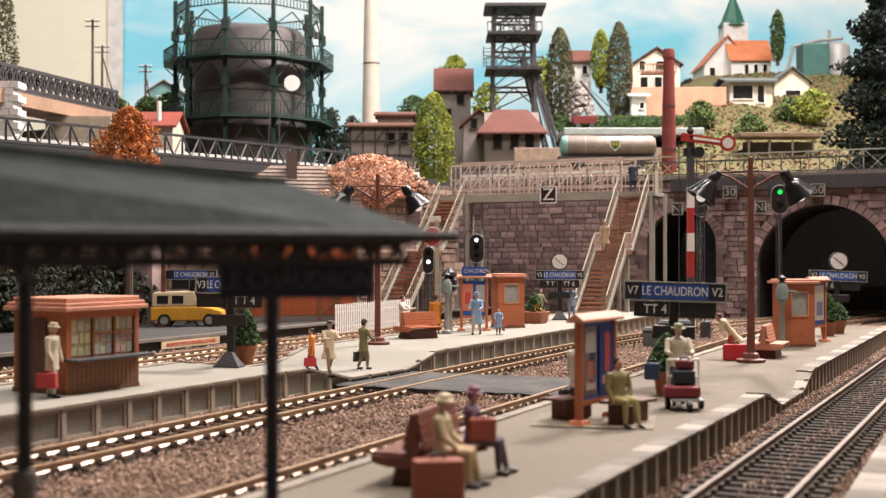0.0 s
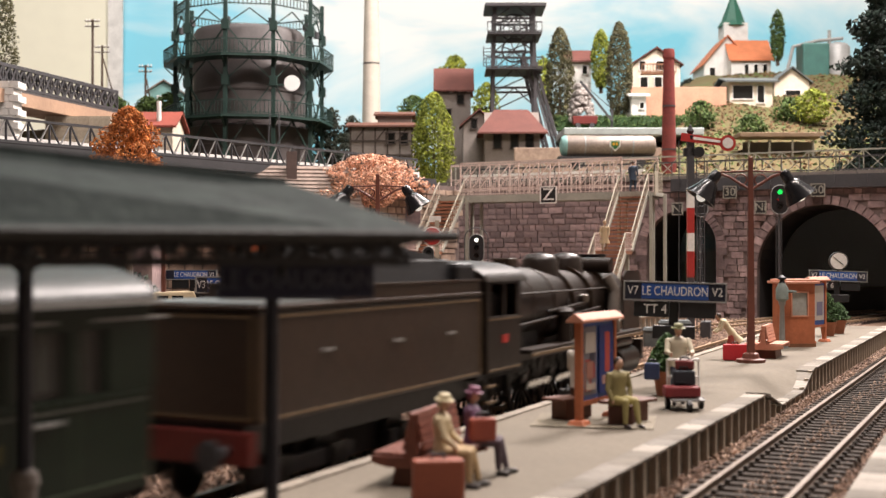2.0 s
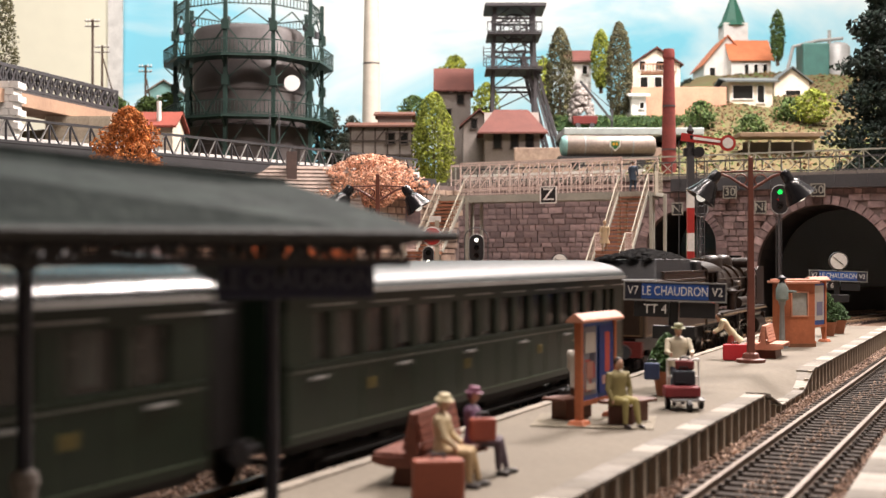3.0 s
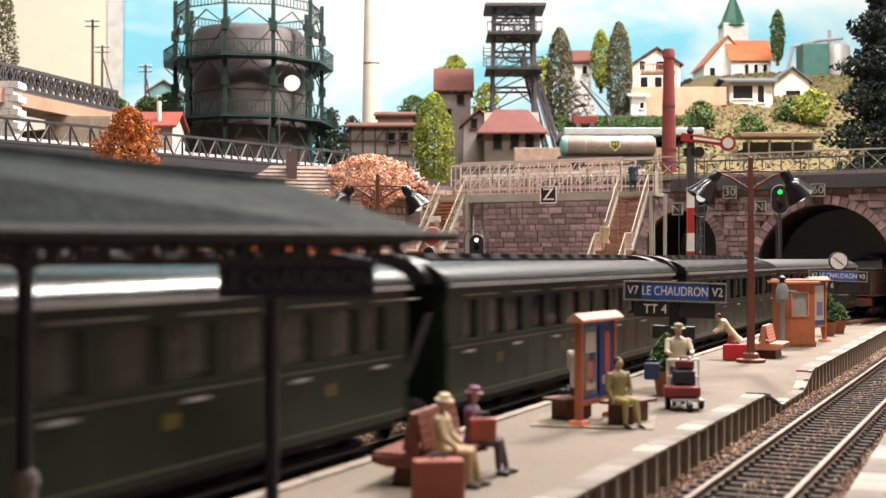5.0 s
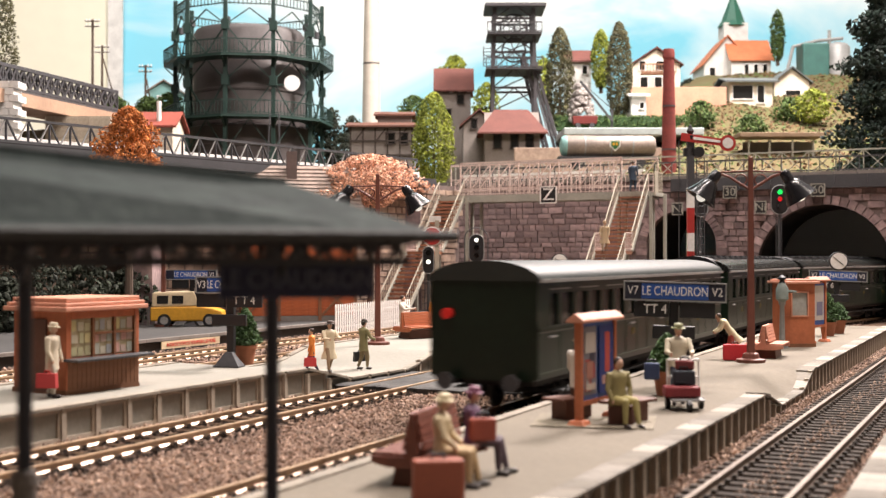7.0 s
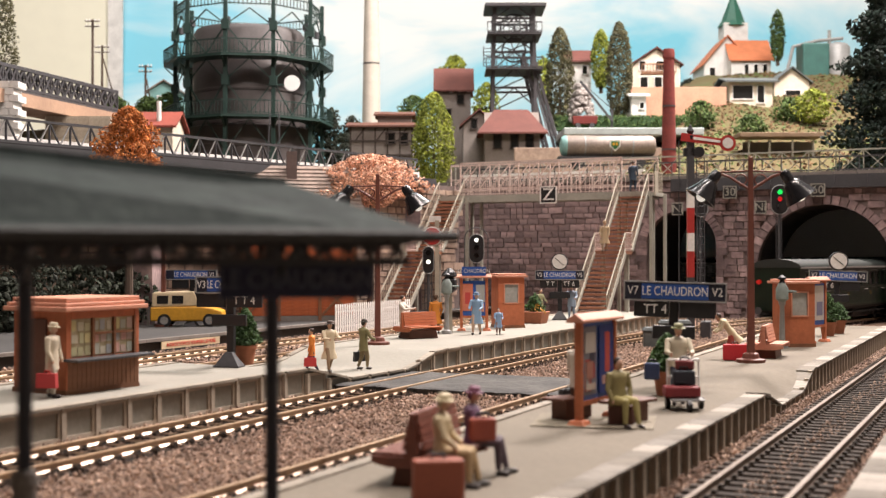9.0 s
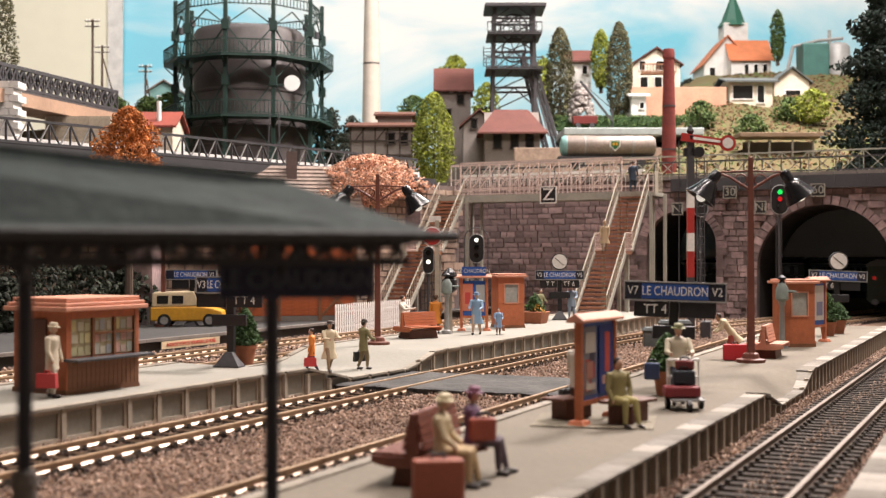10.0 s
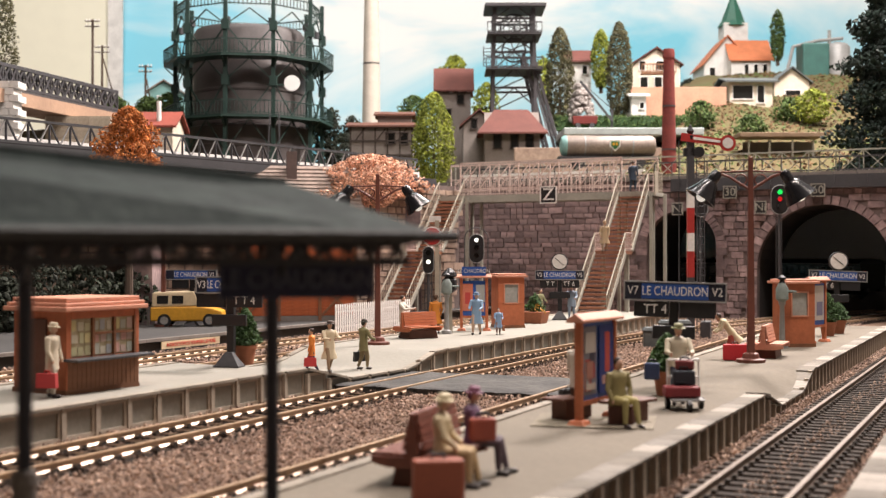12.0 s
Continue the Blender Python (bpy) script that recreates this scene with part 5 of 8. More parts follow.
def footbridge():
    f = thing("footbridge", at(0, 0, 0), "grey-beige iron footbridge with brown wooden stairs over the tracks", "footbridge")
    zd, y0, y1, x0, x1 = 8.4, 75.4, 77.2, -36.6, -21.0
    part("deck", Geo().box((x0 + x1) / 2, (y0 + y1) / 2, zd - 0.25, x1 - x0, y1 - y0, 0.25), M["steel_paint"], f)
    for y in (y0, y1):
        part("girder", Geo().box((x0 + x1) / 2, y, zd - 0.42, x1 - x0, 0.12, 0.5), M["steel_paint"], f)
    railing("balustrade", (x0 + 1.6, y0, zd), (x1 - 2.0, y0, zd), 1.35, 0.32, f, "steel_pink", label="pinkish-beige upright bars")
    railing("balustrade", (x0, y1, zd), (x1, y1, zd), 1.35, 0.32, f, "steel_pink")
    railing("truss", (x0 + 1.6, y0, zd + 0.3), (x1 - 2.0, y0, zd + 0.3), 2.1, 1.5, f, "steel_pink", cross=1, wire=0.07)
    railing("truss", (x0, y1, zd + 0.3), (x1, y1, zd + 0.3), 2.1, 1.5, f, "steel_pink", cross=1, wire=0.07)
    for x, lands in ((-22.2, 0.52), (-35.7, 0.3)):
        w = 2.0
        # upper flight, landing, lower flight, running down along the platform
        yl, zl = 71.0, 4.45
        for ya, za, yb, zb in ((y0, zd, yl + 0.7, zl), (yl - 0.7, zl, 66.4, lands)):
            n = int((za - zb) / 0.26)
            tread = None
            for i in range(n):
                k = (i + 0.5) / n
                pm = at(x, ya + (yb - ya) * k, za + (zb - za) * (i + 1) / n - 0.02)
                tread = again("step", tread, f, pm) if tread else part("step", Geo().box(0, 0, -0.12, w - 0.15, abs(yb - ya) / n + 0.02, 0.14), M["wood_step"], f, "brown wooden step", m=pm)
            for s in (-1, 1):
                part("stringer", Geo().bar((x + s * w / 2, ya, za - 0.15), (x + s * w / 2, yb, zb + 0.0), 0.09, 0.26), M["steel_paint"], f)
                railing("stair_rail", (x + s * w / 2, ya, za), (x + s * w / 2, yb, zb + 0.1), 1.15, 0.42, f, "steel_pale")
        part("landing", Geo().box(x, yl, zl - 0.2, w, 1.5, 0.2), M["wood_step"], f)
        for s in (-1, 1):
            railing("landing_rail", (x + s * w / 2, yl - 0.75, zl), (x + s * w / 2, yl + 0.75, zl), 1.15, 0.22, f, "steel_pink")
        for lx, ly, top in ((x - 0.95, 76.9, zd), (x + 0.95, 76.9, zd), (x - 0.95, 75.3, zd), (x + 1.25, 75.3, zd), (x + 1.9, 76.4, zd), (x - 0.8, 71.4, zl), (x + 0.8, 71.4, zl)):
            part("leg", Geo().box(lx, ly, -0.3, 0.2, 0.2, top + 0.2), M["steel_paint"], f, bevel=0.01)
    part("top_deck", Geo().box(-21.9, 76.3, zd - 0.25, 2.6, 2.0, 0.24), M["steel_paint"], f)
    railing("balustrade", (-20.7, 75.4, zd), (-20.7, 77.2, zd), 1.35, 0.25, f, "steel_pale")
    part("end_panel", Geo().box(-20.65, 75.5, zd - 0.2, 0.08, 0.7, 1.6), M["steel_pale"], f, "pale end panel")
    z = part("letter_board", Geo().box(-28.2, y0 - 0.16, zd - 0.62, 1.2, 0.08, 1.2), M["black"], f, "square black board with white rim")
    g = Geo()
    for s in (-1, 1):
        g.box(-28.2 + s * 0.58, y0 - 0.2, zd - 0.62, 0.08, 0.06, 1.2)
        g.box(-28.2, y0 - 0.2, zd - 0.02 + s * 0.56 - 0.04, 1.2, 0.06, 0.08)
    part("rim", g, M["white"], z)
    words("lettering", "Z", 1.2, M["white"], z, at(-28.2, y0 - 0.23, zd - 0.02), "white letter Z", 1.1)


footbridge()

# ---- signals ----


def semaphore():
    s = thing("semaphore_signal", view(12.87, 60, 0), "tall semaphore signal with red arm and banded red-white mast", "railway signal", "signals")
    for i, (z0, z1, k) in enumerate(((-0.3, 3.0, "iron"), (3.0, 4.35, "pole_red"), (4.35, 5.3, "white"), (5.3, 6.6, "pole_red"), (6.6, 7.65, "white"), (7.65, 10.2, "iron"))):
        part("mast_band", Geo().box(0, 0, z0, 0.36, 0.3, z1 - z0), M[k], s)
    part("finial", Geo().lathe([(0.3, 10.15), (0.32, 10.35), (0.12, 10.45), (0.2, 10.6), (0.03, 10.95)], n=8), M["black"], s)
    turn = Matrix.Translation((0, -0.28 * U, 10.2 * U)) @ Matrix.Rotation(radians(8), 4, "Y")
    arm = part("arm", Geo().slab([(-0.55, -0.2), (-0.55, 0.22), (1.6, 0.2), (1.6, -0.16)], 0.06).rod((1.9, 0.0, 0.02), (1.9, 0.06, 0.02), 0.42, n=18), M["pole_red"], s, "red signal arm with white disc", m=turn)
    part("arm_stripe", Geo().slab([(0.1, -0.05), (0.1, 0.1), (1.5, 0.1), (1.5, -0.03)], 0.03).rod((1.9, 0.0, 0.02), (1.9, 0.03, 0.02), 0.28, n=18), M["white"], arm, m=at(0, -0.035, 0))
    g = Geo()
    g.rod((0.42, -0.2, 9.5), (0.42, 0.2, 9.5), 0.28, n=12)
    g.box(0.1, 0, 9.3, 0.9, 0.3, 0.4)
    part("lamp_case", g, M["black"], s)
    g = Geo()
    for x in (0.35, 0.75):
        g.rod((x, 0.1, 0.0), (x, 0.1, 9.2), 0.03)
    for i in range(22):
        g.rod((0.35, 0.1, 0.3 + 0.4 * i), (0.75, 0.1, 0.3 + 0.4 * i), 0.022)
    part("ladder", g, M["iron"], s)
    g = Geo().rod((-0.6, 0, 0), (-0.6, 0, 10.1), 0.03)
    part("rod", g, M["iron"], s)


semaphore()


def light_signal(m, label, lights, tall, plate=(0.8, 1.9), hoop=False, foot=-0.3):
    s = thing("light_signal", m, label, "railway signal", "signals")
    part("mast", Geo().rod((0, 0.1, foot), (0, 0.1, tall), 0.09, n=8), M["iron"], s)
    w, h = plate
    outline = [(-w / 2, -h / 2 + w / 2), (-w / 2, h / 2 - w / 2)] + [(w / 2 * math.cos(math.pi - math.pi * i / 8), h / 2 - w / 2 + w / 2 * math.sin(math.pi * i / 8)) for i in range(1, 8)] + [(w / 2, h / 2 - w / 2), (w / 2, -h / 2 + w / 2)] + [(w / 2 * math.cos(-math.pi * i / 8), -h / 2 + w / 2 - w / 2 * math.sin(math.pi * i / 8)) for i in range(1, 8)]
    pl = part("plate", Geo().slab(outline, 0.1), M["black"], s, m=at(0, -0.06, tall - h / 2))
    rim = Geo()
    pts = [(x * 0.97, -0.01, z * 0.97) for x, z in outline]
    for a, b in zip(pts, pts[1:] + pts[:1]):
        rim.rod(a, b, 0.025, n=5)
    part("rim", rim, M["grey_metal"], pl)
    for z, r, k in lights:
        part("lens", Geo().rod((0, -0.04, z), (0, -0.01, z), r, n=14), M[k], pl)
        g = Geo()
        for i in range(7):
            a0, a1 = math.pi * i / 7, math.pi * (i + 1) / 7
            g.add([(r * 1.2 * math.cos(a), y, z + r * 1.2 * math.sin(a)) for a in (a0, a1) for y in (0, -0.25)], [(0, 1, 3, 2)])
        part("hood", g, M["black"], pl)
    g = Geo()
    for i in range(max(1, int((tall - foot) / 0.5))):
        g.rod((-0.18, 0.16, foot + 0.4 + 0.5 * i), (0.18, 0.16, foot + 0.4 + 0.5 * i), 0.025)
    for x in (-0.18, 0.18):
        g.rod((x, 0.16, foot), (x, 0.16, tall), 0.025)
    if hoop:
        for i in range(8):
            a0, a1 = math.pi * i / 8, math.pi * (i + 1) / 8
            g.rod((0.75 * math.cos(a0), 0.3, tall - 0.3 + 0.7 * math.sin(a0)), (0.75 * math.cos(a1), 0.3, tall - 0.3 + 0.7 * math.sin(a1)), 0.035)
        for x in (-0.75, 0.75):
            g.rod((x, 0.3, tall - 2.2), (x, 0.3, tall - 0.3), 0.035)
    part("ladder", g, M["iron"], s)
    return s


tunnel_signal = light_signal(view(21.59, 74, 0), "light signal with green and red lamps at the tunnel", ((0.5, 0.16, "lens_green"), (0.05, 0.15, "lens_red"), (-0.45, 0.15, "window_dark")), 8.71, (1.15, 1.95))
light_signal(view(17.41, 78, 0), "dark light signal beside the small tunnel", ((0.45, 0.2, "window_dark"), (-0.1, 0.2, "window_dark")), 8.66, (1.0, 1.9))
light_signal(view(2.14, 74, 0), "light signal showing a white lamp by the footbridge", ((0.55, 0.13, "lens_white"), (0.05, 0.16, "window_dark"), (-0.45, 0.16, "window_dark")), 5.56, (1.0, 1.9), True)
light_signal(view(-0.79, 62, 0), "small light signal showing a white lamp", ((-0.1, 0.11, "lens_white"), (0.4, 0.14, "window_dark")), 4.64, (0.62, 1.5))
# added cap over the red lens, standing in for an unlit lamp
red_off_cap = part("shutter", Geo().rod((0, -0.36, 0), (0, -0.33, 0), 0.19, n=14), M["black"], tunnel_signal, "sliding black shutter", m=at(0, 0, 7.785))
disc = thing("disc_signal", view(-0.56, 60, 0), "red disc signal with white rim on a slim mast", "railway signal", "signals")
part("mast", Geo().box(0.25, 0, -0.3, 0.22, 0.2, 6.26), M["steel_pale"], disc)
part("disc", Geo().rod((0, -0.16, 5.12), (0, -0.10, 5.12), 0.52, n=24), M["white"], disc)
part("disc_face", Geo().rod((0, -0.2, 5.12), (0, -0.16, 5.12), 0.44, n=24), M["red"], disc, "bright red disc")
part("head_board", Geo().box(0.15, -0.05, 5.88, 0.6, 0.1, 0.3), M["white"], disc)
lant = thing("yard_lantern", view(0.29, 53, 0.5), "black signal lantern on a white post", "lantern")
part("post", Geo().box(0, 0, 0, 0.3, 0.3, 1.9, taper=0.8), M["steel_pale"], lant)
part("lantern", Geo().lathe([(0.16, 1.9), (0.34, 2.05), (0.34, 2.5), (0.18, 2.62), (0.36, 2.68), (0.3, 2.85), (0.06, 3.05)], n=8), M["black"], lant)


def wall_board(place, label, text, size, w, h):
    b = thing("speed_board", place, label, "speed board", "boards on the wall")
    part("board", Geo().box(0, 0, -h / 2, w, 0.08, h), M["black"], b)
    g = Geo()
    for s in (-1, 1):
        g.box(s * (w / 2 - 0.04), -0.05, -h / 2, 0.06, 0.04, h)
        g.box(0, -0.05, s * (h / 2 - 0.04) - 0.03, w, 0.04, 0.06)
    part("rim", g, M["steel_paint"], b)
    words("lettering", text, size, M["steel_paint"], b, at(0, -0.07, 0), "worn pale figures")
    part("bracket", Geo().box(0, 0.25, -0.1, 0.12, 0.5, 0.2), M["iron"], b)


for bx, zz, text, label in ((-17.0, 8.6, "30", "black speed board with white figures above the wall"), (-11.1, 8.6, "60", "black speed board with white figures over the tunnel")):
    wall_board(at(bx, 81.3, zz, 16), label, text, 0.8, 0.95, 0.9)
for bx in (-20.7, -14.9):
    wall_board(at(bx, 81.3, 7.5, 16), "small dark marker board with white letters", "Ni", 0.75, 0.8, 0.9)

# ---- railings, tank wagon and clutter on the wall ----


def long_railing(m, label, x0, x1, h, step, material, cross):
    r = thing("railing", m, label, "railing", "railings above the tunnels")
    n = int((x1 - x0) / (step * 4))
    for i in range(n):
        a, b = x0 + (x1 - x0) * i / n, x0 + (x1 - x0) * (i + 1) / n
        railing("section", (a, 0, 0), (b, 0, 0), h, step, r, material, cross, 0.07)
    return r


long_railing(at(0, WALL_Y + 0.25, WALL_TOP + 0.3), "dark iron railing along the top of the wall", -38.0, 3.0, 1.0, 1.2, "iron", 0)
long_railing(at(0, WALL_Y + 3.2, WALL_TOP), "beige iron railing with crossed bars behind the wall", -40.0, -3.0, 2.0, 1.55, "steel_paint", 2)
w = thing("parapet", at(0, WALL_Y + 2.0, WALL_TOP), "white balustrade row beside the upper track", "balustrade")
bal = None
for i in range(24):
    pm = at(-38.5 + 0.62 * i, 0, 0)
    bal = again("baluster", bal, w, pm) if bal else part("baluster", Geo().lathe([(0.2, 0), (0.12, 0.3), (0.22, 0.6), (0.1, 0.85)], n=7), M["plaster_white"], w, m=pm)
part("rail", Geo().box(-31.4, 0, 0.85, 15, 0.3, 0.18), M["plaster_white"], w)
beam = thing("iron_beam", at(-9.0, WALL_Y - 0.35, 8.75), "dark riveted iron beam along the top of the tunnel wall", "iron beam")
part("web", Geo().box(0, 0, 0, 24.5, 0.3, 0.9), M["iron"], beam)
for i in range(12):
    part("rib", Geo().box(-11.6 + 2.1 * i, -0.2, 0, 0.12, 0.12, 0.9), M["iron"], beam)
whole("bank_wall", Geo().box(0, 0, -1, 15.57, 0.8, 14.12 - 8.4), M["stone_pale"], view(14.32, 106, 9.4), "pinkish rubble wall behind the tank wagon", "stone wall", bevel=0.05)


def tank_wagon():
    t = thing("tank_wagon", view(13.15, 92, 11.07, 2), "grey-brown oil tank wagon with pale teal end", "tank wagon")
    L, R, zc = 7.66, 0.85, 1.85
    g = Geo()
    rot = Matrix.Rotation(radians(90), 4, "Y")
    g.lathe([(0.3, -L / 2), (R * 0.8, -L / 2 + 0.1), (R, -L / 2 + 0.35), (R, L / 2 - 0.35), (R * 0.8, L / 2 - 0.1), (0.3, L / 2)], n=24, m=Matrix.Translation((0, 0, zc)) @ rot)
    part("tank", g, M["tank_grey"], t, smooth=True)
    g = Geo().lathe([(0.28, -L / 2 - 0.02), (R * 0.82, -L / 2 + 0.09), (R * 1.01, -L / 2 + 0.34), (R * 1.01, -L / 2 + 0.5)], n=24, m=Matrix.Translation((0, 0, zc)) @ rot)
    part("tank_end", g, M["teal_pale"], t, "pale teal tank end", smooth=True)
    for x in (-1.9, 0.2, 1.9):
        part("hoop", Geo().lathe([(R + 0.02, x - 0.06), (R + 0.02, x + 0.06)], n=24, m=Matrix.Translation((0, 0, zc)) @ rot), M["grey_metal"], t)
    badge = part("badge", Geo().slab([(-0.42, -0.1), (-0.42, 0.4), (0.42, 0.4), (0.42, -0.1), (0, -0.48)], 0.05), M["white"], t, "plain shield badge in white, green and yellow", m=at(0.42, -R - 0.06, zc))
    part("badge_field", Geo().slab([(-0.32, -0.05), (-0.32, 0.3), (0.32, 0.3), (0.32, -0.05), (0, -0.36)], 0.03), M["badge_green"], badge, m=at(0, -0.03, 0))
    for x in (-0.13, 0.13):
        part("badge_mark", Geo().box(x, -0.05, -0.02, 0.16, 0.03, 0.22), M["yellow"], badge)
    part("chassis", Geo().box(0, 0, 0.75, L + 0.3, 1.6, 0.25), M["iron"], t)
    for x in (-2.4, 2.4):
        for y in (-0.75, 0.75):
            part("wheel", Geo().rod((x, y - 0.06, 0.48), (x, y + 0.06, 0.48), 0.48, n=16), M["iron"], t)
    part("walkway", Geo().box(0, 0, 2.72, 2.6, 0.5, 0.05), M["grey_metal"], t)


tank_wagon()

# ---- girder bridge and viaduct ----
PA, PB = (-24.96, 54.0), (-1.85, 82.0)


def girder_bridge():
    g0 = thing("girder_bridge", view(0, 0, 0), "black iron truss girder bridge across the back of the yard", "girder bridge")
    (xa, ya), (xb, yb) = PA, PB
    zt, zb = 11.0, 9.85
    n = 30
    at_ = lambda k, z, off=0.0: Vector((xa + (xb - xa) * k, ya + (yb - ya) * k + off, z))
    part("parapet", Geo().bar(at_(0, 10.05, 2.9), at_(1, 10.05, 2.9), 0.3, 0.5), M["plaster_white"], g0, "whitewashed low parapet")
    for off in (0.0,):
        part("top_chord", Geo().bar(at_(0, zt, off), at_(1, zt, off), 0.14, 0.13), M["iron"], g0)
        part("bottom_chord", Geo().bar(at_(0, zb, off), at_(1, zb, off), 0.14, 0.16), M["iron"], g0)
        for i in range(n):
            g = Geo()
            a, b = i / n, (i + 1) / n
            g.bar(at_(a, zb, off), at_(a, zt, off), 0.10, 0.10)
            g.bar(at_(a, zt, off), at_((a + b) / 2, zb, off), 0.10, 0.07)
            part("strut", g, M["iron"], g0)
            g = Geo().bar(at_((a + b) / 2, zb, off), at_(b, zt, off), 0.09, 0.06)
            part("strut", g, M["grey_metal"], g0, "pale diagonal strut")
    part("deck", Geo().bar(at_(0, zb - 0.45, 1.7), at_(1, zb - 0.45, 1.7), 3.6, 0.5), M["iron"], g0)
    part("fascia", Geo().bar(at_(0, zb - 0.45, -0.2), at_(1, zb - 0.45, -0.2), 0.15, 0.75), M["matt_black"], g0, "dark plate girder face")
    for k in (0.02, 0.35, 0.68, 0.98):
        p = at_(k, 0, 1.7)
        part("pier", Geo().box(p.x, p.y, -0.3, 1.6, 3.2, 9.5, taper=0.85), M["stone"], g0, "rubble stone pier")


girder_bridge()


def stone_bank(label, a, b, z0, z1):
    """A long rubble wall between two points of the view."""
    (xa, ya), (xb, yb) = a, b
    L, ang = math.hypot(xb - xa, yb - ya), math.degrees(math.atan2(yb - ya, xb - xa))
    s = thing("wall_yard", view(xa, ya, 0, ang), label, "stone wall", kind="structure")
    part("backing", Geo().box(L / 2, 0.5, z0, L, 0.7, z1 - z0), M["mortar"], s)
    g = Geo()
    z = z0
    while z < z1 - 0.3:
        h = random.choice((0.4, 0.5, 0.6))
        x = random.uniform(0, 0.5)
        while x < L - 0.6:
            w_ = random.choice((0.6, 0.8, 1.1))
            o = [random.uniform(0.03, 0.06) for _ in range(4)]
            g.slab([(x + o[0], z + o[1]), (x + o[2], z + h - o[3]), (x + w_ - o[1], z + h - o[0]), (x + w_ - o[3], z + o[2])], 0.3, Matrix.Translation((0, random.uniform(0.0, 0.1), 0)))
            x += w_
        z += h
    part("rubble", g, M["stone_pale"], s, kind="stuff")
    return s


stone_bank("pale rubble stone wall behind the yard", (-26.81, 58.0), (1.3, 85.5), -0.3, 9.3)


def viaduct():
    v = thing("viaduct", view(0, 0, 0), "curved black-railed viaduct on pale stone piers", "viaduct")
    pts = []
    for i in range(15):
        k = i / 14
        d = 70 + 16 * k
        pts.append(((-0.4475 + 0.1616 * k - 0.0098 * k * k) * d, d + 4 * k * k))
    for (xa, ya), (xb, yb) in zip(pts, pts[1:]):
        part("deck", Geo().bar((xa, ya + 1.5, 14.6), (xb, yb + 1.5, 14.6), 3.2, 0.9), M["viaduct_deck"], v)
        part("fascia", Geo().bar((xa, ya - 0.15, 15.1), (xb, yb - 0.15, 15.1), 0.2, 0.7), M["iron"], v)
        railing("railing", (xa, ya, 15.4), (xb, yb, 15.4), 1.55, 0.62, v, "iron", 2, 0.15, "black lattice railing")
    xc, dd = -28.99, 76
    brick = block = None
    for i in range(14):
        for j in range(4):
            pm = at(xc - 1.2 + 0.62 * j + (0.3 if i % 2 else 0), dd, 9.3 + 0.45 * i)
            brick = again("brick", brick, v, pm) if brick else part("brick", Geo().box(0, 0, 0, 0.58, 1.5, 0.41), M["plaster_white"], v, "white pier brick", m=pm)
    for i in range(6):
        for j in range(6):
            pm = at(-28.28 + 0.4 + 0.78 * j, 82.5, 9.3 + 0.8 * i)
            block = again("block", block, v, pm) if block else part("block", Geo().box(0, 0, 0, 0.76, 1.2, 0.78), M["stone_cream"], v, "cream abutment block", m=pm)


viaduct()

# ---- the gasworks, the mine and the houses on the upper level ----


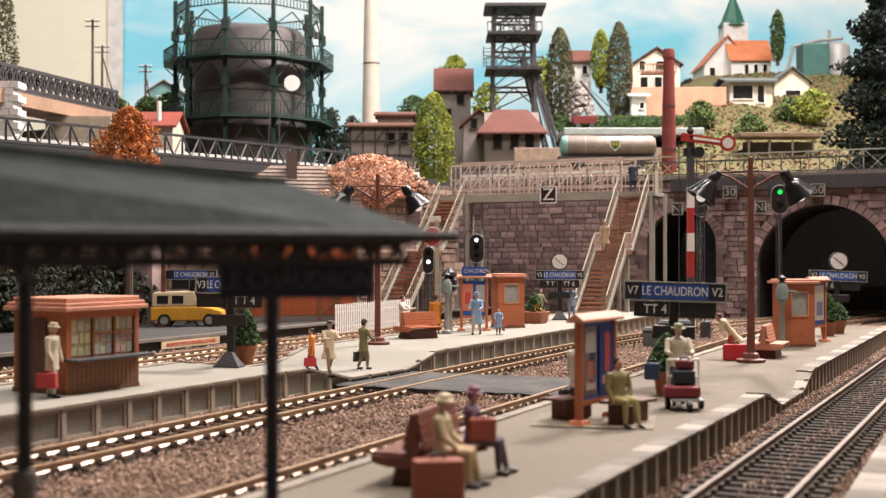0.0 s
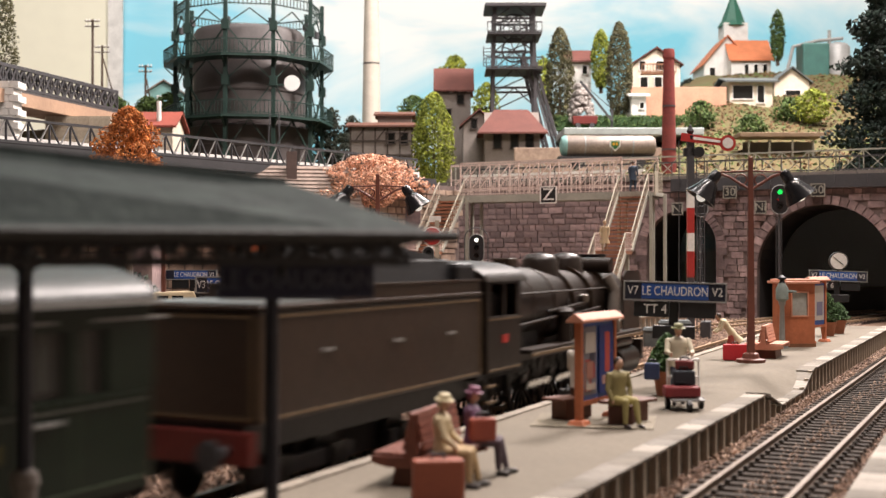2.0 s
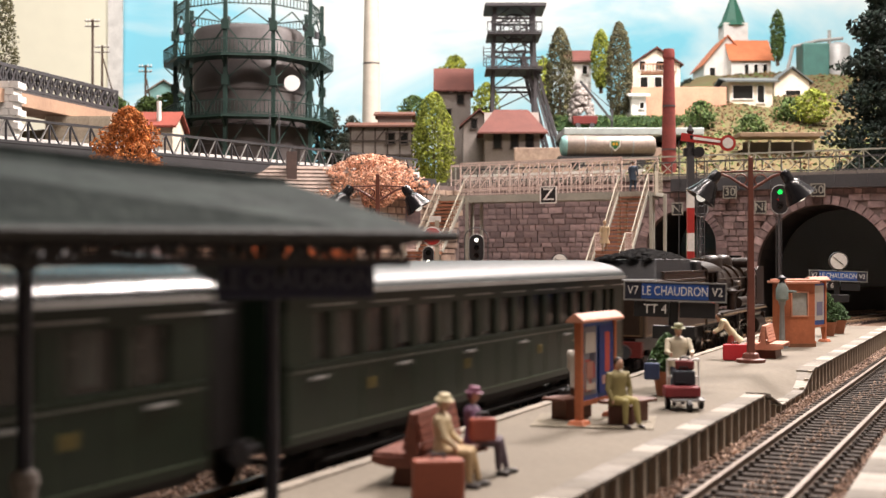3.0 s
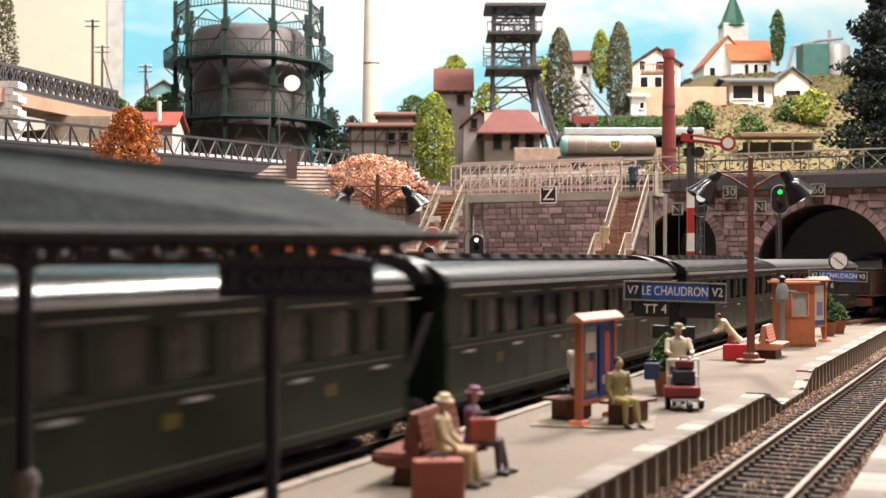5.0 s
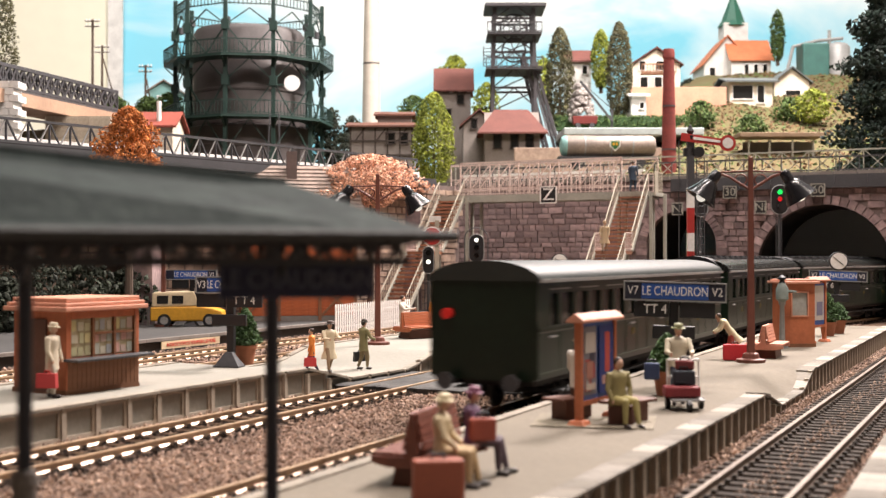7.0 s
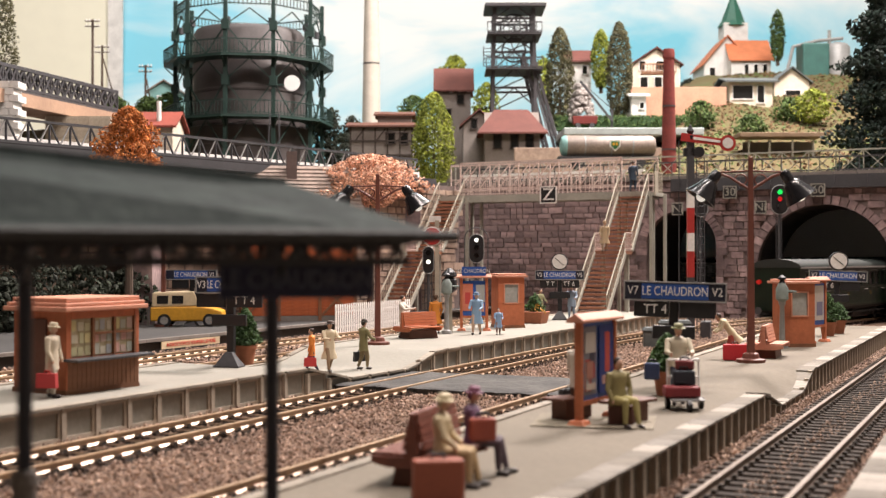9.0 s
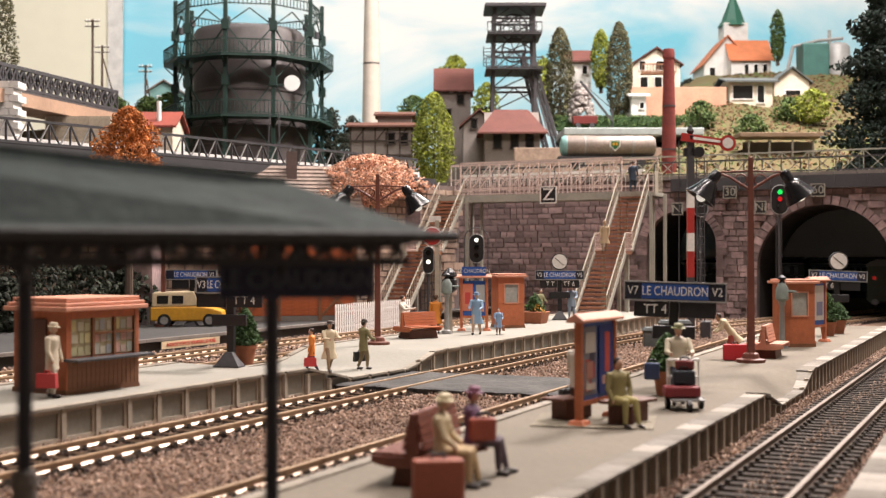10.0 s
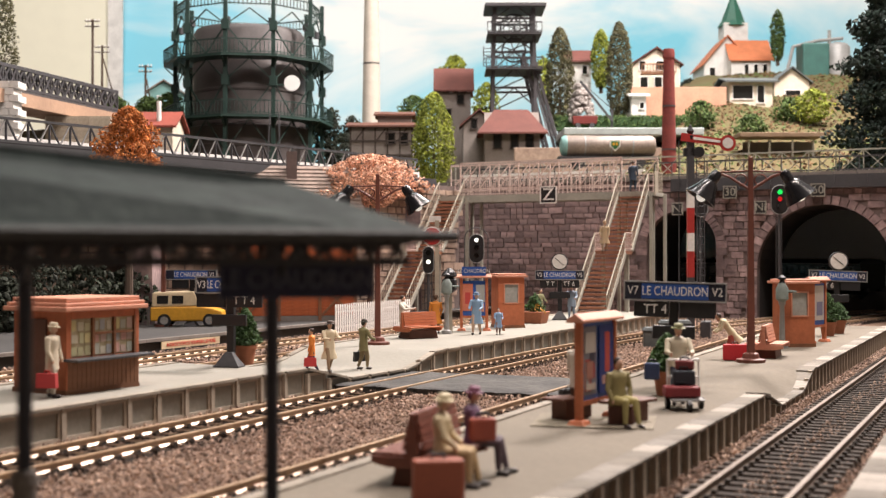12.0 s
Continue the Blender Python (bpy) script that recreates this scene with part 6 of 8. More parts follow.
def gasometer():
    s = thing("gasometer", view(-18.64, 111, 9.4), "dark gas holder in a green iron guide frame", "gas holder")
    R, RC, RG = 5.35, 6.95, 8.05
    top = 25.63 - 9.4
    g = Geo().lathe([(R + 0.5, 0), (R + 0.5, top * 0.42), (R, top * 0.43), (R, top - 0.5), (R - 0.3, top), (R - 2.5, top + 0.35), (0.3, top + 0.5)], n=40)
    part("tank", g, M["gas_tank"], s, smooth=True)
    for z in (top * 0.3, top * 0.62, top * 0.8):
        rr = R + 0.55 if z < top * 0.42 else R + 0.05
        part("tank_band", Geo().lathe([(rr, z), (rr + 0.05, z + 0.05), (rr + 0.05, z + 0.25), (rr, z + 0.3)], n=40), M["gas_tank"], s)
    n = 10
    ring = [(math.cos(2 * math.pi * (i + 0.264) / n), math.sin(2 * math.pi * (i + 0.264) / n)) for i in range(n)]
    zt = 28.48 - 9.4
    levels = (16.96 - 9.4, 22.45 - 9.4, 27.0 - 9.4)
    for c, sn in ring:
        part("column", Geo().box(RC * c, RC * sn, 0, 0.36, 0.36, zt), M["gas_green"], s)
        for zg in (levels[0] * 0.5, (levels[0] + levels[1]) / 2 + 0.4, (levels[1] + levels[2]) / 2 + 0.4):
            part("gusset", Geo().box((RC + 0.02) * c, (RC + 0.02) * sn, zg - 0.45, 0.68, 0.5, 0.9), M["gas_green"], s)
        part("guide_roller", Geo().rod(((RC - 0.5) * c, (RC - 0.5) * sn, top - 0.3), ((RC - 0.5) * c, (RC - 0.5) * sn, top + 0.3), 0.3, n=10), M["iron"], s)
    for lv, z in enumerate(levels):
        for i in range(n):
            (c0, s0), (c1, s1) = ring[i], ring[(i + 1) % n]
            if lv < 2:
                g = Geo()
                g.add([(RC * 0.86 * c0, RC * 0.86 * s0, z), (RG * c0, RG * s0, z), (RG * c1, RG * s1, z), (RC * 0.86 * c1, RC * 0.86 * s1, z)] + [(RC * 0.86 * c0, RC * 0.86 * s0, z - 0.25), (RG * c0, RG * s0, z - 0.25), (RG * c1, RG * s1, z - 0.25), (RC * 0.86 * c1, RC * 0.86 * s1, z - 0.25)],
                      [(0, 1, 2, 3), (7, 6, 5, 4), (0, 4, 5, 1), (1, 5, 6, 2), (2, 6, 7, 3), (3, 7, 4, 0)])
                part("gallery", g, M["gas_green"], s)
                railing("gallery_rail", (RG * c0, RG * s0, z), (RG * c1, RG * s1, z), 1.25, 0.36, s, "gas_green", wire=0.06)
                part("gallery_bracket", Geo().bar((RC * c0, RC * s0, z - 1.3), (RG * c0, RG * s0, z - 0.2), 0.12, 0.12), M["gas_green"], s)
            else:
                railing("top_rail", (RC * c0, RC * s0, z), (RC * c1, RC * s1, z), 0.9, 0.36, s, "gas_green", wire=0.07)
            za = levels[lv - 1] if lv else 0.3
            p0, p1 = Vector((RC * c0, RC * s0, 0)), Vector((RC * c1, RC * s1, 0))
            g = Geo()
            zm = Vector((0, 0, (za + z) / 2 + 0.4))
            for a, b in ((p0, p1), (p1, p0)):
                g.bar(a + zm, (p0 + p1) / 2 + Vector((0, 0, za + 0.2)), 0.1, 0.1)
                g.bar(a + zm, (p0 + p1) / 2 + Vector((0, 0, z - 0.3)), 0.1, 0.1)
            part("brace", g, M["gas_green"], s)
    part("number_disc", Geo().rod((4.92, -6.3, 19.9 - 9.4), (4.92, -6.2, 19.9 - 9.4), 0.72, n=28), M["disc_white"], s, "plain white gauge disc")
    part("disc_arm", Geo().bar((3.8 - 1.2, -RC * 0.62 - 1.7, 19.78 - 9.4), (3.8 + 1.0, -RC * 0.62 - 1.7, 19.78 - 9.4), 0.12, 0.16), M["gas_green"], s)
    lad = Geo()
    for x in (2.9, 4.2):
        lad.bar((x, -RG - 0.3, -0.2), (x + (0.25 if x < 3 else -0.25), -RG + 0.3, levels[0]), 0.1, 0.1)
    for i in range(9):
        lad.bar((2.95, -RG - 0.2, 0.3 + 0.27 * i), (4.15, -RG - 0.2, 0.3 + 0.27 * i), 0.06, 0.06)
    part("stair", lad, M["iron"], s, "steep iron ladder")


gasometer()


def chimney(m, label, r0, r1, h, material, base=None):
    c = thing("factory_chimney", m, label, "chimney", "factory chimneys")
    part("shaft", Geo().lathe([(r0, 0), (r0 + (r1 - r0) * 0.5, h * 0.5), (r1, h - 0.8), (r1 * 1.12, h - 0.75), (r1 * 1.12, h - 0.3), (r1, h), (r1 * 0.7, h), (r1 * 0.6, h - 1)], n=24), M[material], c, smooth=True)
    if base:
        part("base", Geo().lathe([(r0 * 1.25, 0), (r0 * 1.25, 4.2), (r0 * 1.02, 4.4)], n=24), M[base], c, smooth=True)
    for z in (h * 0.3, h * 0.6):
        k = z / h
        part("band", Geo().lathe([(r0 + (r1 - r0) * k + 0.03, z), (r0 + (r1 - r0) * k + 0.03, z + 0.12)], n=24), M["iron"], c)
    return c


chimney(view(-7.77, 125, 9.4), "tall pale concrete factory chimney", 1.15, 0.72, 26, "chimney_pale", "teal_pale")
chimney(view(19.0, 97, 9.4), "dark red brick factory chimney", 0.66, 0.45, 21.57 - 9.4, "brick_red")


def house(m, label, w, d, h, r, wall, roof, rows=(), gable="x", timber=None, over=0.35, category="house", hip=0.0):
    """A house with its ridge along x or, for gable y, along y; rows lists windows (x, z, width, height) on the front."""
    b = thing("house", m, label, category, "houses above the station")
    body = Geo()
    if gable == "x":
        body.slab([(0, -3), (0, h), (d / 2, r - 0.1), (d, h), (d, -3)], w, Matrix.Translation((w / 2, 0, 0)) @ Matrix.Rotation(radians(90), 4, "Z"))
    else:
        body.slab([(-w / 2, -3), (-w / 2, h), (0, r - 0.1), (w / 2, h), (w / 2, -3)], d)
    part("wall", body, M[wall], b)
    g = Geo()
    t = 0.16
    for s in (-1, 1):
        if gable == "x":
            a, e = (0 if s < 0 else d) + s * over, h - over * (r - h) / (d / 2)
            e2 = w / 2 + over - hip
            g.add([(-w / 2 - over, a, e), (w / 2 + over, a, e), (e2, d / 2, r), (-e2, d / 2, r), (-w / 2 - over, a, e + t), (w / 2 + over, a, e + t), (e2, d / 2, r + t), (-e2, d / 2, r + t)],
                  [(0, 1, 2, 3), (4, 5, 6, 7), (0, 1, 5, 4), (1, 2, 6, 5), (3, 0, 4, 7)])
        else:
            a, e = s * (w / 2 + over), h - over * (r - h) / (w / 2)
            g.add([(a, -over, e), (a, d + over, e), (0, d + over, r), (0, -over, r), (a, -over, e + t), (a, d + over, e + t), (0, d + over, r + t), (0, -over, r + t)],
                  [(0, 1, 2, 3), (4, 5, 6, 7), (0, 1, 5, 4), (1, 2, 6, 5), (3, 0, 4, 7)])
    if hip:
        e, e2 = h - over * (r - h) / (d / 2) + t, w / 2 + over - hip
        for s in (-1, 1):
            g.add([(s * (w / 2 + over), -over, e), (s * (w / 2 + over), d + over, e), (s * e2, d / 2, r + t)], [(0, 1, 2)])
    part("roof", g, M[roof], b)
    for x, z, ww, hh in rows:
        win = part("window", Geo().box(x, -0.02, z, ww, 0.1, hh), M["window_dark"], b)
        trim = "plaster_white" if wall in ("plaster", "plaster_white", "teal_pale") else "timber_dark"
        f = Geo()
        for sx in (-1, 1):
            f.box(x + sx * ww / 2, -0.05, z - 0.06, 0.1, 0.12, hh + 0.12)
            f.box(x, -0.05, z + (hh if sx > 0 else -0.1), ww + 0.2, 0.12, 0.1)
        part("window_frame", f, M[trim], win)
    if timber:
        for i in range(int(w / 1.1) + 1):
            part("timber_post", Geo().box(-w / 2 + 0.08 + i * (w - 0.16) / int(w / 1.1), -0.05, 0, 0.14, 0.1, h), M[timber], b)
        for z in (0.1, h * 0.5, h - 0.15):
            part("timber_rail", Geo().box(0, -0.055, z, w, 0.1, 0.14), M[timber], b)
        for i in range(3):
            x = -w / 2 + w * (i + 0.5) / 3
            part("timber_brace", Geo().bar((x - 0.5, -0.06, h * 0.5), (x + 0.5, -0.06, h), 0.1, 0.12), M[timber], b)
    return b


house(view(-5.5, 103, 13.03), "brown half-timbered works house with dark roof", 5.65, 3.6, 2.72, 3.13, "plaster_grey", "brown", ((0.8, 1.2, 0.8, 0.9), (2.0, 1.2, 0.7, 0.9)), timber="timber_dark")
house(view(-4.46, 106, 15.26), "small brown lean-to tower on the works house", 3.11, 2.4, 1.87, 2.18, "plaster_grey", "brown", ((-0.4, 0.3, 0.8, 0.8),))
house(view(1.1, 118, 14.8), "tall grey-brown mine house with red-brown gabled roof", 3.47, 4.0, 6.59, 8.78, "plaster_grey", "tiles_dark", ((-0.6, 3.4, 0.7, 1.0), (0.7, 5.0, 0.7, 0.9), (-0.8, 6.2, 0.5, 0.3), (0.2, 6.2, 0.5, 0.3), (1.0, 6.2, 0.5, 0.3)))
house(view(3.51, 112, 13.98), "grey planked mine shed with brown gable", 3.07, 3.0, 3.07, 4.39, "plaster_grey", "tiles_dark", ((-0.5, 2.6, 0.6, 0.9),), gable="y")
house(view(6.5, 108, 13.1), "grey planked winding house with red hipped roof", 5.18, 3.4, 3.17, 4.86, "plank_grey", "tiles_dark", ((-1.4, 1.2, 0.75, 1.3), (0.2, 1.2, 0.75, 1.3), (1.6, 1.2, 0.75, 1.3)), timber=None, over=0.7, hip=1.7)


def headframe():
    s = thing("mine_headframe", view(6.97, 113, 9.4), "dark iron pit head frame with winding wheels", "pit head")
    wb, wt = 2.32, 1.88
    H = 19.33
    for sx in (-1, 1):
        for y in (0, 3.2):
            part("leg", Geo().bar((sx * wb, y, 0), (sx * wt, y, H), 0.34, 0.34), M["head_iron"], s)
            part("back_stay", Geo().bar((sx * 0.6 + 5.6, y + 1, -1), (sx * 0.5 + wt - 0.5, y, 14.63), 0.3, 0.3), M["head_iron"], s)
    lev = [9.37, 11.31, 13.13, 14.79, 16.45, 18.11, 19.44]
    for a, b in zip(lev, lev[1:]):
        ka, kb = a / H, b / H
        xa, xb = wb + (wt - wb) * ka, wb + (wt - wb) * kb
        for y in (0, 3.2):
            g = Geo()
            if y:
                g.bar((-xa, y, a), (xb, y, b), 0.12, 0.12)
            else:
                g.bar((-xa, y, a), (0, y, b), 0.12, 0.12)
                g.bar((xa, y, a), (0, y, b), 0.12, 0.12)
            g.bar((-xb, y, b), (xb, y, b), 0.2, 0.2)
            part("lattice", g, M["head_iron"], s)
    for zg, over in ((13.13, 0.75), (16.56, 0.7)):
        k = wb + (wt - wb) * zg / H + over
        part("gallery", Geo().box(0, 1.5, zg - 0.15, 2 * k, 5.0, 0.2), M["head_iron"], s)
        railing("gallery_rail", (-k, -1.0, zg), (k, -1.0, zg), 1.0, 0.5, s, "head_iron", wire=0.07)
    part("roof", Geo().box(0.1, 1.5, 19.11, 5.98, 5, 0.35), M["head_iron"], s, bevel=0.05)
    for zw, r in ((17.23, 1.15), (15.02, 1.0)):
        w = Geo()
        zc, yc = zw, 0.4
        pts = [(r * 1.15 * math.cos(2 * math.pi * i / 20), yc, zc + r * 1.15 * math.sin(2 * math.pi * i / 20)) for i in range(20)]
        for a, b in zip(pts, pts[1:] + pts[:1]):
            w.rod(a, b, 0.09, n=5)
        for a in pts[::3]:
            w.rod((0, yc, zc), a, 0.05, n=5)
        part("winding_wheel", w, M["head_iron"], s, "spoked winding wheel")
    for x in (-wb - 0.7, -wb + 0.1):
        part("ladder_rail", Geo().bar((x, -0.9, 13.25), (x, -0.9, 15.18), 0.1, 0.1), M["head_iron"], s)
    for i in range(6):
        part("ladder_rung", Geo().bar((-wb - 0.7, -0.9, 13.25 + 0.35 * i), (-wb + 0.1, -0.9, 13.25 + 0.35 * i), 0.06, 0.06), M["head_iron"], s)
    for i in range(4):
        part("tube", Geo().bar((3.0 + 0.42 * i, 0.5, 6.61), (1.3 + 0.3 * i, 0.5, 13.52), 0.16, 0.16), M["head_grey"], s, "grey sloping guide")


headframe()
house(view(14.9, 126, 23.6), "white gabled house with brown roof on the hill", 2.6, 4, 2.0, 3.3, "plaster_white", "tiles_dark", ((-0.8, 0.5, 0.6, 0.9), (0.6, 0.5, 0.6, 0.9)))
house(view(24.06, 130, 22.59), "cream villa with wooden balcony and brown roof", 5.35, 4.5, 3.31, 5.09, "plaster", "tiles_dark", ((-1.4, 0.6, 0.9, 1.2), (0.2, 0.6, 0.9, 1.2), (0.4, 2.6, 0.9, 1.0), (-1.6, 2.6, 0.7, 1.0)), gable="y")
g = Geo()
g.box(0, 0, 0, 3.76, 1.0, 0.2)
bc = thing("balcony", view(23.99, 128.6, 24.46), "brown wooden balcony on the cream villa", "balcony")
part("floor", g, M["wood"], bc)
railing("balustrade", (-1.9, -0.5, 0.2), (1.9, -0.5, 0.2), 0.9, 0.3, bc, "wood", wire=0.08)
house(view(20.05, 118, 18.9), "small white flat-fronted cottage", 1.5, 3, 1.7, 2.0, "plaster_white", "plaster_white", ((0.3, 0.4, 0.5, 0.6),))
whole("garden_wall", Geo().box(0, 0, -2, 10.07, 0.6, 4.4), M["salmon"], view(24.65, 121, 19.52), "long salmon-coloured garden wall on the hill", "garden wall", bevel=0.05)
house(view(37.51, 152, 26.85), "white church nave with orange tiled roof", 6.1, 7, 2.83, 6.4, "plaster_white", "tiles", ((-2.0, 0.6, 0.8, 1.6), (1.6, 0.6, 0.8, 1.6)), gable="y", category="church")
house(view(40.1, 150, 26.91), "white church side aisle with orange tiled roof", 5.14, 5, 3.08, 5.73, "plaster_white", "tiles", ((-0.6, 0.8, 0.6, 1.5), (0.6, 0.8, 0.6, 1.5), (1.8, 0.8, 0.6, 1.5)), category="church")
sp = thing("church_tower", view(39.26, 156, 27.45), "white church tower with tall green copper spire", "church tower")
tw = 3.21
part("tower", Geo().box(0, 0, -2, tw, tw, 8.1 + 2), M["plaster_white"], sp)
part("spire", Geo().lathe([(tw * 0.66, 0), (tw * 0.5, 0.7), (tw * 0.38, 1.8), (0.05, 4.74)], n=8, m=Matrix.Translation((0, 0, 7.79))), M["copper"], sp, "green copper spire")
part("rose_window", Geo().rod((-0.9, -tw / 2 - 0.1, 5.3), (-0.9, -tw / 2 + 0.1, 5.3), 0.5, n=16), M["window_dark"], sp)
house(view(32.61, 122, 19.95), "cream workshop with flat dark roof and wide window", 4.54, 5, 2.75, 3.35, "plaster", "slate", ((-0.9, 0.9, 2.2, 1.4), (1.0, 0.5, 0.8, 1.8)), over=0.6, category="workshop")
house(view(38.13, 126, 21.21), "cream works building with gabled front", 3.82, 5, 2.1, 3.58, "plaster", "slate", ((0.1, 0.2, 1.7, 0.9),), gable="y", category="workshop")
house(view(29.39, 124, 20.33), "open dark timber lean-to beside the workshop", 3.04, 3, 1.82, 2.06, "brown", "slate", (), category="shed")
gp = thing("process_plant", view(45.79, 140, 25.39), "grey-green chemical tank plant with pipework", "process plant")
part("tank", Geo().box(-0.9, 0, -1, 3.2, 3.0, 4.52 + 1), M["teal"], gp, bevel=0.2)
part("silo", Geo().lathe([(1.5, -1), (1.5, 4.2), (1.2, 4.6), (0.3, 4.9)], 2.2, 0.3, 20), M["grey_metal"], gp, smooth=True)
for a, b in (((-4.2, -0.5, 1.0), (-3.4, -0.5, 4.2)), ((-3.4, -0.5, 4.2), (-0.5, -0.5, 4.9)), ((-0.5, -0.5, 4.9), (2.6, -0.5, 5.2)), ((1.0, -0.4, 4.0), (1.0, -0.4, 6.2))):
    part("pipe", Geo().rod(a, b, 0.2, n=8), M["grey_metal"], gp)
cp = thing("platform_roof", view(29.37, 101, 13.0), "brown flat shelter roof on thin posts", "shelter")
part("roof", Geo().box(0, 0, 1.48, 7.42, 2.6, 0.4), M["roof_brown"], cp, bevel=0.05)
for x in (-2.8, -1, 1, 2.8):
    part("post", Geo().box(x, -0.8, -1.5, 0.16, 0.16, 1.24 + 1.5), M["steel_paint"], cp)
part("wall", Geo().box(0.2, 0.9, -1.5, 6.2, 0.2, 1.24 + 1.5), M["plaster_grey"], cp)
house(view(-23.44, 88, 9.4), "low red-roofed house behind the girder bridge", 5.6, 4, 14.13 - 9.4, 15.25 - 9.4, "plaster", "tiles_red", ((0.9, 0.5, 0.6, 0.8),))
whole("stove_pipe", Geo().rod((0, 0, 0), (0, 0, 1.9), 0.18, n=10), M["white"], view(-21.8, 88.5, 14.13), "white stove pipe on the red roof", "stove pipe")
house(view(-33.86, 140, 22.64), "distant pale teal house with grey roof", 3.84, 4, 1.65, 2.88, "teal_pale", "roof_grey", ((-0.5, 0.3, 0.6, 0.7),), gable="y")
heap = thing("rubble_heap", view(14.0, 117, 17.6), "heap of pale grey quarry stones on the hill", "rubble")
rng = random.Random(41)
g = Geo()
for i in range(150):
    k = rng.random() ** 0.7
    a = rng.uniform(0, 6.28)
    g.ball(1.5 * (1 - k * 0.75) * math.cos(a), 1.2 * (1 - k * 0.75) * math.sin(a), 3.9 * k, rng.uniform(0.2, 0.42), rng.uniform(0.2, 0.4), rng.uniform(0.16, 0.36), n=6, k=5)
part("stone_pile", g, M["rubble_grey"], heap, kind="stuff")
crane = thing("derrick_crane", view(15.3, 114.5, 17.2), "dark iron derrick crane beside the quarry stones", "crane")
part("boom", Geo().bar((1.6, 0, 0.3), (-1.7, 0, 4.4), 0.2, 0.2), M["iron"], crane)
part("mast", Geo().bar((1.5, 0.2, -1.0), (1.5, 0.2, 1.6), 0.2, 0.2), M["iron"], crane)
part("tie", Geo().bar((1.5, 0.1, 1.6), (-1.6, 0.1, 4.35), 0.06, 0.06), M["iron"], crane)
tub = thing("quarry_wagon", view(14.0, 114, 16.9), "small red-brown quarry wagon on the hill track", "wagon")
part("tub", Geo().box(0, 0, 0.35, 2.3, 1.0, 0.75, taper=1.1), M["beam_red"], tub, bevel=0.04)
for x in (-0.7, 0.7):
    part("wheel", Geo().rod((x, -0.5, 0.2), (x, 0.5, 0.2), 0.24, n=10), M["iron"], tub)
hedge = thing("hedge", view(19.13, 117, 17.92), "clipped green hedge along the hill road", "hedge")
part("core", Geo().box(0, 0, -1, 15.35, 0.9, 1.35), M["hedge"], hedge)
part("foliage", leaves(2600, lambda q: (q.uniform(-0.5, 0.5) * 15.58, q.uniform(-0.6, 0.6), q.uniform(-0.6, 0.55)), 0.16, random.Random(31)), M["leaf_green"], hedge)
whole("road_upper", Geo().box(0, 0, -0.6, 12.93, 8, 0.7), M["pale_ground"], view(17.56, 110, 15.9), "pale grey road on the upper level", "road", kind="structure", bevel=0.1)


def telegraph_pole(m, h, arms, stay=None):
    t = thing("telegraph_pole", m, "slim grey telegraph pole with insulators", "telegraph pole", "telegraph poles")
    part("pole", Geo().rod((0, 0, 0), (0, 0, h), 0.16, 0.11, 8), M["bark"], t)
    for i in range(arms):
        arm = part("crossarm", Geo().box(0, -0.1, h - 0.25 - 0.5 * i, 1.4, 0.1, 0.1), M["bark"], t)
        for x in (-0.6, -0.3, 0.3, 0.6):
            part("insulator", Geo().lathe([(0.06, 0), (0.07, 0.14), (0.03, 0.2)], x, -0.1, 6, Matrix.Translation((0, 0, h - 0.16 - 0.5 * i))), M["white"], arm)
    if stay:
        part("stay", Geo().rod((stay, 0, 0), (0, 0, h - 1), 0.07), M["bark"], t)


telegraph_pole(view(-34.05, 112, 9.4), 27.2 - 9.4, 2)
telegraph_pole(view(-33.71, 114, 9.4), 25.04 - 9.4, 2, 4.2)
telegraph_pole(view(-30.45, 118, 9.4), 23.76 - 9.4, 2, 2.6)

# ---- trees ----


def tree(m, label, base, height, profile, rough, count, size, material, trunk=0.22, seed=1, crown_from=0.2, fill=0.6):
    t = thing("tree", m, label, "tree", "trees")
    rng = random.Random(seed)
    h0 = height * crown_from
    g = Geo()
    g.rod((0, 0, -0.3), (0.05, 0.02, h0 + 0.4 * (height - h0)), trunk, trunk * 0.5, 8)
    for i in range(9):
        a, k = rng.uniform(0, 6.28), rng.uniform(0.05, 0.75)
        z = h0 + (height - h0) * k
        r = profile(k) * 0.75
        g.rod((0, 0, z * 0.82), (r * math.cos(a), r * math.sin(a), z), trunk * 0.35, trunk * 0.1, 5)
    part("trunk", g, M["bark"], t, "brown trunk and limbs")
    part("crown", leaves(count, crown(profile, height - h0, rough, seed, fill), size, rng, 0.7), M[material], t, m=at(0, 0, h0))
    return t


round_top = lambda r: (lambda h: r * math.sqrt(max(0.0, 1 - (2 * h - 1) ** 2)) * (1.1 - 0.3 * h))
spindle = lambda r: (lambda h: r * (math.sin(math.pi * min(1, h * 0.93 + 0.07)) ** 0.55))
cone = lambda r: (lambda h: r * (1.02 - h) * (0.8 + 0.25 * math.sin(h * 40)))
tree(view(-14.97, 55, 0.3), "rust-orange autumn tree in front of the girder bridge", 0, 11.24 - 0.3, (lambda h: 1.85 * (1 - h) ** 0.55 * min(1, 0.6 + h * 2)), 0.8, 5500, 0.085, "leaf_autumn", seed=3, crown_from=0.70)
tree(view(-4.48, 71, 0.3), "peach-coloured blossoming tree by the goods shed", 0, 10.36 - 0.3, round_top(2.9), 0.9, 6500, 0.11, "leaf_blossom", seed=4, crown_from=0.68)
tree(view(-0.82, 98, 9.4), "bright lime-green rounded poplar", 0, 18.11 - 9.4, spindle(1.75), 0.45, 6500, 0.12, "leaf_lime", seed=5, crown_from=0.05)
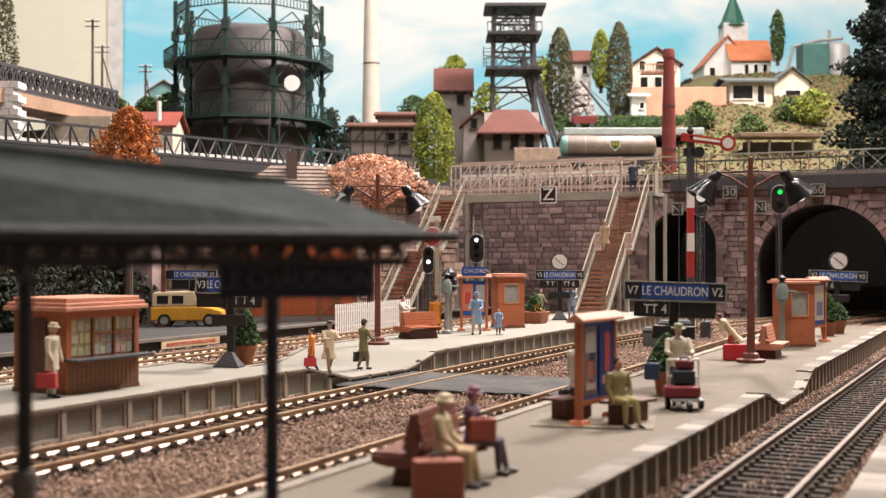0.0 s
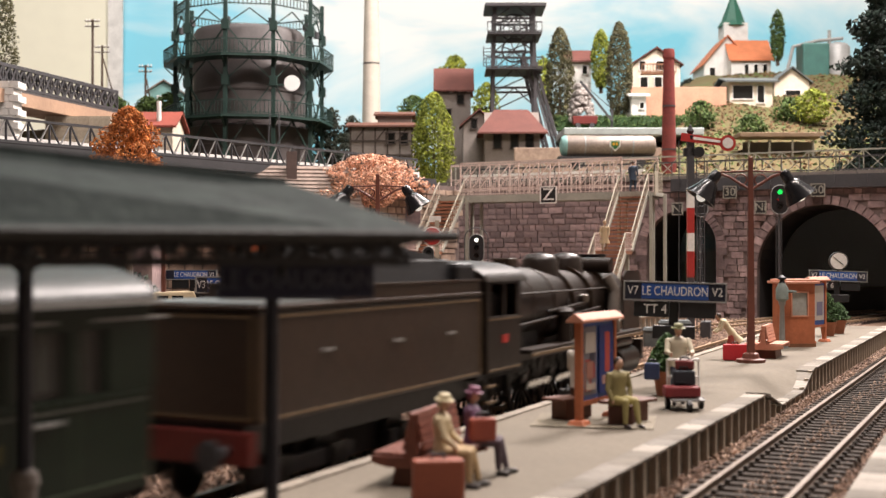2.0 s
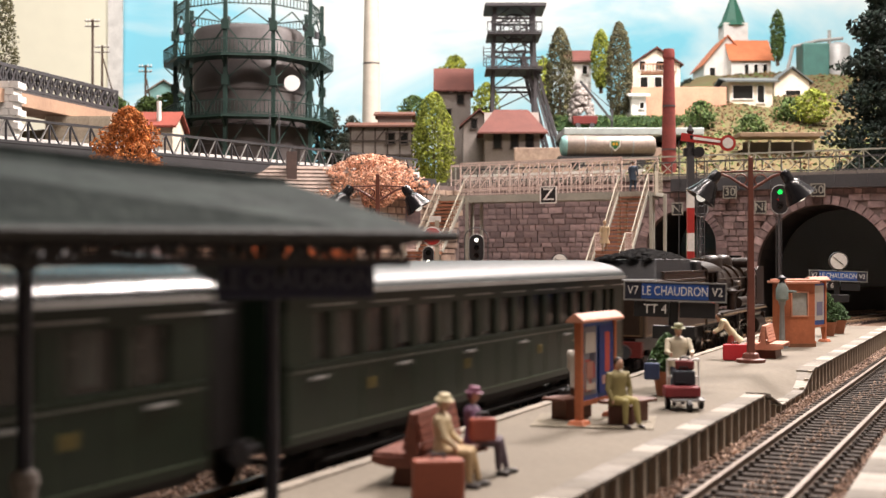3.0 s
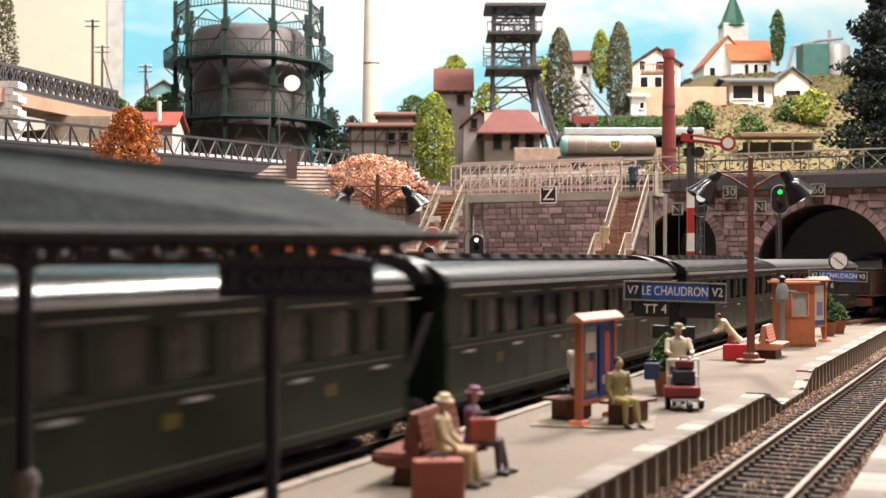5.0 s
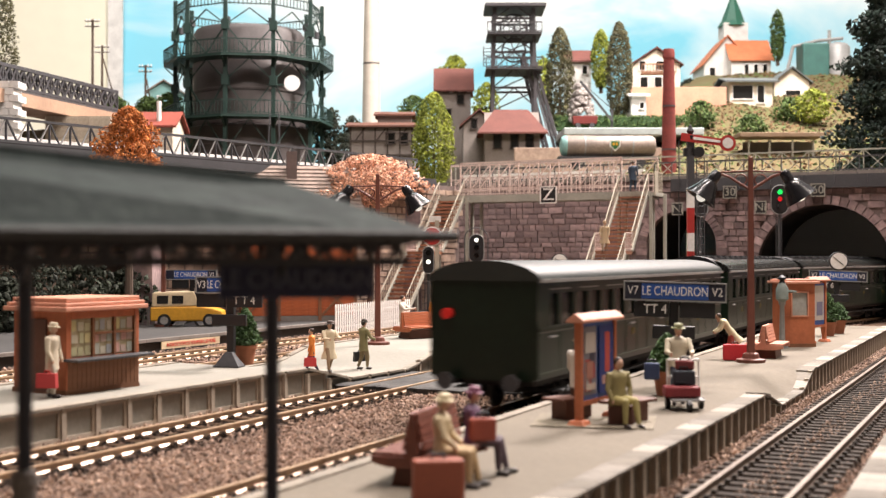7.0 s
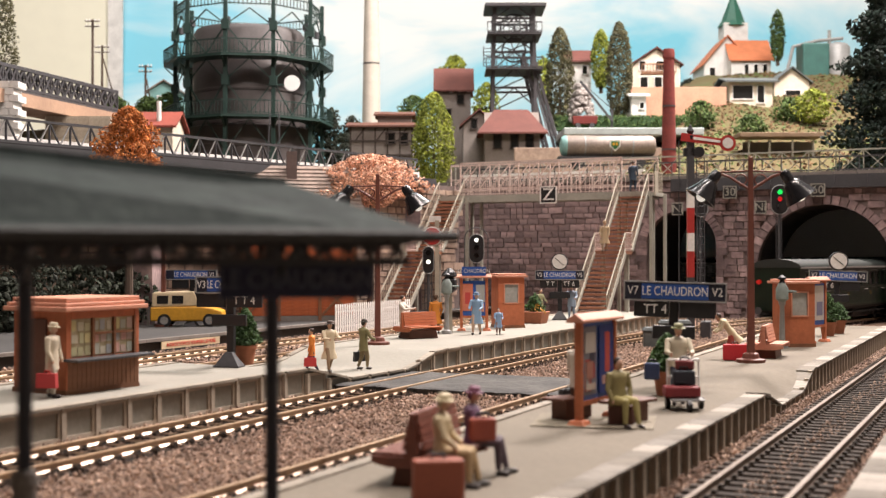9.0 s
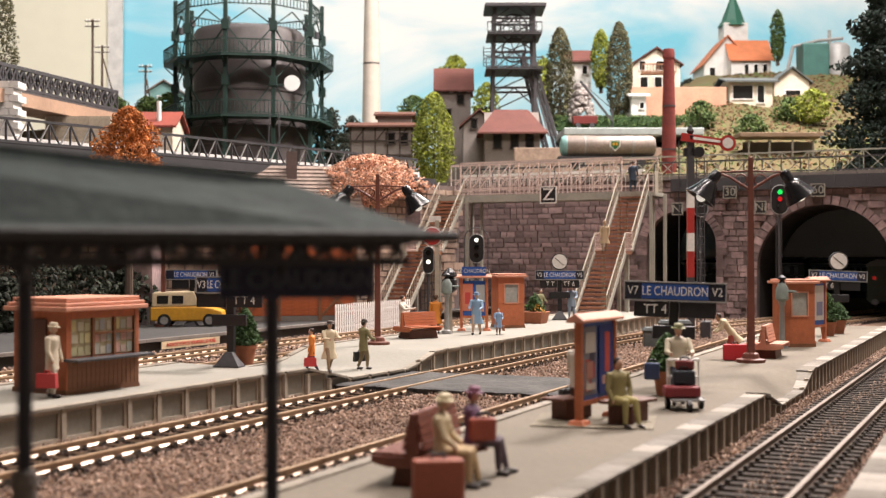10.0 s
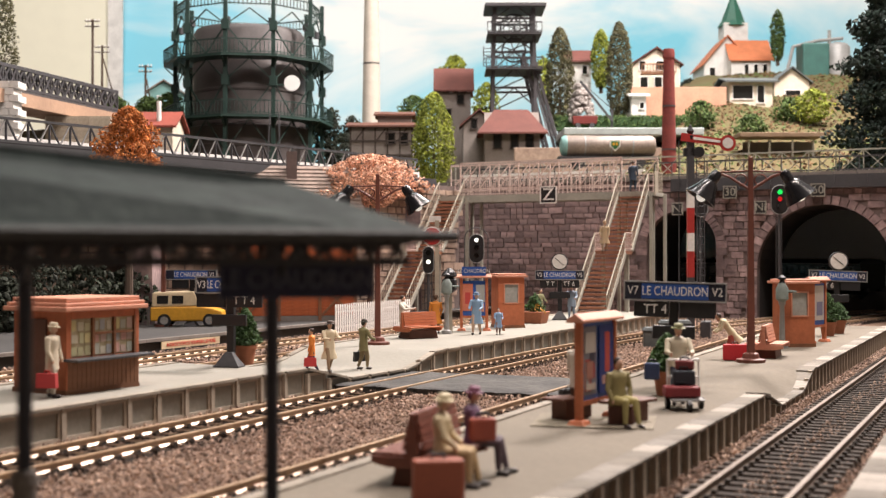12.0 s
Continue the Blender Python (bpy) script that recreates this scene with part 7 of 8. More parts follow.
tree(view(12.36, 122, 17.44), "tall olive-brown cypress on the hill", 0, 10.99, spindle(1.6), 0.18, 4200, 0.15, "leaf_cypress", seed=6, crown_from=0.04)
tree(view(18.33, 120, 18.04), "tall dark olive cypress on the hill", 0, 10.58, spindle(1.45), 0.18, 4200, 0.15, "leaf_cypress", seed=7, crown_from=0.04)
tree(view(17.0, 124, 22.03), "yellow-green poplar behind the cypress", 0, 6.56, spindle(1.15), 0.3, 2400, 0.15, "leaf_lime", seed=8, crown_from=0.05)
tree(view(42.39, 146, 28.66), "slender dark green poplar near the church", 0, 6.86, spindle(0.95), 0.4, 900, 0.22, "leaf_green", seed=9, crown_from=0.05)
tree(view(1.36, 132, 23.84), "round green tree behind the mine house", 0, 3.36, round_top(1.4), 0.6, 800, 0.2, "leaf_lime", seed=10, crown_from=0.15)
tree(view(11.16, 128, 21.36), "yellow-green shrub tree beside the cypress", 0, 5.01, spindle(1.0), 0.4, 800, 0.2, "leaf_lime", seed=12, crown_from=0.05)
tree(view(-3.15, 126, 16.77), "pale green bushes behind the works", 0, 4.94, round_top(2.0), 0.6, 1200, 0.22, "leaf_green", seed=13, crown_from=0.05)
tree(view(-11.05, 114, 9.4), "dark leafless-looking thicket beside the gas holder", 0, 18.79 - 9.4, spindle(1.9), 0.8, 1500, 0.2, "leaf_dark", seed=21, crown_from=0.1, fill=0.2)
tree(view(-9.36, 118, 9.4), "dark thin shrubbery behind the works house", 0, 18.56 - 9.4, spindle(1.7), 0.8, 1200, 0.2, "leaf_dark", seed=22, crown_from=0.1, fill=0.2)
tree(view(4.84, 130, 18.45), "light green tree beside the pit head", 0, 5.35, round_top(1.6), 0.6, 800, 0.22, "leaf_lime", seed=14, crown_from=0.05)
tree(view(-44.3, 116, 16.0), "tall brown-green conifer before the cream wall", 0, 15.5, spindle(1.5), 0.4, 2600, 0.17, "leaf_cypress", seed=31, crown_from=0.05)
tree(view(32.41, 84, 9.0), "large dark fir tree at the tunnel hill", 0, 24.03 - 9, lambda h: 4.4 * (1.02 - h) ** 0.4 * (0.82 + 0.22 * math.sin(h * 34)), 0.7, 7000, 0.26, "leaf_fir", trunk=0.4, seed=15, crown_from=0.04)
for i, (across, deep, z, r, key) in enumerate(((-30.05, 106, 17.08 - 0.6, 1.4, "leaf_green"), (-27.6, 108, 17.33 - 0.6, 1.4, "leaf_green"), (-26.54, 112, 18.09 - 0.6, 1.5, "leaf_green"), (32.04, 86, 9.6, 1.3, "leaf_lime"), (35.97, 112, 18.37 - 1.2, 1.9, "leaf_lime"), (34.38, 114, 18.34 - 1.2, 1.6, "leaf_green"), (25.01, 112, 17.54 - 1, 1.6, "leaf_green"), (28.87, 108, 15.74 - 1, 1.6, "leaf_green"), (-21.98, 58, 0.3, 1.6, "leaf_dark"), (-21.27, 60, 0.3, 2.2, "leaf_dark"), (-19.25, 62, 0.3, 2.0, "leaf_dark"), (-17.52, 64, 0.3, 1.8, "leaf_dark"), (37.6, 146, 26.09 - 1, 1.3, "leaf_dark"), (29.89, 140, 24.36 - 1, 1.4, "leaf_dark"))):
    b = thing("bush", view(across, deep, z), "uneven leafy bush on the layout", "bush", "bushes")
    rng = random.Random(60 + i)
    part("foliage", leaves(700, crown(round_top(r), r * 1.7, 0.8, i, 0.4), 0.2, rng, 0.7), M[key], b)
    part("stem", Geo().rod((0, 0, -0.8), (0, 0, r), 0.12), M["bark"], b)

# scattered turf on the hill
rng = random.Random(77)


def on_hill(rng):
    while True:
        x, y = rng.uniform(-30, 40), rng.uniform(84, 165)
        if lift(x, y) > 10.2 or rng.random() < 0.15:
            return (x, y, lift(x, y) + 0.02)


for key, n, size, label in (("leaf_green", 8000, 0.22, "green tufts of turf scattered over the hill"), ("leaf_brown", 13000, 0.24, "brown tufts of dry turf scattered over the hill")):
    whole("turf", leaves(n, on_hill, size, rng, 0.8), M[key], at(0, 0, 0), label, "turf", kind="stuff")

shrub = thing("shrubbery", view(-10.31, 121, 9.4), "dark brown-green shrubbery behind the works", "shrubs")
part("foliage", leaves(3800, lambda q: (q.uniform(-0.5, 0.5) * 17.77, q.uniform(-0.8, 0.8), q.random() * (17.33 - 9.4)), 0.3, random.Random(32)), M["leaf_dark"], shrub)

# ---- the unseen room around the table, kept dark to cut bounced light ----
for name, x, y, z, sx, sy, sz in (("wall_right", 62, 20, -90, 2, 420, 245), ("wall_behind", -40, -190, -90, 220, 2, 245), ("wall_left", -145, -20, -90, 2, 345, 245), ("wall_back", -40, 226, -90, 220, 2, 245), ("ceiling", -41, 18, 152, 210, 420, 3)):
    whole(name, Geo().box(x, y, z, sx, sy, sz), M["room_dark"], at(0, 0, 0), "plain dim painted surface of the layout room", "room", kind="structure")

# ---- the near platform canopy ----


def canopy():
    c = thing("platform_canopy", at(-7.1, 10.45, 0, 49), "dark slate platform canopy with lattice valance on iron posts", "canopy")
    A, RZ, EZ, X0 = 1.5, 4.83, 4.25, -8.0
    RL = RZ + 0.088 * (0.15 - X0)      # the ridge climbs from the hip
    roof = Geo()
    t = 0.07
    top = [(X0, -A, EZ), (1.34, -A, EZ), (0.15, 0, RZ), (X0, 0, RL), (X0, A, EZ), (1.34, A, EZ)]
    low = [(x, y, z - t) for x, y, z in top]
    roof.add(top + low, [(0, 1, 2, 3), (3, 2, 5, 4), (1, 5, 2), (9, 8, 7, 6), (10, 11, 8, 9), (8, 11, 7), (0, 6, 7, 1), (1, 7, 11, 5), (5, 11, 10, 4), (0, 3, 9, 6), (3, 4, 10, 9)])
    part("roof", roof, M["slate_roof"], c, bevel=0.02)
    part("ridge", Geo().rod((X0, 0, RL), (0.15, 0, RZ), 0.04, n=8), M["slate_roof"], c)
    g = Geo()
    for s in (-1, 1):
        g.rod((X0, s * (A + 0.04), EZ - 0.03), (1.5, s * (A + 0.04), EZ - 0.03), 0.06, n=8)
    g.rod((1.5, -A, EZ - 0.03), (1.5, A, EZ - 0.03), 0.06, n=8)
    part("gutter", g, M["slate_gutter"], c, "dark rounded gutter")
    # valance of dark lattice arches
    for s in (-1, 1):
        g = Geo()
        y = s * (A - 0.25)
        g.box((X0 + 1.1) / 2, y, EZ - 0.12, 1.1 - X0, 0.06, 0.05)
        g.box((X0 + 1.1) / 2, y, EZ - 0.33, 1.1 - X0, 0.06, 0.08)
        x = X0
        while x < 1.05:
            g.bar((x, y, EZ - 0.30), (x + 0.13, y, EZ - 0.10), 0.05, 0.03)
            g.bar((x + 0.13, y, EZ - 0.10), (x + 0.26, y, EZ - 0.30), 0.05, 0.03)
            g.bar((x + 0.13, y, EZ - 0.30), (x + 0.13, y, EZ - 0.10), 0.05, 0.02)
            x += 0.26
        part("valance", g, M["black"], c, "dark lattice valance")
    for i, x in enumerate((0.0, -2.52, -5.04)):
        post = part("post", Geo().rod((x, 0, PLAT), (x, 0, 4.3), 0.075, n=10), M["post_blue"], c, "dark blue-black iron post")
        g = Geo()
        for s in (-1, 1):
            g.bar((x, 0, 3.75), (x, s * 1.2, 4.12), 0.05, 0.06)
            g.bar((x, 0, 3.85), (x + s * 0.5, 0, 4.2), 0.05, 0.06)
            g.bar((x, s * 1.34, 4.17), (x, 0, 4.8), 0.06, 0.07)
        part("bracket", g, M["black"], post)
        if i:
            part("plinth", Geo().lathe([(0.2, PLAT), (0.2, 1.0), (0.13, 1.1), (0.12, 1.7), (0.15, 1.75), (0.13, 1.86), (0.08, 1.9)], x, 0, 12), M["coping"], post, "pale moulded post foot")
    g = Geo()
    g.box((X0 + 1.0) / 2, 0, 4.12, 1.0 - X0, 0.1, 0.14)
    part("beam", g, M["black"], c)
    for i in range(4):
        part("cross_beam", Geo().box(0.9 - 2.1 * i, 0, 4.1, 0.08, 2 * A - 0.3, 0.1), M["black"], c)
    return c


canopy()
hang = thing("hanging_sign", at(-7.0, 10.2, 0, TURN + 6), "dark blue hanging station name board under the canopy", "station sign", "station signs")
part("board", Geo().box(0.32, 0, 3.57, 1.64, 0.06, 0.39), M["navy_blue"], hang, bevel=0.015)
words("lettering", "LE CHAUDRON", 0.27, M["dull_white"], hang, at(0.32, -0.045, 3.765), "worn pale station name", 0.86)
for x in (-0.4, 1.04):
    part("hanger", Geo().rod((x, 0, 3.95), (x, 0, 4.15), 0.02), M["black"], hang)

# ---- the train ----


def coach(label, style, L=17.8):
    co = thing("coach", at(0, 0, 0), label, "railway coach", "coaches of the train")
    floor, sill, head, gutter = 1.05, 2.32, 3.12, 3.42
    n = {"express": 13, "long": 17}[style]
    body = Geo()
    for side in (-1, 1):
        x = side * 1.41
        body.box(x, 0, floor, 0.08, L, sill - floor)
        body.box(x, 0, head, 0.08, L, gutter - head)
        pitch = (L - 0.8) / n
        for i in range(n + 1):
            w = 0.26 if style == "long" else (0.52 if i % 2 else 0.24)
            y = -L / 2 + 0.4 + i * pitch
            body.box(x, y, sill, 0.08, w if 0 < i < n else 0.9, head - sill)
        body.box(side * 1.46, 0, sill - 0.1, 0.03, L - 0.1, 0.07)
    for end in (-1, 1):
        body.box(0, end * (L / 2 - 0.04), floor, 2.74, 0.08, gutter - floor)
        body.slab([(-1.40, gutter), (1.40, gutter)] + [(1.40 * math.cos(math.pi * i / 10), gutter + 0.42 * math.sin(math.pi * i / 10)) for i in range(1, 10)], 0.1, Matrix.Translation((0, end * (L / 2 - 0.05) - 0.05, 0)))
    body.box(0, 0, floor - 0.05, 2.7, L, 0.06)
    part("body", body, M["coach_green"], co)
    roof = Geo()
    k = 0.6 if style == "express" else 1.0
    roof.slab([(1.52 * math.copysign(abs(math.cos(math.pi * i / 20)) ** k, math.cos(math.pi * i / 20)), gutter + 0.02 + 0.5 * max(0.0, math.sin(math.pi * i / 20)) ** (1.5 - 0.5 * k)) for i in range(21)], L + 0.1, Matrix.Translation((0, -L / 2 - 0.05, 0)))
    part("roof", roof, M["coach_roof"] if style == "long" else M["coach_roof_dark"], co, smooth=True)
    for side in (-1, 1):
        b = Geo().box(side * 1.52, 0, gutter - 0.02, 0.07, L + 0.05, 0.09)
        part("gutter", b, M["grey_metal"], co, "pale metal rain gutter")
    pane = None
    pitch = (L - 0.8) / n
    for side in (-1, 1):
        for i in range(n):
            y = -L / 2 + 0.4 + (i + 0.5) * pitch
            if pane is None:
                pane = part("window", Geo().box(0, 0, sill - 0.02, 0.03, pitch * 0.95, head - sill + 0.04), M["window_dark"], co, "dark window pane", m=at(side * 1.36, y, 0))
            else:
                again("window", pane, co, at(side * 1.36, y, 0))
    blind = None
    for side in (-1, 1):
        for i in range(n):
            if random.random() < 0.32:
                y = -L / 2 + 0.4 + (i + 0.5) * pitch + random.uniform(-0.2, 0.2)
                if blind is None:
                    blind = part("curtain", Geo().box(0, 0, sill + 0.1, 0.02, 0.28, 0.7), M["curtain"], co, "drawn grey curtain", m=at(side * 1.385, y, 0))
                else:
                    again("curtain", blind, co, at(side * 1.385, y, 0))
    rail = None
    for side in (-1, 1):
        for i in range(0, n, 3 if style == "long" else 2):
            y = -L / 2 + 0.4 + (i + 0.5) * pitch
            if rail is None:
                rail = part("handrail", Geo().box(0, 0, 0, 0.05, 0.5, 0.05), M["grey_metal"], co, m=at(side * 1.48, y, 2.02))
            else:
                again("handrail", rail, co, at(side * 1.48, y, 2.02))
    bead = None
    for side in (-1, 1):
        for i in range(0, n, 2):
            y = -L / 2 + 0.4 + (i + 1) * pitch
            pm = at(side * 1.455, y, head + 0.09)
            bead = again("drip_strip", bead, co, pm) if bead else part("drip_strip", Geo().box(0, 0, 0, 0.03, pitch * 1.35, 0.035), M["grey_metal"], co, "thin pale drip strip", m=pm)
    for side in (-1, 1):
        for z in (1.16, sill - 0.16):
            part("waist_line", Geo().box(side * 1.456, 0, z, 0.02, L - 0.2, 0.03), M["line_pale" if z > 2 else "line_green"], co, "thin pale line")
    seam = None
    for side in (-1, 1):
        for i in range(1, n):
            pm = at(side * 1.452, -L / 2 + 0.4 + i * pitch, 1.2)
            seam = again("panel_bead", seam, co, pm) if seam else part("panel_bead", Geo().box(0, 0, 0, 0.02, 0.03, 0.95), M["line_green"], co, m=pm)
    badge = None
    for side in (-1, 1):
        for y in (-6.2, -2.1, 2.1, 6.2):
            if badge is None:
                badge = part("class_plate", Geo().box(0, 0, 0, 0.02, 0.16, 0.2), M["brass"], co, "small worn brass plate", m=at(side * 1.46, y, 1.7))
            else:
                again("class_plate", badge, co, at(side * 1.46, y, 1.7))
    vent = None
    if style == "express":
        part("roof_duct", Geo().box(-0.1, 0, gutter + 0.42, 0.7, L - 2.6, 0.16, taper=0.95), M["black"], co, "flat black duct along the roof")
        for i in range(13):
            pm = at(-0.1, -7.2 + 1.2 * i, gutter + 0.56)
            vent = again("roof_vent", vent, co, pm) if vent else part("roof_vent", Geo().box(0, 0, 0, 0.8, 0.55, 0.13, taper=0.85), M["black"], co, m=pm)
        for end in (-1, 1):
            part("end_hood", Geo().slab([(1.15 * math.cos(math.pi * i / 10), gutter + 0.05 + 0.62 * math.sin(math.pi * i / 10)) for i in range(11)], 0.75, Matrix.Translation((0, end * (L / 2 - 0.1) - 0.375, 0))), M["black"], co, "raised black end of the roof", smooth=True)
            for side in (-1, 1):
                part("end_stay", Geo().bar((side * 1.15, end * (L / 2 + 0.2), 2.9), (side * 0.75, end * (L / 2 + 0.45), 1.6), 0.1, 0.12), M["iron"], co)
    frame_ = Geo()
    frame_.box(0, 0, 0.85, 2.3, L - 0.6, 0.2)
    for side in (-1, 1):
        frame_.box(side * 1.25, 0, 0.62, 0.25, L - 2.5, 0.05)
        frame_.bar((side * 1.0, -4.6, 0.85), (side * 1.0, -2.6, 0.32), 0.1, 0.1)
        frame_.bar((side * 1.0, -2.6, 0.32), (side * 1.0, 2.6, 0.32), 0.1, 0.1)
        frame_.bar((side * 1.0, 2.6, 0.32), (side * 1.0, 4.6, 0.85), 0.1, 0.1)
        frame_.box(side * 0.85, 0.4, 0.35, 0.5, 1.6, 0.5)
        frame_.box(side * 0.8, -2.2, 0.28, 0.6, 2.0, 0.6)
        frame_.box(side * 1.05, 0, 0.86, 0.5, L - 0.3, 0.16)
    # dark box added for the shade below the coach; it hides lit ballast
    frame_.box(0, 0, 0.30, 1.2, L - 8.4, 0.55)
    part("underframe", frame_, M["matt_black"], co)
    wheel = None
    for end in (-1, 1):
        bogie = Geo()
        for side in (-1, 1):
            bogie.box(side * 1.0, 0, 0.42, 0.14, 3.4, 0.26)
            for e in (-1.2, 1.2):
                bogie.box(side * 1.06, e, 0.28, 0.2, 0.42, 0.5)
        bogie.box(0, 0, 0.5, 2.0, 0.5, 0.25)
        part("bogie", bogie, M["matt_black"], co, m=at(0, end * 6.3, 0))
        for e in (-1.2, 1.2):
            if wheel is None:
                w = Geo()
                for side in (-1, 1):
                    w.rod((side * 0.70, 0, 0), (side * 0.82, 0, 0), 0.48, n=16)
                w.rod((-0.8, 0, 0), (0.8, 0, 0), 0.08)
                wheel = part("wheelset", w, M["iron"], co, m=at(0, end * 6.3 + e, 0.48))
            else:
                again("wheelset", wheel, co, at(0, end * 6.3 + e, 0.48))
        for x in (-0.88, 0.88):
            b = Geo()
            b.rod((x, end * L / 2, 0.98), (x, end * (L / 2 + 0.4), 0.98), 0.09, n=8)
            b.rod((x, end * (L / 2 + 0.36), 0.98), (x, end * (L / 2 + 0.42), 0.98), 0.22, n=10)
            part("buffer", b, M["iron"], co)
        bel = Geo().box(0, end * (L / 2 + 0.36), 1.05, 1.15, 0.72, 2.25)
        if style == "express" or end > 0 or L < 20:
            part("corridor_bellows", bel, M["matt_black"], co, "black folded corridor connection")
    return co


coaches = [coach("dark green passenger coach with grey roof and curtained windows", "long")]
coaches.append(coach("dark green express coach with black vented roof", "express"))
coaches += [copy_thing(coaches[1], at(0, 0, 0)) for _ in range(2)]
coaches.append(coach("last dark green coach with one red tail lamp", "long", 20.2))
part("tail_lamp", Geo().rod((-0.95, -10.1, 2.62), (-0.95, -10.24, 2.62), 0.14, n=12), M["lamp_red"], coaches[4], "glowing red tail lamp")


def locomotive():
    lo = thing("steam_locomotive", at(0, 0, 0), "dark brown-black express steam locomotive with smoke deflectors", "locomotive")
    # the middle of the engine is the origin, the front is towards +y
    g = Geo()
    turn = Matrix.Translation((0, 0, 2.78)) @ Matrix.Rotation(radians(-90), 4, "X")
    g.lathe([(0.98, -3.6), (0.98, -0.2), (0.90, 0.0), (0.88, 4.6), (0.95, 4.65), (0.95, 6.25), (0.80, 6.45), (0.25, 6.55)], n=28, m=turn)
    part("boiler", g, M["loco"], lo, smooth=True)
    for y in (-1.6, -0.1, 1.4, 3.0, 4.6):
        part("boiler_band", Geo().lathe([(0.995, y - 0.05), (0.995, y + 0.05)], n=28, m=turn), M["brass_dark"], lo, smooth=True)
    part("firebox", Geo().box(0, -2.2, 1.3, 1.5, 2.7, 1.0), M["black"], lo)
    part("chimney", Geo().lathe([(0.42, 3.6), (0.36, 3.75), (0.36, 3.98), (0.46, 4.05), (0.46, 4.12), (0.3, 4.12)], 0, 5.8, 16), M["black_gloss"], lo, smooth=True)
    for y, r, hh in ((3.4, 0.5, 4.16), (1.3, 0.52, 4.14)):
        part("dome", Geo().lathe([(r + 0.06, 3.5), (r, 3.68), (r * 0.96, hh - 0.2), (r * 0.7, hh - 0.05), (0.1, hh)], 0, y, 18), M["loco_gloss"], lo, smooth=True)
    part("preheater", Geo().rod((-0.98, 4.7, 3.78), (0.98, 4.7, 3.78), 0.24, n=16), M["loco_gloss"], lo, "polished cross drum", smooth=True)
    part("safety_valve", Geo().box(0, -1.2, 3.7, 0.5, 0.6, 0.3), M["brass_dark"], lo, bevel=0.05)
    for s in (-1, 1):
        part("cab_side", Geo().box(s * 1.38, -4.6, 1.45, 0.07, 2.0, 1.25), M["loco"], lo, bevel=0.015)
        for y, w in ((-3.75, 0.28), (-4.62, 0.12), (-5.5, 0.2)):
            part("cab_pillar", Geo().box(s * 1.38, y, 2.7, 0.07, w, 0.75), M["loco"], lo)
        part("cab_header", Geo().box(s * 1.38, -4.6, 3.42, 0.07, 2.0, 0.14), M["loco"], lo)
        for z, e in ((1.5, 0.0), (2.62, 0.0)):
            part("cab_lining", Geo().box(s * 1.425, -4.6, z, 0.02, 1.9, 0.035), M["trim_tan"], lo, "thin tan lining")
        for z in (0.45, 0.8, 1.15):
            part("cab_step", Geo().box(s * 1.33, -5.35, z, 0.22, 0.5, 0.05), M["trim_tan"], lo)
        for y in (-5.6, -5.1):
            part("step_hanger", Geo().box(s * 1.28, y, 0.42, 0.06, 0.06, 1.1), M["loco"], lo)
        for y, z in ((-1.2, 2.35), (0.9, 2.62), (2.3, 2.45)):
            part("feed_pipe", Geo().rod((s * 0.99, y - 1.6, z), (s * 1.0, y + 1.2, z + 0.12), 0.05, n=8), M["loco_gloss"], lo, smooth=True)
        part("sand_pipe", Geo().rod((s * 0.55, 1.3, 3.5), (s * 1.02, 1.0, 2.6), 0.05, n=8).rod((s * 1.02, 1.0, 2.6), (s * 1.1, 0.9, 1.8), 0.05, n=8), M["loco_gloss"], lo, smooth=True)
        part("clack_valve", Geo().lathe([(0.1, 2.75), (0.14, 2.8), (0.14, 2.95), (0.08, 3.0)], s * 0.98, 2.2, 10), M["pipe_steel"], lo, smooth=True)
        part("expansion_link", Geo().bar((s * 1.12, 1.7, 0.75), (s * 1.12, 1.9, 1.55), 0.07, 0.16), M["pipe_steel"], lo)
        part("radius_rod", Geo().bar((s * 1.14, 1.75, 1.2), (s * 1.14, 4.1, 1.38), 0.05, 0.09), M["chrome"], lo)
        part("valve_chest", Geo().rod((s * 1.12, 4.0, 1.5), (s * 1.12, 5.6, 1.5), 0.26, n=14), M["loco_gloss"], lo, smooth=True)
        part("splasher", Geo().box(s * 1.0, 0.0, 1.5, 0.1, 5.8, 0.22), M["loco"], lo)
    part("cab_front", Geo().box(0, -3.62, 1.5, 2.7, 0.08, 2.1), M["loco"], lo)
    # dark fill added for the cab's shaded inside, so nothing shows through
    part("backhead", Geo().box(0, -4.0, 1.45, 1.9, 0.6, 1.75), M["matt_black"], lo, "sooty boiler end in the cab", bevel=0.1)
    part("cab_floor", Geo().box(0, -4.8, 1.35, 2.7, 2.4, 0.1), M["matt_black"], lo)
    part("cab_curtain", Geo().box(0, -5.62, 1.4, 2.6, 0.05, 2.1), M["matt_black"], lo, "black weather sheet behind the cab")
    g = Geo().slab([(1.5 * math.cos(math.pi * i / 12), 3.48 + 0.46 * math.sin(math.pi * i / 12)) for i in range(13)], 2.4, Matrix.Translation((0, -5.8, 0)))
    part("cab_roof", g, M["loco_gloss"], lo, smooth=True)
    for s in (-1, 1):
        part("running_board", Geo().box(s * 1.2, 1.6, 1.72, 0.55, 9.4, 0.09), M["loco"], lo)
        part("edge_strip", Geo().box(s * 1.49, 1.6, 1.66, 0.04, 9.4, 0.07), M["trim_tan"], lo, "worn tan edge strip")
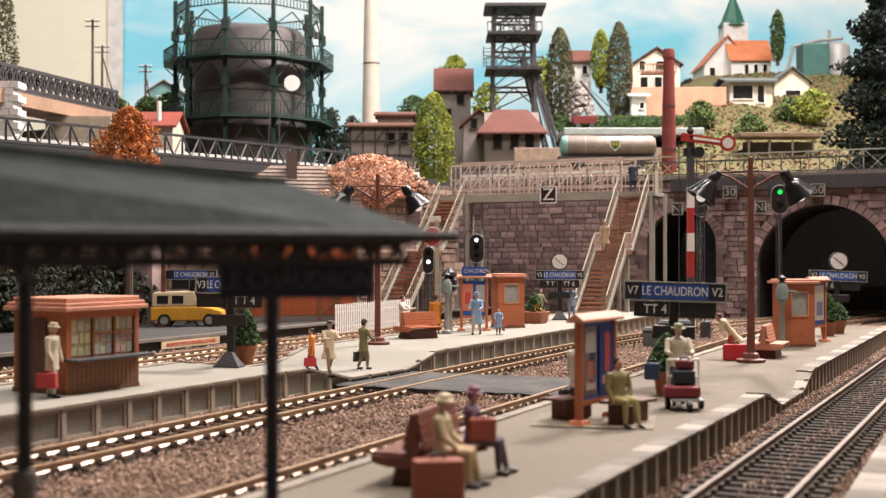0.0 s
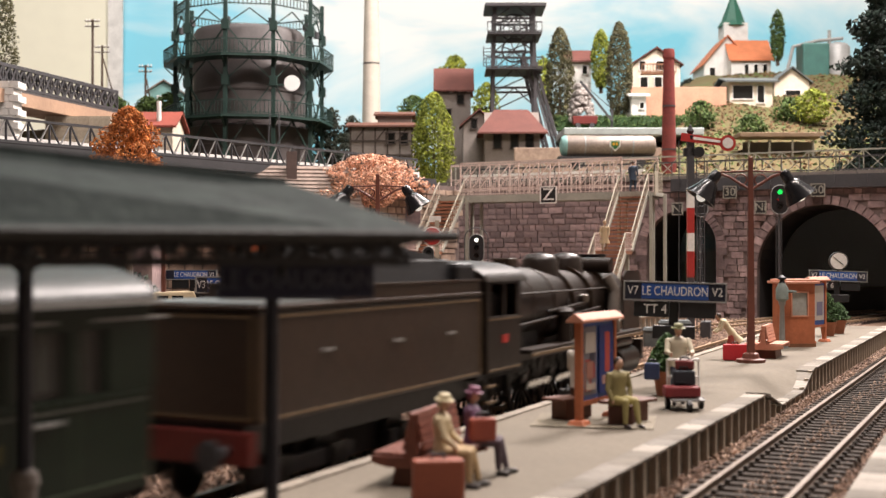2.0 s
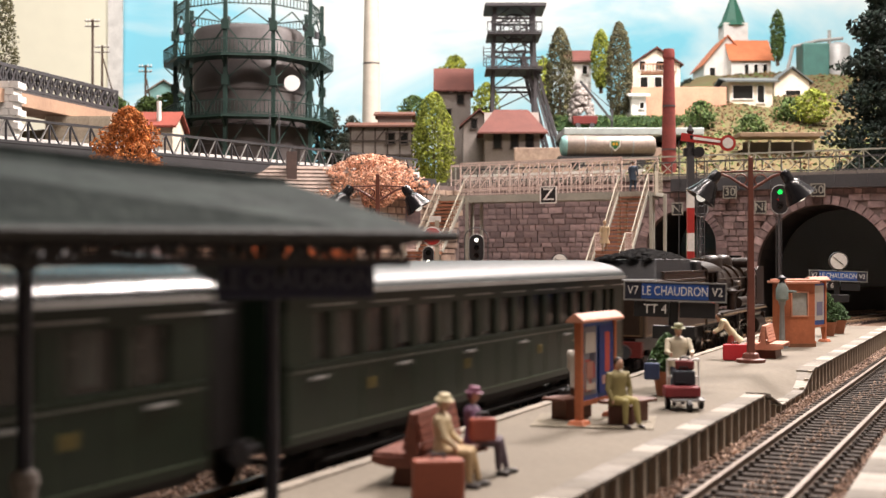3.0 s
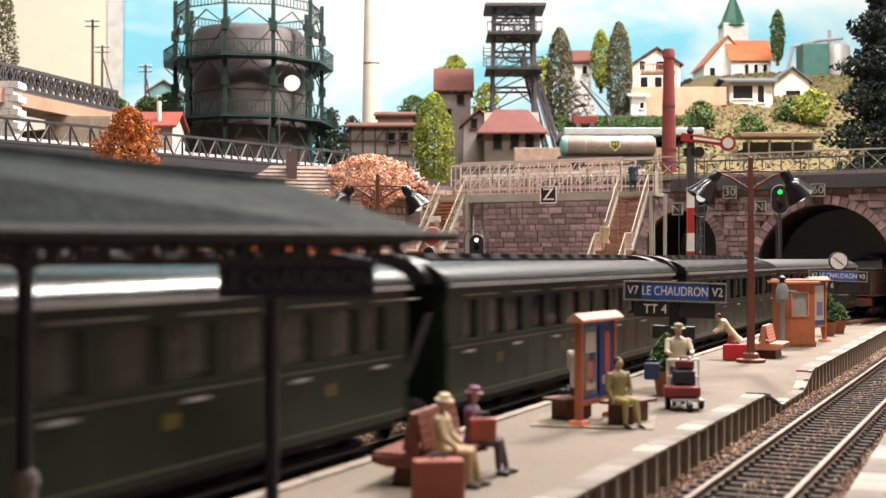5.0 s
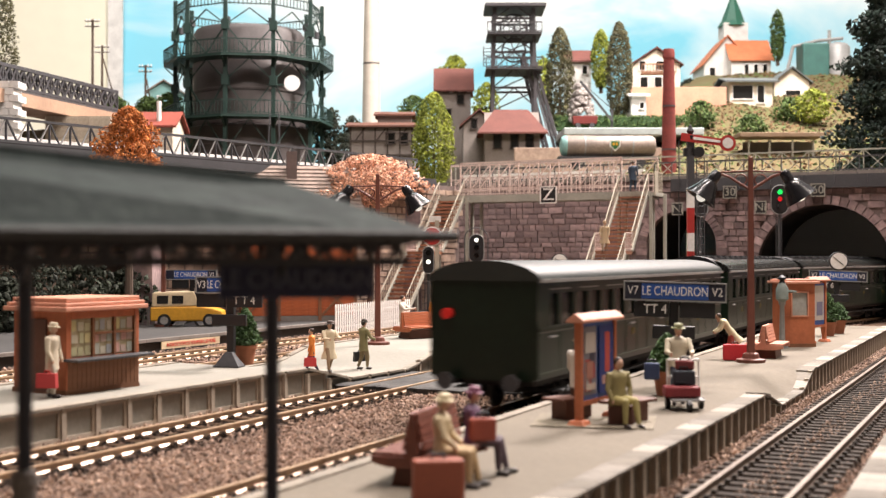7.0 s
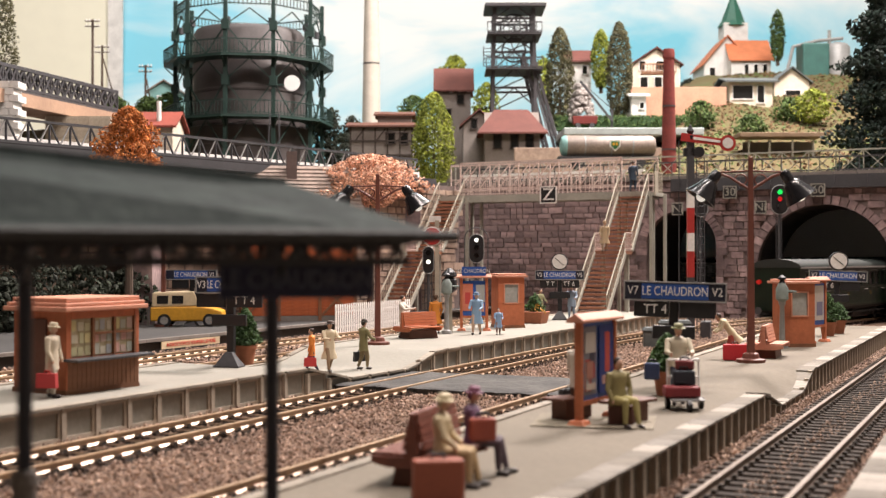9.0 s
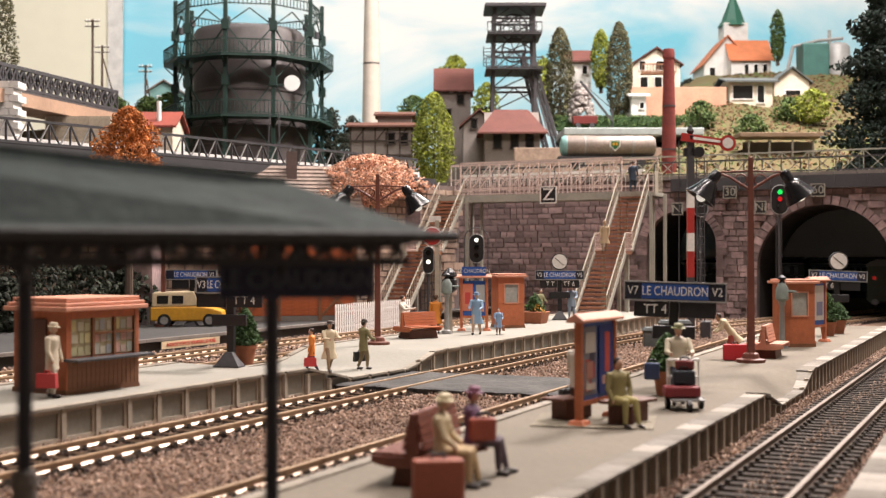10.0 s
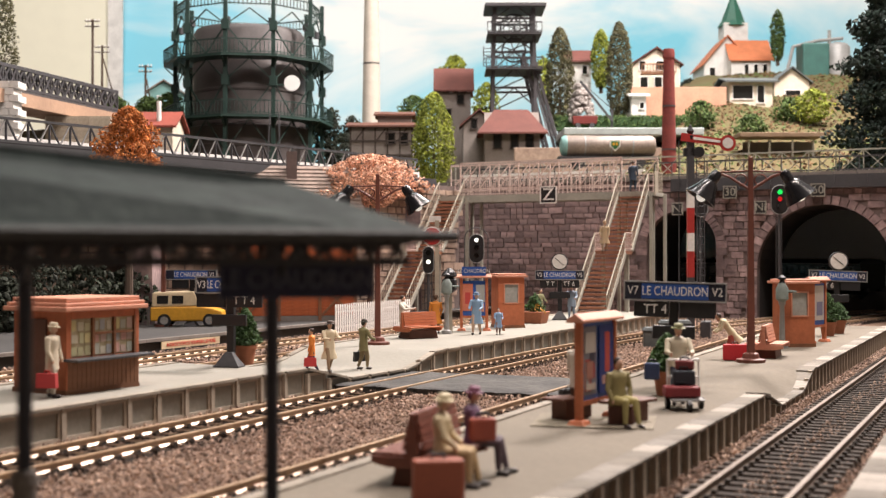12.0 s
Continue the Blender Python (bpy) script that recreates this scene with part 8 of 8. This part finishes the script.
        g = Geo().slab([(4.75, 1.85), (4.75, 3.45), (5.1, 3.62), (6.4, 3.62), (6.55, 3.4), (6.55, 1.85)], 0.06, Matrix.Translation((s * 1.34, 0, 0)) @ Matrix.Rotation(radians(90), 4, "Z"))
        part("smoke_deflector", g, M["loco"], lo, "upright smoke deflector plate")
        g = Geo()
        g.rod((s * 1.0, -3.5, 3.12), (s * 1.0, 6.2, 3.12), 0.035)
        part("handrail", g, M["loco_gloss"], lo)
        g = Geo()
        g.rod((s * 0.95, 4.35, 3.45), (s * 1.16, 4.45, 3.0), 0.17, n=10)
        g.rod((s * 1.16, 4.45, 3.0), (s * 1.18, 4.2, 2.3), 0.17, n=10)
        g.rod((s * 1.18, 4.2, 2.3), (s * 1.18, 4.5, 1.6), 0.17, n=10)
        part("steam_pipe", g, M["pipe_steel"], lo, "curved polished steam pipe", smooth=True)
        g = Geo()
        g.rod((s * 1.15, 1.2, 2.05), (s * 1.15, 3.0, 2.05), 0.24, n=14)
        part("air_tank", g, M["loco_gloss"], lo, smooth=True)
        part("pump", Geo().lathe([(0.2, 1.8), (0.2, 2.5), (0.26, 2.52), (0.26, 2.6), (0.16, 2.7)], s * 1.15, 0.1, 12), M["loco_gloss"], lo, smooth=True)
        g = Geo()
        g.rod((s * 1.15, 4.0, 0.95), (s * 1.15, 5.7, 0.95), 0.44, n=18)
        part("cylinder", g, M["loco"], lo, smooth=True)
        part("rod_guide", Geo().box(s * 1.2, 3.2, 1.0, 0.08, 1.7, 0.1), M["chrome"], lo)
        part("number_plate", Geo().box(s * 1.43, -4.6, 2.1, 0.02, 0.3, 0.18), M["red"], lo, "plain red plate")
    part("frame", Geo().box(0, 0.2, 0.75, 1.1, 12.6, 0.75), M["black"], lo)
    part("buffer_beam", Geo().box(0, 6.75, 0.85, 2.7, 0.2, 0.6), M["loco"], lo)
    for x in (-0.88, 0.88):
        part("buffer", Geo().rod((x, 6.8, 1.05), (x, 7.3, 1.05), 0.1, n=10).rod((x, 7.26, 1.05), (x, 7.32, 1.05), 0.25, n=14), M["iron"], lo)
        part("head_lamp", Geo().rod((x, 6.6, 1.75), (x, 6.95, 1.75), 0.17, n=14), M["chrome"], lo, "small round head lamp")
    axles = []
    r = 0.93
    for s in (-1, 1):
        spoke = Geo()
        n, ra, rb = 24, r, r - 0.12
        vs = [(s * x, k * math.cos(2 * math.pi * i / n), k * math.sin(2 * math.pi * i / n)) for x in (0.70, 0.83) for k in (ra, rb) for i in range(n)]
        fs = []
        for i in range(n):
            q = (i + 1) % n
            fs += [(i, q, n + q, n + i), (2 * n + i, 3 * n + i, 3 * n + q, 2 * n + q), (i, 2 * n + i, 2 * n + q, q), (n + i, n + q, 3 * n + q, 3 * n + i)]
        spoke.add(vs, fs)
        for i in range(14):
            a = 2 * math.pi * i / 14
            spoke.bar((s * 0.77, 0, 0), (s * 0.77, (r - 0.1) * math.cos(a), (r - 0.1) * math.sin(a)), 0.06, 0.07)
        spoke.rod((s * 0.05, 0, 0), (s * 0.88, 0, 0), 0.1, n=12)
        spoke.rod((s * 0.7, 0, 0), (s * 0.88, 0, 0), 0.2, n=12)
        spoke.rod((s * 0.8, 0.32, 0), (s * 1.08, 0.32, 0), 0.09, n=8)
        wheel = None
        for y in (1.95, -0.05, -2.05):
            wheel = again("driving_wheel", wheel, lo, at(0, y, r)) if wheel else part("driving_wheel", spoke, M["wheel_dark"], lo, "large spoked driving wheel", m=at(0, y, r))
            axles.append((wheel, y))
    rods, mains = [], []
    for s in (-1, 1):
        g = Geo()
        g.bar((s * 0.98, -2.15, 0), (s * 0.98, 2.1, 0), 0.06, 0.14)
        rods.append(part("coupling_rod", g, M["chrome"], lo, "bright steel coupling rod", m=at(0, 0.32, r)))
        mains.append(part("connecting_rod", Geo().bar((s * 1.06, 0, 0), (s * 1.06, 3.3, 0), 0.06, 0.13), M["chrome"], lo, "bright steel connecting rod", m=at(0, 0.27, r)))
    for s in (-1, 1):
        small = None
        for y in (5.9, 3.85, -4.6):
            g = Geo().rod((s * 0.70, 0, 0), (s * 0.82, 0, 0), 0.48, n=18).rod((s * 0.04, 0, 0), (s * 0.86, 0, 0), 0.08)
            small = again("carrying_wheel", small, lo, at(0, y, 0.48)) if small else part("carrying_wheel", g, M["wheel_dark"], lo, m=at(0, y, 0.48))
    return lo, axles, rods, mains


def tender():
    te = thing("tender", at(0, 0, 0), "brown riveted coal tender with tan lining", "tender")
    L = 8.3
    g = Geo()
    g.box(0, 0, 1.45, 2.85, L, 1.75)
    part("tank", g, M["tender"], te, bevel=0.06)
    for s in (-1, 1):
        f = Geo()
        for z in (1.52, 3.08):
            f.box(s * 1.435, 0, z, 0.02, L - 0.2, 0.035)
        for y in (-L / 2 + 0.1, L / 2 - 0.1):
            f.box(s * 1.435, y, 1.52, 0.02, 0.035, 1.58)
        part("lining", f, M["trim_tan"], te, "thin tan lining")
        for y in (-2.2, 0.3, 2.6):
            part("plate", Geo().box(s * 1.44, y, 2.45, 0.03, 0.36, 0.06), M["grey_metal"], te, "small worn plate")
    f = Geo()
    for z in (1.52, 3.08):
        f.box(0, -L / 2 - 0.01, z, 2.6, 0.02, 0.035)
    for x in (-1.3, 1.3):
        f.box(x, -L / 2 - 0.01, 1.52, 0.035, 0.02, 1.58)
    part("lining", f, M["trim_tan"], te)
    part("rim", Geo().box(0, 0, 3.2, 2.9, L + 0.05, 0.07), M["tender"], te, bevel=0.02)
    for s in (-1, 1):
        part("upper_side", Geo().box(s * 1.36, 1.15, 3.2, 0.1, 5.9, 0.3), M["tender"], te, "raised brown side plate", bevel=0.02)
        part("side_rim", Geo().box(s * 1.37, 1.15, 3.5, 0.14, 5.95, 0.05), M["tender"], te)
    part("coal_bunker", Geo().box(0, 0.9, 3.22, 2.4, 5.6, 0.75, taper=0.86), M["black"], te, "black coal bunker sides", bevel=0.04)
    # pale grey on the deck stands in for reflected light
    part("rear_deck", Geo().box(0, -2.9, 3.27, 2.7, 2.2, 0.03), M["deck_sheen"], te, "pale grey tank top")
    part("front_shield", Geo().box(0, L / 2 - 0.5, 3.2, 2.6, 0.9, 0.7), M["black"], te, bevel=0.1)
    rng = np.random.default_rng(5)
    coal = Geo()
    for _ in range(500):
        x, y = rng.uniform(-0.95, 0.95), rng.uniform(-1.7, 3.0)
        k = rng.uniform(0.07, 0.16)
        coal.ball(x, y, 3.93 + 0.32 * math.cos(x * 1.5) * (1 - ((y - 0.7) / 2.9) ** 2) + rng.uniform(-0.05, 0.05), k, k * 1.2, k * 0.8, n=5, k=4)
    part("coal", coal, M["coal"], te, "heaped black coal", kind="stuff")
    part("frame", Geo().box(0, 0, 1.0, 2.2, L - 0.2, 0.45), M["black"], te)
    part("buffer_beam", Geo().box(0, -L / 2 - 0.05, 0.85, 2.7, 0.16, 0.5), M["beam_red"], te, "red buffer beam")
    for x in (-0.88, 0.88):
        part("buffer", Geo().rod((x, -L / 2 - 0.1, 1.05), (x, -L / 2 - 0.55, 1.05), 0.1, n=8).rod((x, -L / 2 - 0.5, 1.05), (x, -L / 2 - 0.56, 1.05), 0.24, n=12), M["iron"], te)
    whl = None
    for y in (-3.1, -1.3, 1.3, 3.1):
        g = Geo()
        for s in (-1, 1):
            g.rod((s * 0.70, 0, 0), (s * 0.82, 0, 0), 0.5, n=18)
            g.box(s * 1.05, 0, -0.18, 0.2, 0.5, 0.5)
        whl = again("wheelset", whl, te, at(0, y, 0.5)) if whl else part("wheelset", g, M["wheel_dark"], te, m=at(0, y, 0.5))
    for y in (-2.2, 2.2):
        for s in (-1, 1):
            part("bogie_frame", Geo().box(s * 1.0, y, 0.45, 0.12, 3.0, 0.3), M["iron"], te, bevel=0.03)
    # added dark block in place of the shade under the tender
    part("water_scoop", Geo().box(0, 0, 0.35, 1.3, 4.0, 0.65), M["matt_black"], te)
    return te


engine, drivers, coupling, connecting = locomotive()
coal_tender = tender()

# (seconds, place of the front of the first coach along the track)
MIDDLES = (9.1, 28.9, 48.6, 68.2, 88.7)     # of the coaches, behind that front
RUN = ((0.0, -25.6), (0.8, -10.7), (1.2, -3.1), (1.5, 2.6), (2.0, 12.2), (2.5, 22.0), (3.0, 33.2), (4.0, 55.6), (5.0, 78.5), (6.0, 101.6), (7.0, 124.9), (7.2, 129.3), (8.0, 146.6), (8.8, 162.6), (10.0, 184.0), (11.0, 200.0), (12.0, 215.0))


def run_at(t):
    """Smooth place between the known times."""
    k = max(i for i in range(len(RUN) - 1) if RUN[i][0] <= t) if t < 12 else len(RUN) - 2
    (t0, a), (t1, b) = RUN[k], RUN[k + 1]
    m0 = (b - RUN[k - 1][1]) / (t1 - RUN[k - 1][0]) if k else (b - a) / (t1 - t0)
    m1 = (RUN[k + 2][1] - a) / (RUN[k + 2][0] - t0) if k + 2 < len(RUN) else (b - a) / (t1 - t0)
    h, u = t1 - t0, (t - t0) / (t1 - t0)
    return (2 * u**3 - 3 * u * u + 1) * a + (u**3 - 2 * u * u + u) * h * m0 + (3 * u * u - 2 * u**3) * b + (u**3 - u * u) * h * m1


def on_track(s, half):
    """The pose of a vehicle whose middle is at s and whose pivots stand half apart."""
    x0, y0, _ = near_line(s - half)
    x1, y1, _ = near_line(s + half)
    return at((x0 + x1) / 2, (y0 + y1) / 2, 0, math.degrees(math.atan2(-(x1 - x0), y1 - y0)))


def motions():
    # the added cap uncovers red, imitating switch-on, as the train clears the platform
    walk(red_off_cap, [(t, at(0, 0, z)) for t, z in ((0.0, 7.785), (6.0, 7.785), (6.4, 7.30), (12.0, 7.30))])
    steps = [i * 0.25 for i in range(49)]
    for i, co in enumerate(coaches):
        walk(co, [(t, on_track(run_at(t) - MIDDLES[i], 6.0)) for t in steps])
    walk(coal_tender, [(t, on_track(run_at(t) + 6.45, 2.2)) for t in steps])
    walk(engine, [(t, on_track(run_at(t) + 16.5, 4.0)) for t in steps])
    # the wheels roll: a turn for each circumference run
    ticks = [i / 30 for i in range(361)]
    turns = [-(run_at(t) - run_at(0.0)) / 0.93 for t in ticks]
    for axle, y in drivers:
        walk(axle, [(t, at(0, y, 0.93, 0, math.degrees(a))) for t, a in zip(ticks, turns)])
    for rod_ in connecting:
        walk(rod_, [(t, at(0, -0.05 + 0.32 * math.cos(a), 0.93 + 0.32 * math.sin(a), 0, math.degrees(math.asin((0.02 - 0.32 * math.sin(a)) / 3.3)))) for t, a in zip(ticks, turns)])
    for rod_ in coupling:
        walk(rod_, [(t, at(0, 0.32 * math.cos(a), 0.93 + 0.32 * math.sin(a))) for t, a in zip(ticks, turns)])


motions()
